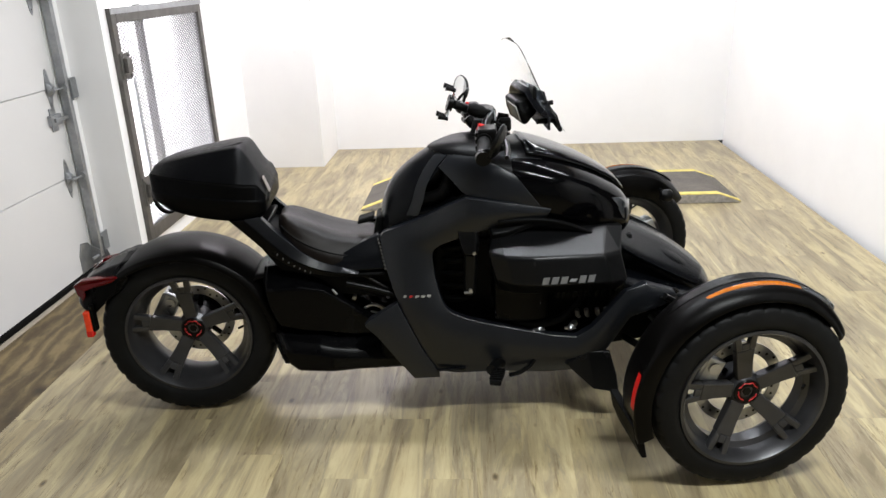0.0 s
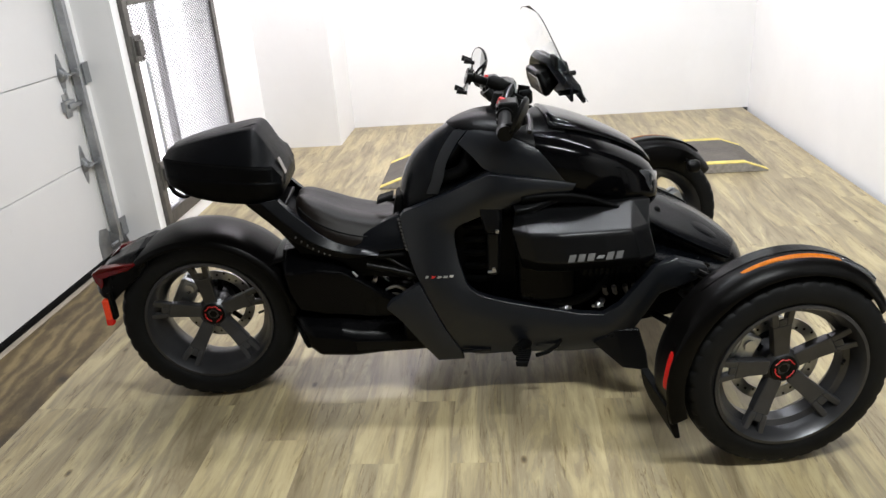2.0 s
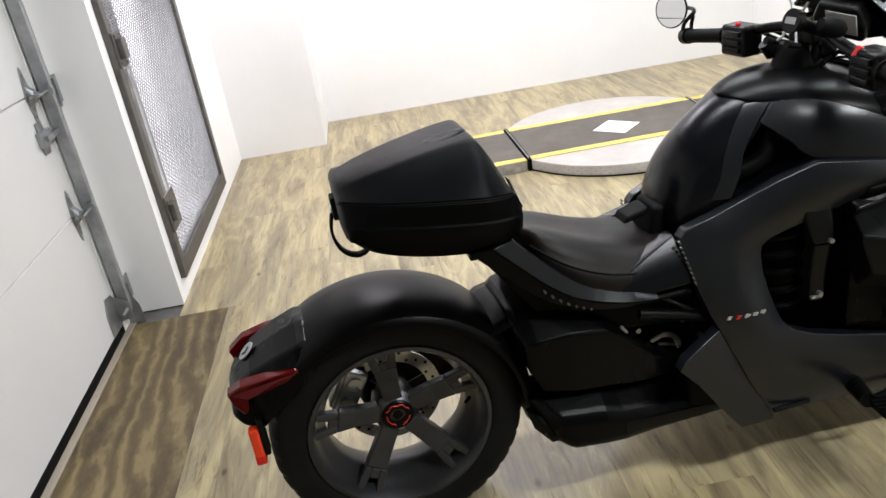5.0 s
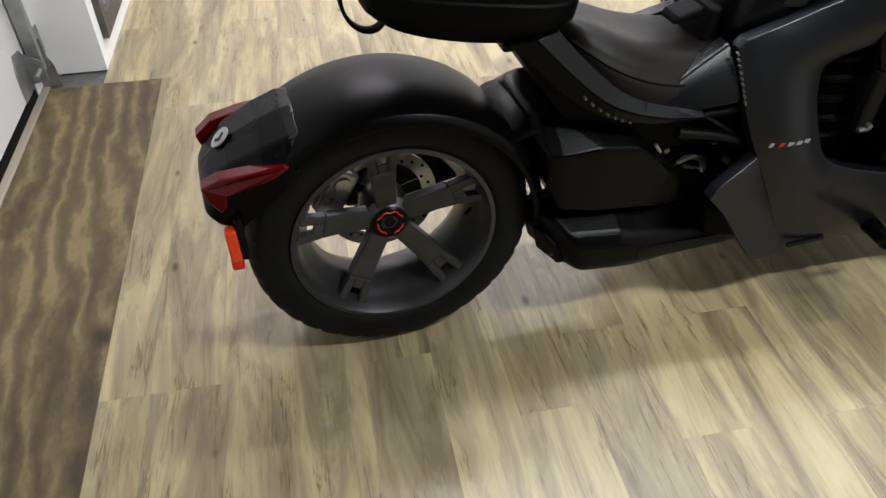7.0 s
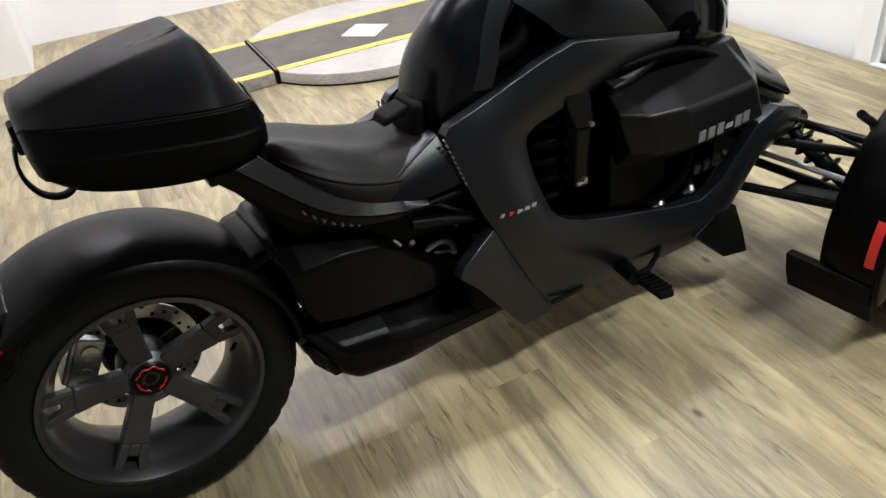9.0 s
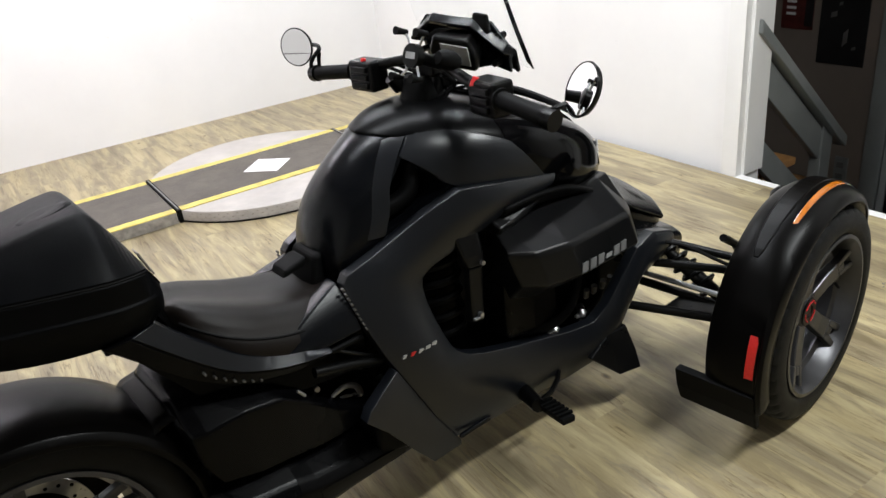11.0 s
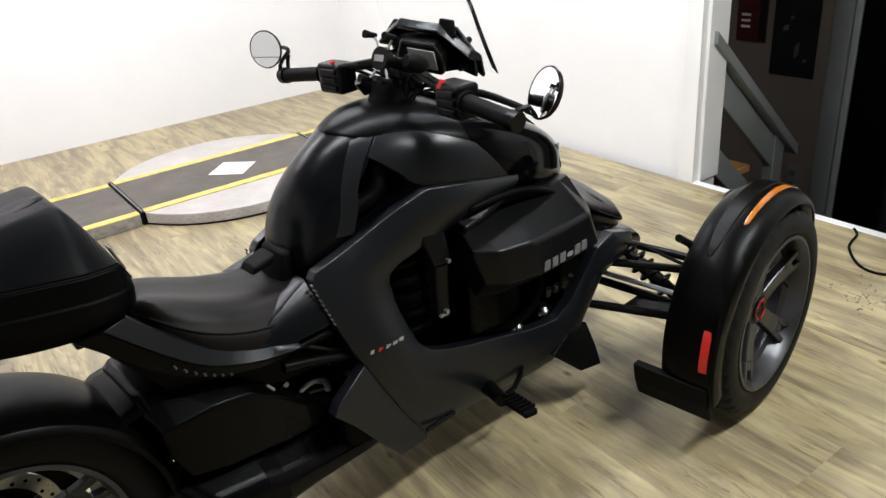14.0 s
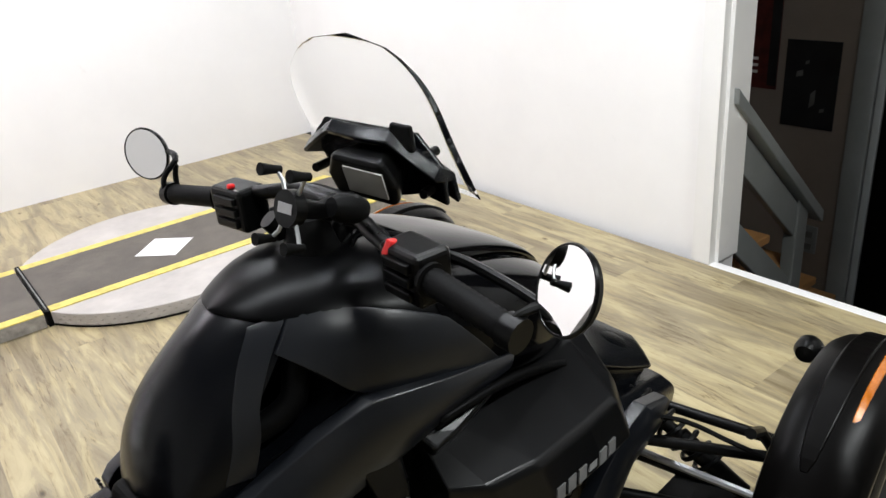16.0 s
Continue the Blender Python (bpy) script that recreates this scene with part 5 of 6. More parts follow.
def front_fender(hub, left):
    s = 1 if left else -1
    f = empty("front_fender", "", "")
    f.parent = TRIKE
    f.matrix_basis = Matrix.Translation(hub) @ pose(0, 0, 0, 0, 0, STEER)
    # across: outer lip, shoulder, crest, inner shoulder, inner lip
    section = [(-0.068, 0.292), (-0.067, 0.300), (-0.057, 0.312), (-0.038, 0.322), (-0.008, 0.330), (0.030, 0.328), (0.062, 0.319), (0.080, 0.306), (0.085, 0.290), (0.086, 0.255), (0.083, 0.225)]
    tail = [(-0.062, 0.285), (-0.064, 0.312), (-0.062, 0.328), (-0.056, 0.331), (-0.051, 0.325), (0.028, 0.324), (0.062, 0.319), (0.079, 0.308), (0.084, 0.290), (0.085, 0.255), (0.082, 0.225)]
    rows = []
    for k in range(41):
        u = k / 40
        a = radians(33 + u * 166)
        row = []
        pinch = 1.0 - 0.85 * max(0, 1 - u / 0.22) ** 1.6            # narrows to a point in front
        box = max(0.0, min(1.0, (u - 0.55) / 0.25))
        for (y, r), (yb, rb) in zip(section, tail):
            y, r = y + (yb - y) * box, r + (rb - r) * box
            yy = y if y < 0 else y * pinch
            yy = yy if y >= 0 else y * (1 - 0.25 * max(0, 1 - u / 0.15))
            rr = r + 0.004 * math.sin(math.pi * u) - 0.012 * max(0, 1 - u / 0.2) + 0.010 * max(0, (u - 0.75) / 0.25)
            row.append((rr * math.cos(a), -s * yy, rr * math.sin(a)))
        rows.append(row)
    part("fender_shell", bm_loft(rows, closed=False), FENDER, f, "matte black front fender", mods=(solid(0.006, 0.0), bevel(0.002)))
    def ridge(y0, y1, a0, a1, lift, name, mat, label="", n=22, r0=0.332):
        rows = []
        for k in range(n + 1):
            u = k / n
            a = radians(a0 + (a1 - a0) * u)
            ease = math.sin(math.pi * min(1, max(0, u))) ** 0.5
            mid, half = (y0 + y1) / 2, (y1 - y0) / 2 * (0.25 + 0.75 * ease)
            r = r0 + 0.004 * math.sin(math.pi * (a0 + (a1 - a0) * u - 33) / 172)
            row = [(r - 0.006, mid - half * 1.2), (r + lift * ease, mid - half), (r + lift * ease, mid + half), (r - 0.006, mid + half * 1.3)]
            rows.append([(q * math.cos(a), -s * y, q * math.sin(a)) for q, y in row])
        return part(name, bm_loft(rows), mat, f, label, mods=(bevel(0.002),), smooth=False)
    ridge(-0.002, 0.040, 52, 134, 0.004, "crest_blade", FENDER, "low raised crest")
    def lamp(a0, a1, name, mat, label, n=26):
        rows = []
        for k in range(n + 1):
            u = k / n
            a = radians(a0 + (a1 - a0) * u)
            e = 0.15 + 0.85 * math.sin(math.pi * u) ** 0.6
            rows.append([(q * math.cos(a), -s * y, q * math.sin(a)) for q, y in ((0.314, -0.034), (0.325 + 0.001 * e, -0.033 - 0.002 * e), (0.331 + 0.002 * e, -0.027 - 0.002 * e), (0.334 + 0.0035 * e, -0.0185), (0.326, -0.017))])
        return part(name, bm_loft(rows), mat, f, label, mods=(bevel(0.0015),), smooth=False)
    lamp(69, 116, "marker_lamp", AMBER, "amber side marker lamp")
    lamp(48, 68, "lamp_tip", LAMP_GLASS, "clear front lamp tip", 10)
    # red reflector on the tail of the fender, and the mud flap on its inner half
    rows = []
    for k in range(9):
        a = radians(163.5 + 18.5 * k / 8)
        r = 0.3270 + 0.010 * max(0, ((math.degrees(a) - 33) / 166 - 0.75) / 0.25)
        rows.append([(q * math.cos(a), -s * y, q * math.sin(a)) for q, y in ((r - 0.006, -0.045), (r + 0.0030, -0.044), (r + 0.0046, -0.024), (r - 0.006, -0.021))])
    part("reflector", bm_loft(rows), RED_REFLECTOR, f, "red reflector", smooth=False)
    flap = bm_prism([(-0.338, -0.060), (-0.327, -0.115), (-0.306, -0.168), (-0.290, -0.168), (-0.300, -0.120), (-0.312, -0.060)], -0.052, 0.150)
    if left:
        flap = mirrored(flap)
    part("mud_flap", flap, RUBBER, f, "black rubber mud flap", smooth=False, mods=(bevel(0.004),))
    stalk = part("signal_stalk", bm_tube([(0.13, -s * 0.085, 0.245), (0.14, -s * 0.118, 0.238)], 0.008, 8), BLACK, f)
    part("signal_pod", bm_lathe([(0.0, -0.026), (0.018, -0.023), (0.026, -0.009), (0.026, 0.014), (0.020, 0.023), (0.0, 0.025)], 20, "x", (0.140, -s * 0.135, 0.232)), BLACK, stalk, "black round signal pod")
    part("fender_stay", bm_tube([(0, s * -0.12, 0.05), (-0.12, s * -0.125, 0.20), (-0.20, s * -0.115, 0.25)], 0.010, 8), BLACK, f)
    return f


def rear_end():
    # hugging rear fender
    f = empty("rear_fender", "", "")
    f.parent = TRIKE
    f.matrix_basis = Matrix.Translation(REAR)
    section = [(-0.128, 0.306), (-0.1275, 0.315), (-0.120, 0.326), (-0.098, 0.335), (-0.05, 0.341), (0.0, 0.343), (0.05, 0.341), (0.098, 0.335), (0.120, 0.326), (0.1275, 0.315), (0.128, 0.306)]
    rows = []
    for k in range(37):
        a = radians(2 + 124 * k / 36)
        rows.append([((r - 0.016) * math.cos(a) - 0.006, y, (r - 0.028) * math.sin(a) + 0.002) for y, r in section])
    part("fender_shell", bm_loft(rows, closed=False), FENDER, f, "matte black rear fender", mods=(solid(0.006, 0.0), bevel(0.002)))
    # tail block with its lamps
    t = [(-0.150, 0.112, 0.578, 0.520), (-0.175, 0.124, 0.575, 0.49), (-0.225, 0.120, 0.558, 0.455), (-0.285, 0.110, 0.530, 0.400), (-0.325, 0.098, 0.500, 0.415), (-0.342, 0.080, 0.478, 0.43)]
    rings = [[(x, -w, zb), (x, -w, zt - 0.035), (x, -w + 0.03, zt - 0.004), (x, 0, zt + 0.004), (x, w - 0.03, zt - 0.004), (x, w, zt - 0.035), (x, w, zb)] for x, w, zt, zb in t]
    tail = part("tail_block", bm_loft(rings), COVER, TRIKE, "satin black tail block", smooth=False, mods=(bevel(0.008, 3, 15),))
    for s in (-1, 1):
        pts = [(-0.338, 0.503), (-0.306, 0.524), (-0.25, 0.532), (-0.186, 0.538), (-0.180, 0.532), (-0.205, 0.516), (-0.262, 0.503), (-0.297, 0.490), (-0.300, 0.466), (-0.312, 0.452), (-0.330, 0.474)]
        bm = bmesh.new()
        def ring(y, k):
            cx, cz = -0.27, 0.505
            return [(cx + (x - cx) * k, s * y - s * max(0.0, -x - 0.28) * 0.35, cz + (z - cz) * k) for x, z in pts]
        lens = part("tail_lamp", bm_loft([ring(0.095, 1.0), ring(0.124, 1.0), ring(0.129, 0.93)], bm=bm), RED_LENS, TRIKE, "red tail lamp lens", smooth=False, mods=(bevel(0.003),))
    part("tail_badge", bm_lathe([(0.0, 0.0), (0.022, 0.0), (0.022, 0.003), (0.0, 0.003)], 28, "z"), SILVER_PAINT, tail, "silver round badge", m=Matrix.Translation((-0.290, 0.006, 0.533)) @ Euler((0, radians(-40), 0)).to_matrix().to_4x4())
    part("badge_shape", bm_prism([(-0.012, -0.002), (0.0, -0.012), (0.012, -0.002), (0.010, 0.004), (0.0, -0.004), (-0.010, 0.004)], 0.0, 0.0045, "z"), BLACK, tail, smooth=False, m=Matrix.Translation((-0.290, 0.006, 0.533)) @ Euler((0, radians(-40), 0)).to_matrix().to_4x4())
    # plate carrier with the hanging reflector
    for s in (-1, 1):
        r = bm_box(-0.316, -0.295, s * 0.118 - 0.012, s * 0.118 + 0.012, 0.330, 0.418)
        # Right reflector is red; the orange above its red foot is painted light.
        part("side_reflector", r, LIT_RED if s < 0 else RED_REFLECTOR, TRIKE, "red side reflector, the right one toned orange as if lit", smooth=False, mods=(bevel(0.005, 3),))
        part("reflector_foot", bm_box(-0.317, -0.294, s * 0.118 - 0.0125, s * 0.118 + 0.0125, 0.326, 0.352), RED_REFLECTOR, TRIKE, smooth=False, mods=(bevel(0.005, 3),))
        part("reflector_stay", bm_box(-0.295, -0.282, s * 0.112 - 0.014, s * 0.112 + 0.014, 0.345, 0.44), BLACK, TRIKE, smooth=False, mods=(bevel(0.003),))
    # angular swing-arm cover between seat and wheel: a flat flank, a crisp shoulder and a sloping top
    rings = []
    for x, w, zr, zt, zb in ((0.282, 0.120, 0.492, 0.524, 0.45), (0.296, 0.158, 0.478, 0.530, 0.40), (0.322, 0.166, 0.478, 0.534, 0.345), (0.40, 0.170, 0.482, 0.528, 0.325), (0.48, 0.169, 0.468, 0.504, 0.315), (0.540, 0.162, 0.425, 0.456, 0.30), (0.60, 0.152, 0.372, 0.395, 0.29), (0.66, 0.140, 0.330, 0.348, 0.285), (0.72, 0.125, 0.310, 0.325, 0.28)):
        rings.append([(x, -w * 0.55, zt), (x, -w, zr), (x, -w - 0.002, zr - 0.010), (x + 0.006, -w + 0.004, zb), (x + 0.006, w - 0.004, zb), (x, w + 0.002, zr - 0.010), (x, w, zr), (x, w * 0.55, zt)])
    part("swing_arm_cover", bm_loft(rings), COVER, TRIKE, "black angular swing arm cover", smooth=False, mods=(bevel(0.005, 3, 12),))
    # the inner hugger that reaches forward from the wheel under the seat arms
    hug = [[(x, y, z + 0.010 * (1 - (y / 0.11) ** 2)) for y in (-0.112, -0.08, -0.04, 0.0, 0.04, 0.08, 0.112)] for x, z in ((0.215, 0.470), (0.26, 0.500), (0.33, 0.512), (0.42, 0.505))]
    part("inner_hugger", bm_loft(hug, closed=False), FENDER, TRIKE, "black inner wheel hugger", mods=(solid(0.006),))
    both("swing_arm", bm_box(0.30, 0.74, -0.085, -0.06, 0.27, 0.33), BLACK, smooth=False, mods=(bevel(0.01),))
    part("drive_housing", bm_loft([[(x, y, z) for y, z in ((0.105, zb), (0.105, zt), (0.165, zt), (0.165, zb))] for x, zb, zt in ((-0.07, 0.235, 0.36), (0.06, 0.235, 0.365), (0.35, 0.29, 0.38), (0.55, 0.29, 0.37))]), BLACK, TRIKE, "black drive housing", smooth=False, mods=(bevel(0.02, 3),))
    # box silencer
    muf = bm_loft([[(x, y0 + 0.012, zb), (x, y0, zb + 0.018), (x, y0, zt - 0.050), (x, y0 + 0.016, zt - 0.026), (x, y0 + 0.060, zt), (x, y1, zt), (x, y1, zb)] for x, y0, y1, zb, zt in ((0.346, -0.180, -0.06, 0.206, 0.308), (0.368, -0.199, -0.05, 0.184, 0.314), (0.46, -0.207, -0.05, 0.180, 0.302), (0.50, -0.208, -0.05, 0.178, 0.290), (0.58, -0.204, -0.05, 0.180, 0.278), (0.80, -0.198, -0.04, 0.176, 0.262))])
    for v in muf.verts:
        if v.co.x < 0.42:
            v.co.x += -(v.co.z - 0.19) * 0.30 - (v.co.y + 0.16) * 0.35
    m = part("silencer", muf, COVER, TRIKE, "satin black box silencer", smooth=False, mods=(bevel(0.010, 3, 20),))
    part("end_cap", bm_loft([[(x - (z - 0.19) * 0.30 - (y + 0.16) * 0.35, y, z) for y, z in ((-0.170, 0.205), (-0.176, 0.225), (-0.168, 0.262), (-0.150, 0.275), (-0.110, 0.275), (-0.105, 0.205))] for x in (0.334, 0.358)]), RUBBER, m, "black end cap", smooth=False, mods=(bevel(0.004),))
    part("tail_pipe", bm_tube([(0.326, -0.142, 0.238), (0.378, -0.142, 0.24)], 0.019, 16, caps=True), ENGINE, m, "dark tail pipe mouth")
    part("end_ring", bm_lathe([(0.019, 0.0), (0.024, 0.0), (0.024, 0.014), (0.019, 0.014)], 24, "x", (0.322, -0.142, 0.238)), BLACK, m)
    part("heat_shield", bm_slab([(0.50, -0.2085, 0.205), (0.60, -0.206, 0.200), (0.72, -0.204, 0.196)], [(0.50, -0.2085, 0.236), (0.60, -0.206, 0.228), (0.72, -0.204, 0.220)], 3, 0.003, 0.004), BLACK, m, smooth=False)
    loop = bm_tube(spline([(0.598, -0.118, 0.366), (0.618, -0.122, 0.379), (0.640, -0.124, 0.386), (0.664, -0.123, 0.376), (0.677, -0.120, 0.357), (0.678, -0.118, 0.340)], 18), [0.005 + 0.004 * k / 17 for k in range(18)], 8)
    bm_tube([(0.604, -0.118, 0.362), (0.640, -0.119, 0.357), (0.672, -0.118, 0.345)], 0.004, 8, loop)
    both("step_bracket", loop, MACHINED, label="bright cast loop", mods=(bevel(0.001),))
    for x, z in ((0.577, 0.412), (0.690, 0.411), (0.744, 0.346)):
        both("frame_bolt", bm_disc(0.007, -0.124, -0.08, 12, "y", (x, 0, z)), STEEL, smooth=False)
    both("cable_end", bm_tube([(0.513, -0.172, 0.470), (0.526, -0.173, 0.452)], 0.0035, 8), STEEL)
    both("frame_rail", bm_tube([(0.612, -0.160, 0.513), (0.67, -0.163, 0.474), (0.726, -0.165, 0.437)], 0.0045, 8), MOULD, label="slim black rail with a worn edge")


def seat_and_rack():
    sec = [(0.345, 0.060, 0.690, 0.650), (0.368, 0.105, 0.696, 0.615), (0.41, 0.134, 0.682, 0.572), (0.46, 0.148, 0.660, 0.543), (0.52, 0.152, 0.636, 0.524), (0.59, 0.150, 0.618, 0.513), (0.645, 0.146, 0.612, 0.508), (0.684, 0.138, 0.612, 0.508)]
    rings = []
    for x, w, zt, zb in smooth_table(sec, 40):
        h = zt - zb
        half = [(0.95, zb), (1.01, zb + h * 0.08), (1.035, zb + h * 0.22), (1.01, zb + h * 0.40), (0.95, zb + h * 0.54), (0.905, zb + h * 0.60), (0.87, zb + h * 0.68), (0.78, zt - h * 0.17), (0.64, zt - h * 0.05), (0.50, zt - h * 0.01), (0.28, zt - 0.004), (0.0, zt - 0.008)]
        ring = [(x, -w * a, z) for a, z in half] + [(x, w * a, z) for a, z in reversed(half[:-1])]
        rings.append(ring)
    part("seat", bm_loft(rings), LEATHER, TRIKE, "brown-black grained vinyl saddle seat", mods=(bevel(0.004, 2, 25),))
    both("seat_piping", bm_tube([(x, -w * 0.952, zb + (zt - zb) * 0.545) for x, w, zt, zb in smooth_table(sec, 40)][3:], 0.0028, 6), RUBBER)
    wing = bm_slab([(0.500, -0.162, 0.524), (0.585, -0.168, 0.527), (0.688, -0.170, 0.530)], [(0.520, -0.146, 0.566), (0.605, -0.126, 0.604), (0.676, -0.108, 0.630)], 6, 0.010, 0.03, 14)
    both("knee_wing", wing, SATIN, label="black wing beside the saddle's nose", mods=(bevel(0.005, 3),))
    for k in range(9):
        f = k / 8
        both("lace_stud", add_box(bmesh.new(), -0.0035, 0.0035, -0.003, 0.003, -0.0022, 0.0022, pose(0.672 + 0.018 * f, -0.141 - 0.036 * f, 0.622 - 0.088 * f, 0, 60, 0)), SILVER_DARK, label="small dull stud", smooth=False)
    hook = bm_prism([(0.598, 0.638), (0.655, 0.650), (0.66, 0.670), (0.606, 0.656)], -0.03, 0.03)
    part("seat_strap", hook, RUBBER, TRIKE, "black rubber seat tab", smooth=False, mods=(bevel(0.006),))
    part("tank_pad", bm_prism([(0.648, 0.59), (0.69, 0.60), (0.70, 0.675), (0.668, 0.672)], -0.05, 0.05), RUBBER, TRIKE, smooth=False, mods=(bevel(0.01, 3),))
    # side arms that run up to the rack
    low_edge = spline([(0.205, -0.145, 0.712), (0.262, -0.150, 0.655), (0.325, -0.155, 0.592), (0.382, -0.160, 0.552), (0.44, -0.165, 0.530), (0.50, -0.17, 0.516), (0.55, -0.172, 0.512), (0.60, -0.172, 0.515)], 30)
    top_edge = spline([(0.300, -0.136, 0.718), (0.340, -0.142, 0.674), (0.392, -0.148, 0.624), (0.432, -0.152, 0.590), (0.475, -0.156, 0.566), (0.52, -0.160, 0.549), (0.57, -0.164, 0.537), (0.605, -0.168, 0.527)], 30)
    fold = [p.lerp(q, 0.50) + Vector((0, -0.012, 0)) for p, q in zip(low_edge, top_edge)]
    inset = Vector((0, 0.026, 0))
    arm = bm_loft([[p, f, f + inset, p + inset] for p, f in zip(low_edge, fold)])
    blade = bm_loft([[f + Vector((0, -0.0015, 0.001)), q, q + inset, f + inset] for f, q in zip(fold, top_edge)])
    a, b = both("rack_arm", arm, COVER, label="black lower face of the seat rail arm", smooth=False, mods=(bevel(0.003, 2, 50),))
    both("arm_blade", blade, SATIN, label="satin black upper blade of the seat rail arm", mods=(bevel(0.002, 2, 50),))
    for k in range(7):
        x = 0.337 + 0.0165 * k
        part("trim_dot", bm_disc(0.0024, -0.1725, -0.160, 8, "y", (x + 0.012, 0, 0.598 - 0.0165 * k + 0.0009 * k * k)), SILVER_DARK, a, smooth=False)
    both("seat_base", bm_strip([(0.34, -0.14, 0.665), (0.40, -0.152, 0.585), (0.47, -0.162, 0.545), (0.56, -0.168, 0.525), (0.685, -0.165, 0.520)], [(0.33, -0.11, 0.655), (0.39, -0.12, 0.575), (0.46, -0.13, 0.53), (0.56, -0.13, 0.505), (0.685, -0.13, 0.50)], 3, 0, 18), ENGINE, mods=(solid(0.012),))
    part("rack_plate", bm_box(0.215, 0.32, -0.10, 0.10, 0.672, 0.688), BLACK, TRIKE, "black luggage rack plate", smooth=False, mods=(bevel(0.005),))
    part("rear_subframe", bm_loft([[(x, -w, zb), (x, -w, zt), (x, w, zt), (x, w, zb)] for x, w, zb, zt in ((0.25, 0.10, 0.655, 0.69), (0.36, 0.11, 0.50, 0.62), (0.50, 0.13, 0.44, 0.53), (0.70, 0.14, 0.42, 0.53))]), ENGINE, TRIKE, smooth=False)
    both("frame_tube", bm_tube([(0.56, -0.165, 0.485), (0.64, -0.17, 0.465), (0.715, -0.17, 0.438)], 0.012, 10), BLACK)


def top_case():
    case = empty("top_case", "black hard-shell tail bag strapped on the rear rack", "luggage case", TRIKE.matrix_world @ pose(-0.008, -0.008, -0.032))
    sec = [(-0.040, 0.070, 0.898, 0.838), (-0.031, 0.112, 0.914, 0.812), (0.0, 0.132, 0.924, 0.789), (0.03, 0.142, 0.932, 0.774), (0.09, 0.156, 0.944, 0.758), (0.17, 0.166, 0.957, 0.744), (0.245, 0.171, 0.966, 0.737), (0.272, 0.169, 0.962, 0.737), (0.295, 0.164, 0.930, 0.738), (0.315, 0.157, 0.893, 0.743), (0.333, 0.146, 0.858, 0.752), (0.346, 0.132, 0.832, 0.772)]
    sec = [(x * 0.935 + 0.013, *rest) for x, *rest in sec]
    table = smooth_table(sec, 30)
    def ring(x, w, zt, zb):
        z1 = min(0.899 - 0.13 * x, zt - 0.012)
        z2 = min(0.848 - 0.13 * x, z1 - 0.012)
        z0 = max(zb + 0.003, z2 - 0.035)
        half = [(0.0, zb), (0.72, zb), (0.93, z0), (1.0, z2 - 0.004), (1.0, z2), (0.975, z2 + 0.004), (0.985, z1 - 0.006), (0.962, z1 - 0.002), (0.972, z1 + 0.003), (0.56, zt - 0.005), (0.46, zt), (0.0, zt)]
        return [(x, -f * w, z) for f, z in half] + [(x, f * w, z) for f, z in reversed(half[1:-1])]
    part("shell", bm_loft([ring(*r) for r in table]), BAG, case, "black moulded shell with a middle seam", mods=(bevel(0.003, 2, 42),))
    part("front_panel", bm_loft([[(x, y, z) for y, z in ((-w, zb), (-w * 1.05, (zb + zt) / 2), (-w * 0.6, zt), (w * 0.6, zt), (w * 1.05, (zb + zt) / 2), (w, zb))] for x, w, zb, zt in ((0.315, 0.12, 0.775, 0.850), (0.341, 0.10, 0.785, 0.825))]), BAG, case, smooth=False, mods=(bevel(0.012, 3),))
    part("front_label", bm_prism([(0.3248, 0.868), (0.3412, 0.820), (0.3437, 0.820), (0.3273, 0.868)], -0.090, -0.062), LABEL_GREY, case, "beige-grey label", smooth=False)
    part("top_dimple", bm_lathe([(0.0, 0.0), (0.03, 0.002), (0.045, 0.001), (0.05, -0.003), (0.0, -0.004)], 28, "z"), BAG, case, m=pose(0.215, -0.02, 0.9625, 0, -9, 0) @ Matrix.Diagonal((1.0, 0.55, 1, 1)))
    buckle = part("buckle", bm_box(-0.034, -0.012, -0.030, 0.012, 0.835, 0.885), RUBBER, case, "black strap buckle", smooth=False, mods=(bevel(0.005),))
    part("buckle_bar", bm_box(-0.0365, -0.033, -0.02, 0.004, 0.852, 0.862), SILVER_PAINT, buckle, smooth=False)
    line = spline([(-0.036, -0.012, 0.846), (-0.043, -0.018, 0.818), (-0.040, -0.022, 0.788), (-0.026, -0.026, 0.764), (-0.004, -0.028, 0.752), (0.018, -0.028, 0.756), (0.034, -0.026, 0.776)], 24)
    strap = bm_strip([p + Vector((0, -0.012, 0)) for p in line], [p + Vector((0, 0.012, 0)) for p in line], 1)
    part("strap", strap, RUBBER, case, "loose black webbing strap", mods=(solid(0.006, 0.0), bevel(0.002)))
    for k in range(2):
        zl = bm_tube([(x, -w * 0.965, min(0.899 - 0.13 * x, zt - 0.012) - 0.002) for x, w, zt, zb in table[1:]], 0.0022, 6)
        part("zip", mirrored(zl) if k else zl, RUBBER, case)


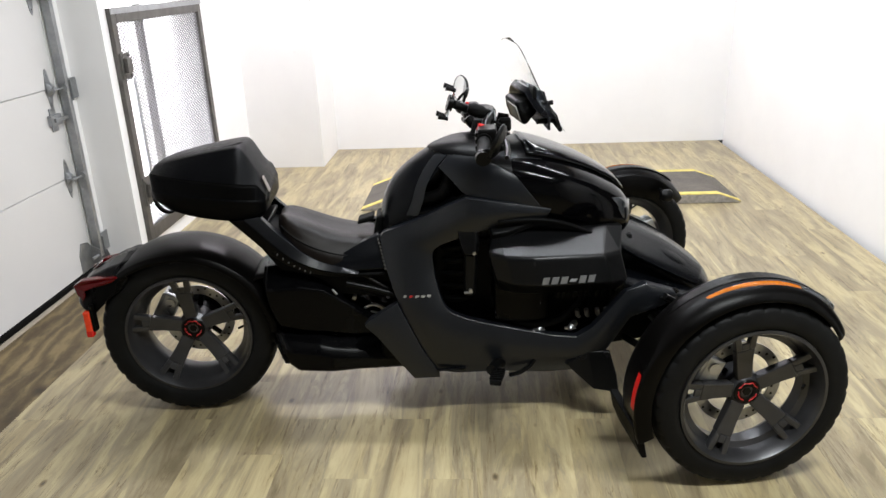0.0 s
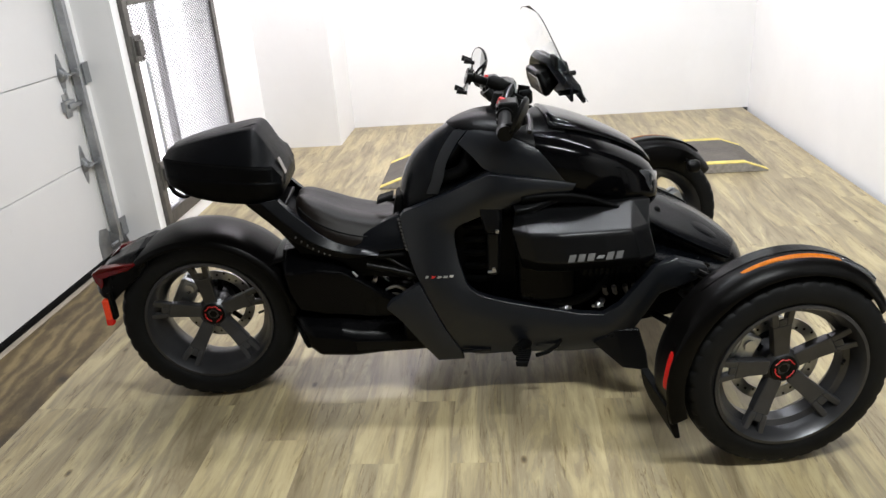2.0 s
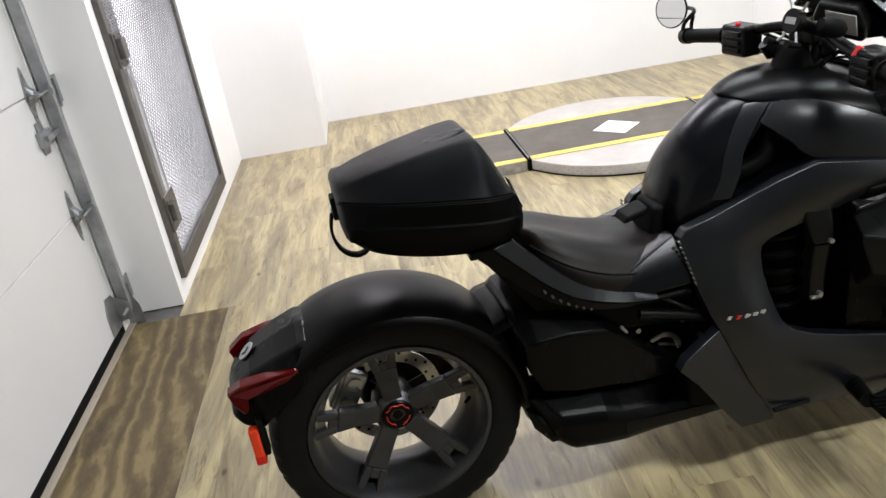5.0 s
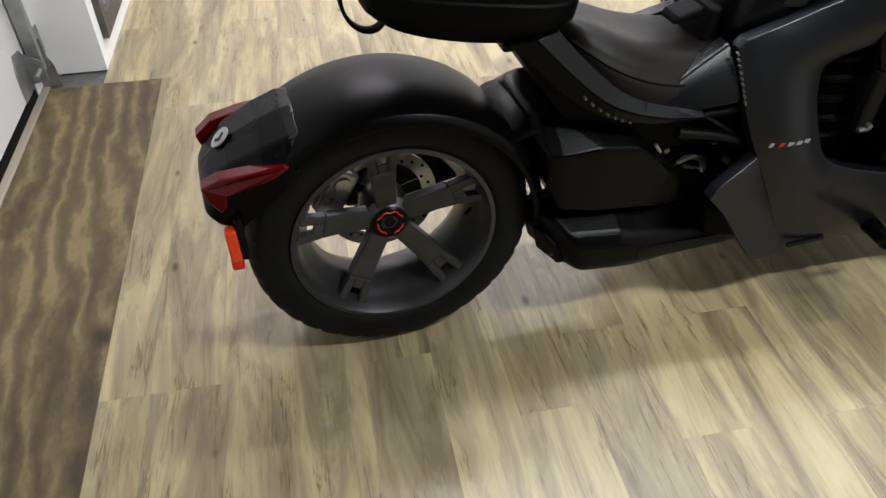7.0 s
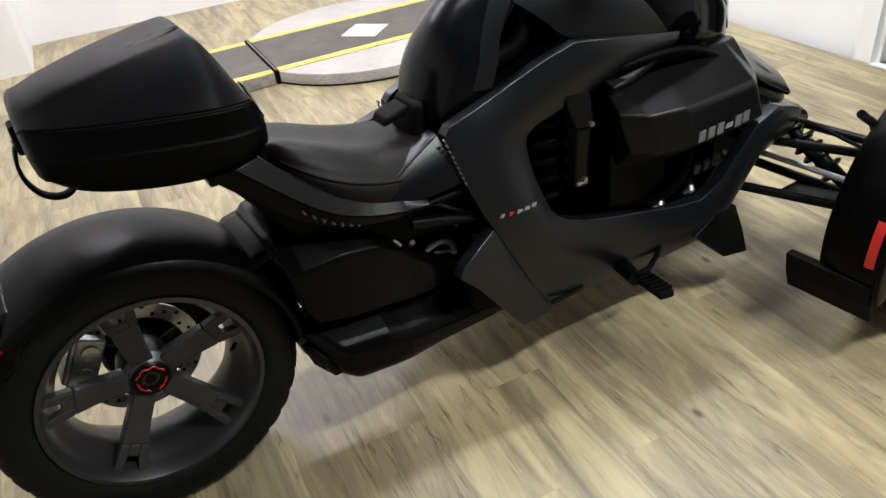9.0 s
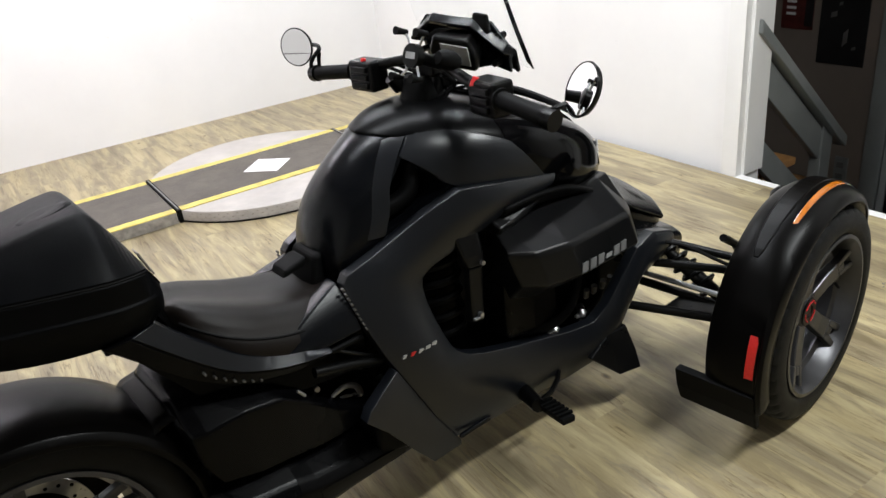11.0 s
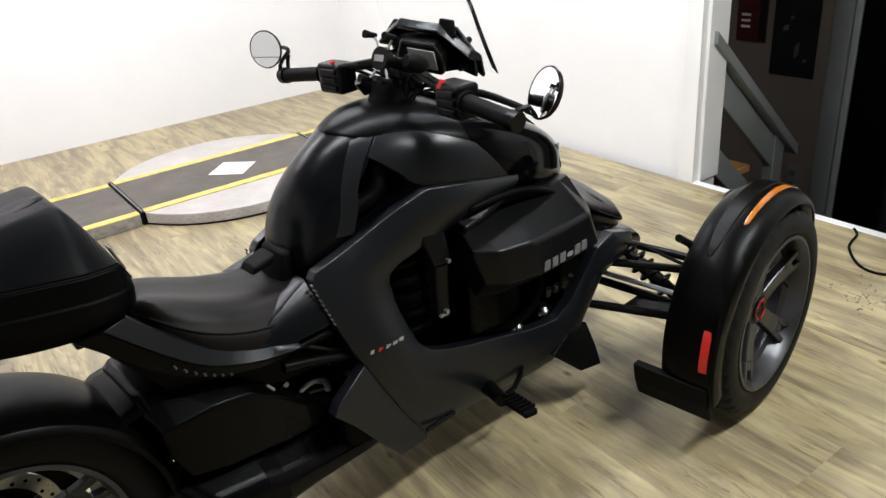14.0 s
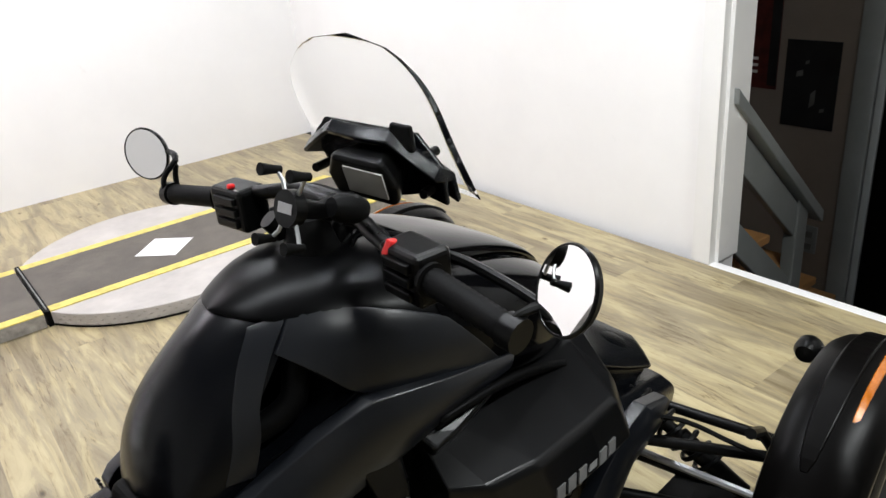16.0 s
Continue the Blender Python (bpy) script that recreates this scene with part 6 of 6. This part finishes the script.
def controls():
    b = [(0.985, -0.438, 0.950), (1.004, -0.30, 0.962), (1.020, -0.18, 0.985), (1.050, -0.08, 0.998), (1.055, -0.02, 1.0), (1.050, 0.04, 0.998), (1.025, 0.12, 0.985), (1.010, 0.23, 0.964), (0.988, 0.362, 0.946)]
    part("handlebar", bm_tube(spline(b, 40), 0.012, 12), BLACK, TRIKE, "black tapered handlebar")
    part("bar_clamp", bm_box(1.032, 1.070, -0.055, 0.022, 0.968, 1.010), BLACK, TRIKE, smooth=False, mods=(bevel(0.008, 3),))
    for s, end, q, pod_at, c, aim in ((-1, (0.985, -0.438, 0.950), (1.003, -0.305, 0.961), (1.016, -0.258, 0.962), (1.016, -0.498, 1.002), (-0.85, 0.30, 0.38)),
                                      (1, (0.988, 0.362, 0.946), (1.006, 0.225, 0.961), (1.010, 0.165, 0.962), (0.997, 0.471, 1.002), (-0.89, -0.45, 0.10))):
        p, q, c = Vector(end), Vector(q), Vector(c)
        n = 26
        grip = part("grip", bm_tube([p.lerp(q, k / n) for k in range(n + 1)], [0.0168 + (0.0014 if k % 2 else 0) for k in range(n + 1)], 16), RUBBER, TRIKE, "black ribbed rubber grip")
        part("flange", bm_tube([q, q + (q - p).normalized() * 0.006], 0.023, 16), RUBBER, grip)
        at = pose(*pod_at, 0, 0, s * 6)
        pod = part("switch_pod", bm_box(-0.026, 0.030, -0.044, 0.042, -0.040, 0.033), BLACK, TRIKE, "black switch housing", smooth=False, mods=(bevel(0.009, 3),), m=at)
        for k in range(3):
            part("switch_cap", bm_box(-0.033, -0.024, -0.030, 0.024, -0.030 + 0.019 * k, -0.017 + 0.019 * k), BLACK, pod, smooth=False, mods=(bevel(0.002),), m=at)
        red = bm_prism([(-0.020, -0.010), (0.014, -0.016), (0.020, 0.006), (-0.010, 0.018)], 0.0, 0.014)
        if s < 0:
            part("kill_switch", red, RED_PLASTIC, TRIKE, "red kill switch", smooth=False, mods=(bevel(0.003),), m=pose(1.004, -0.238, 0.986, 20, 0, 10) @ Matrix.Diagonal((0.75, 0.8, 0.8, 1)))
        else:
            part("toggle", red, RED_PLASTIC, TRIKE, "red toggle switch", smooth=False, mods=(bevel(0.003),), m=pose(0.996, 0.150, 0.998, 0, 0, 10) @ Matrix.Diagonal((0.4, 0.6, 0.30, 1)))
        if s < 0:
            lever = spline([(1.04, -0.245, 0.968), (1.065, -0.29, 0.962), (1.062, -0.38, 0.952), (1.050, -0.45, 0.945)], 14)
            part("brake_lever", bm_tube(lever, [0.009 - 0.0025 * k / 13 for k in range(14)], 8), BLACK, TRIKE, "black lever")
        # bar-end mirror on a forked arm
        m = empty("bar_end_mirror", "", "")
        m.parent = TRIKE
        part("bar_end_plug", bm_tube([p, p + Vector((0, s * 0.022, -0.003))], 0.021, 18), BLACK, m)
        top = p + Vector((0.010, s * 0.014, 0.058))
        for dx in (-0.012, 0.012):
            route = [p + Vector((dx, s * 0.012, 0.006)), p + Vector((dx * 0.9 + 0.004, s * 0.013, 0.032)), top + Vector((0.012, 0, 0)), top.lerp(c, 0.5) + Vector((0.024, 0, 0.004)), c - Vector(aim).normalized() * 0.014]
            if s < 0:
                route = [p + Vector((dx, s * 0.010, 0.004)), p + Vector((dx * 0.7 + 0.016, s * 0.014, 0.018)), p.lerp(c, 0.6) + Vector((0.030, 0, -0.006)), c - Vector(aim).normalized() * 0.014]
            part("mirror_arm", bm_tube(spline(route, 14), 0.0052, 8), BLACK, m, "black forked arm")
        turn = Vector(aim).normalized().to_track_quat("Z", "Y").to_matrix().to_4x4()
        part("mirror_shell", bm_lathe([(0.0, -0.016), (0.032, -0.015), (0.047, -0.008), (0.0505, 0.0), (0.049, 0.003), (0.0470, 0.003), (0.0470, 0.0), (0.0, 0.0)], 40, "z"), BLACK, m, m=Matrix.Translation(c) @ turn)
        part("mirror_glass", bm_disc(0.047, 0.0005, 0.0022, 40, "z"), MIRROR, m, "round mirror glass", smooth=False, m=Matrix.Translation(c) @ turn)
    # cables
    for k, (y0, y1) in enumerate(((-0.22, -0.05), (-0.20, 0.03), (0.22, 0.05), (0.2, -0.02))):
        part("control_cable", bm_tube(spline([(1.01, y0, 0.97), (1.06, y0 * 0.8, 0.95 - 0.01 * k), (1.10, (y0 + y1) / 2, 0.945), (1.09, y1, 0.93), (1.06, y1, 0.905)], 16), 0.0038, 6), RUBBER, TRIKE)

    # lock, reservoir and wiring round the steering head
    part("ignition_lock", bm_tube([(1.005, 0.03, 0.945), (0.985, 0.034, 0.972)], [0.018, 0.016], 16), BLACK, TRIKE, "black ignition lock")
    part("wiring_box", bm_box(1.080, 1.122, -0.035, 0.035, 0.930, 0.975), BLACK, TRIKE, smooth=False, mods=(bevel(0.01, 3),))
    for k, (y0, z0) in enumerate(((-0.12, 0.975), (-0.09, 0.96), (0.09, 0.97), (0.13, 0.96))):
        part("wiring", bm_tube(spline([(1.03, y0, z0 + 0.02), (1.065, y0 * 0.9, z0), (1.10, y0 * 0.5, z0 - 0.03), (1.085, y0 * 0.2, 0.915)], 14), 0.0045, 6), RUBBER, TRIKE)
    part("cable_tie", bm_tube([(1.06, -0.115, 0.985), (1.058, -0.10, 1.012)], 0.003, 6), STEEL, TRIKE)

    # dash: the visor bracket, display pod and screen mount
    yc = -0.002
    dash = Matrix.Translation((1.175, yc + 0.024, 0.004)) @ pose(0, 0, 1.0, 0, 0, 13.5) @ Matrix.Rotation(radians(6), 4, "X") @ Matrix.Translation((-1.175, -yc, -1.0))
    visor = []
    for k in range(15):
        f = 2 * k / 14 - 1
        y = yc + 0.134 * f
        top = 1.074 - 0.055 * max(0.0, abs(f) - 0.45) / 0.55
        x = 1.150 + 0.03 * abs(f) ** 2
        visor.append([(x - 0.012, y, top - 0.016), (x + 0.006, y, top), (x + 0.050, y, top - 0.022), (x + 0.072, y, top - 0.075), (x + 0.060, y, top - 0.080), (x + 0.042, y, top - 0.036), (x - 0.006, y, top - 0.022)])
    part("dash_visor", bm_loft(visor), SATIN, TRIKE, "black angular dash visor", smooth=False, mods=(bevel(0.003),), m=dash)
    plate = bm_prism([(yc + 0.134, 1.015), (yc + 0.108, 1.058), (yc - 0.080, 1.062), (yc - 0.132, 1.012), (yc - 0.140, 0.952), (yc - 0.09, 0.962), (yc - 0.05, 0.950), (yc + 0.06, 0.962), (yc + 0.11, 0.992)], 1.196, 1.206, "x")
    part("dash_plate", plate, SATIN, TRIKE, "black angular dash plate", smooth=False, mods=(bevel(0.003),), m=dash)
    part("screen_clip", bm_prism([(yc - 0.100, 1.045), (yc - 0.050, 1.05), (yc - 0.054, 1.085), (yc - 0.092, 1.085)], 1.160, 1.172, "x"), BLACK, TRIKE, smooth=False, mods=(bevel(0.004),), m=dash)
    tilt = dash @ pose(1.140, yc - 0.022, 1.001, 0, -20, 0)
    pod = part("display_pod", bm_loft([[(x, -w, -h), (x, -w - 0.008, 0.0), (x, -w + 0.012, h), (x, w - 0.012, h), (x, w + 0.008, 0.0), (x, w, -h)] for x, w, h in ((-0.018, 0.056, 0.038), (-0.006, 0.060, 0.042), (0.045, 0.040, 0.026))]), BLACK, TRIKE, "black display housing", smooth=False, mods=(bevel(0.006, 3),), m=tilt)
    part("display", bm_box(-0.0215, -0.0185, -0.052, 0.024, -0.022, 0.027), SCREEN, pod, "grey blank display screen", smooth=False, m=tilt)
    part("dash_stem", bm_tube([(1.10, yc, 0.985), (1.09, -0.01, 0.94), (1.07, 0, 0.90)], 0.019, 12), BLACK, TRIKE)

    # wind screen: a curved clear sheet that leans back
    rows = []
    for k in range(22):
        f = k / 21
        half = 0.146 * (1 - 0.16 * f ** 1.5) * math.sqrt(max(0.0, 1 - max(0, (f - 0.55) / 0.45) ** 2.6)) + 0.004
        row = []
        for j in range(15):
            g = 2 * j / 14 - 1
            y = half * g
            row.append((1.252 - 0.150 * f - 0.012 * math.sin(math.pi * f) - 0.75 * y * y, yc - 0.028 + y, 0.958 + 0.268 * f))
        rows.append(row)
    screen = part("wind_screen", bm_loft(rows, closed=False), CLEAR, TRIKE, "clear acrylic wind screen", mods=(solid(0.0010, 0.0),), m=dash)
    screen.visible_shadow = False
    # Dark line along the right and top edge paints the acrylic's dark refraction.
    rim = [rows[k][0] for k in range(3, 22)] + [rows[21][j] for j in range(1, 12)]
    part("screen_edge_line", bm_tube([Vector(p) for p in rim], 0.0009, 6), REFRACTION_DARK, screen, "dark line drawn for refraction at the wind screen's edge", m=dash)
    for y, z in ((yc - 0.10, 1.03), (yc + 0.10, 1.03), (yc - 0.11, 0.975), (yc + 0.11, 0.975)):
        part("screen_bolt", bm_tube([(1.17, y, z), (1.225, y, z)], 0.008, 10), BLACK, screen, m=dash)

    # spring-grip phone holder on a ball arm
    h = empty("phone_holder", "", "")
    h.parent = TRIKE
    c = Vector((0.920, -0.150, 1.050))
    aim = Vector((-0.95, -0.05, 0.30)).normalized()
    turn = Matrix.Translation(c) @ aim.to_track_quat("Z", "Y").to_matrix().to_4x4()
    part("ball_arm", bm_tube([c - aim * 0.01, c - aim * 0.05 + Vector((0, 0.01, -0.006)), (1.015, -0.105, 1.015), (1.045, -0.08, 1.0)], [0.014, 0.012, 0.016, 0.013], 12), BLACK, h, "black ball-joint arm")
    part("ball_clamp", bm_tube([(0.972, -0.158, 1.036), (0.985, -0.158, 1.031), (1.010, -0.157, 1.021), (1.024, -0.156, 1.016)], [0.013, 0.020, 0.020, 0.014], 14), RUBBER, h, "black two-ball clamp")
    part("hub_disc", bm_disc(0.024, -0.006, 0.010, 28, "z"), BLACK, h, "black round hub", m=turn)
    part("hub_mark", bm_box(-0.014, 0.014, -0.006, 0.007, 0.0104, 0.0112), SILVER_PAINT, h, smooth=False, m=turn)
    for sx in (-1, 1):
        for sy in (-1, 1):
            a, t = (sx * 0.010, sy * 0.012, 0.002), (sx * 0.030, sy * 0.044, 0.006)
            part("claw", bm_tube([a, ((a[0] + t[0]) / 2, (a[1] + t[1]) / 2 + sy * 0.004, 0.002), t], 0.0028, 7), STEEL, h, "thin steel claw", m=turn)
            part("rubber_tip", bm_tube([(t[0], t[1], 0.0), (t[0], t[1], 0.012), (t[0] , t[1], 0.030)], [0.0055, 0.0060, 0.0085], 10), RUBBER, h, "black rubber tip", m=turn)

    # foot pegs and pedal
    for s in (-1, 1):
        peg = empty("foot_peg", "", "")
        peg.parent = TRIKE
        a, d = Vector((1.036, s * 0.335, 0.224)), Vector((-0.035, s * 0.145, 0.028)).normalized()
        turn = Matrix.Translation(a) @ d.to_track_quat("Y", "Z").to_matrix().to_4x4()
        part("peg_bar", bm_prism([(-0.017, -0.009), (0.017, -0.009), (0.019, 0.007), (-0.019, 0.007)], 0.0, 0.112), RUBBER, peg, "black ribbed foot peg", smooth=False, mods=(bevel(0.004),), m=turn)
        for k in range(6):
            part("peg_rib", bm_box(-0.020, 0.020, 0.010 + 0.0165 * k, 0.018 + 0.0165 * k, 0.007, 0.013), RUBBER, peg, smooth=False, m=turn)
        part("peg_mount", bm_tube([(1.05, s * 0.25, 0.21), (1.03, s * 0.30, 0.225), (1.008, s * 0.35, 0.238)], [0.022, 0.019, 0.017], 10), BLACK, peg)
    part("brake_pedal", bm_tube([(1.075, -0.285, 0.178), (1.11, -0.292, 0.190), (1.145, -0.284, 0.208), (1.158, -0.278, 0.225)], [0.007, 0.007, 0.007, 0.006], 8), BLACK, TRIKE, "black brake pedal arm")


def marks():
    """Plain bars and shapes in the place of the brand marks."""
    # slanted bars along the side facet of the engine cover, and a smaller row under them
    for x0, n, w, gap, z0, z1, lean, mat in ((1.166, 6, 0.0195, 0.0085, 0.524, 0.545, 0.007, DARK_MARK), (1.262, 9, 0.0075, 0.0045, 0.492, 0.506, 0.004, ENGINE_MARK)):
        for k in range(n):
            x = x0 + k * (w + gap)
            if z0 > 0.51:
                ya, yb = (-0.13 - (0.226 - (z - 0.520) * 0.197) * (1.0 if x < 1.28 else 1.0 - (x - 1.28) * 0.35) for z in (z0, z1))
            else:
                ya = yb = -0.268
            hh = 0.45 * (z1 - z0) if (n == 6 and k == 3) else 0.0
            lo, hi = z0 + hh * 0.6, z1 - hh * 0.8
            pts = [(x, ya, lo), (x + w, ya, lo), (x + w + lean, yb, hi), (x + lean, yb, hi)]
            part("cover_mark", bm_loft([[(p, q - 0.0022, r) for p, q, r in pts], [(p, q + 0.004, r) for p, q, r in pts]]), mat, TRIKE, "pale slanted mark", smooth=False)
    for k in range(5):
        x = 0.742 + 0.0185 * k
        f = (x + 0.008 - 0.712) / 0.15
        yy = -0.2 - 0.015 * f - 0.068 * f * (1 - f)
        bm = bm_prism([(x, 0.447), (x + 0.0125, 0.4455), (x + 0.0165, 0.4535), (x + 0.0040, 0.455)], yy - 0.0018, yy + 0.004)
        part("panel_mark", bm, RED_PAINT if k == 1 else SILVER_PAINT, TRIKE, "small red mark" if k == 1 else "small pale mark", smooth=False)



body(), side_panels(), engine(), front_end()
wheel(REAR, 0.2955, 0.205, 0.035, 4, True)
wheel(FRONT_R, 0.2835, 0.145, 0.020, 10, False)
wheel(FRONT_L, 0.2835, 0.145, 0.020, 10, False, True)
front_fender(FRONT_R, False), front_fender(FRONT_L, True)
rear_end(), seat_and_rack(), top_case(), controls(), marks()

# ---- floor boards ----
def floor_boards():
    """Click-together planks laid along the room, each its own piece, over the slab; a plywood strip along the door."""
    wide, long, th, gap = 0.152, 1.22, 0.006, 0.00004
    rnd = random.Random(3)
    meshes = {}
    def plank(u0, u1, v0, v1):
        key = (round(u1 - u0, 3), round(v1 - v0, 3))
        if key not in meshes:
            w, l, e = (u1 - u0) / 2 - gap, (v1 - v0) / 2 - gap, 0.00012
            bm = bm_loft([[(-w, -l, -th), (w, -l, -th), (w, l, -th), (-w, l, -th)], [(-w, -l, -e), (w, -l, -e), (w, l, -e), (-w, l, -e)],
                          [(-w + e, -l + e, 0), (w - e, -l + e, 0), (w - e, l - e, 0), (-w + e, l - e, 0)]])
            bmesh.ops.recalc_face_normals(bm, faces=bm.faces)
            me = bpy.data.meshes.new("plank")
            bm.to_mesh(me)
            bm.free()
            me.materials.append(PLANK)
            meshes[key] = me
        ob = new("plank", meshes[key])
        ob.parent = floor
        ob.matrix_world = ROOM @ pose((u0 + u1) / 2, (v0 + v1) / 2, 0)
    u = -0.835
    while u < 2.98:
        a, b = u, min(u + wide, 2.985)
        near = 1.215 if b < -0.63 else (NEAR)
        v = NEAR - rnd.choice((0.0, 0.25, 0.45, 0.65, 0.9, 1.1))
        while v < BACK:
            lo, hi = max(v, near), min(v + long, BACK)
            if hi - lo > 0.02:
                if a < -0.636 < b and lo < 1.215:
                    if hi > 1.215:
                        plank(a, b, 1.215, hi)
                        plank(-0.636, b, lo, 1.215)
                    else:
                        plank(-0.636, b, lo, hi)
                else:
                    plank(a, b, lo, hi)
            v += long
        u += wide
    setting("plywood_strip", [(-1.012, -0.637, NEAR, 1.213, -0.012, -0.0005)], PLY, "worn stained plywood strip along the overhead door", "floor", mods=(bevel(0.002),))
    setting("door_sill", [(-1.10, -1.013, NEAR, 1.30, -0.012, 0.004)], wall_paint("worn_grey_wood", (0.36, 0.31, 0.24), 0.7, 0.4), "worn pale timber sill under the door", "trim", mods=(bevel(0.003),))


floor_boards()
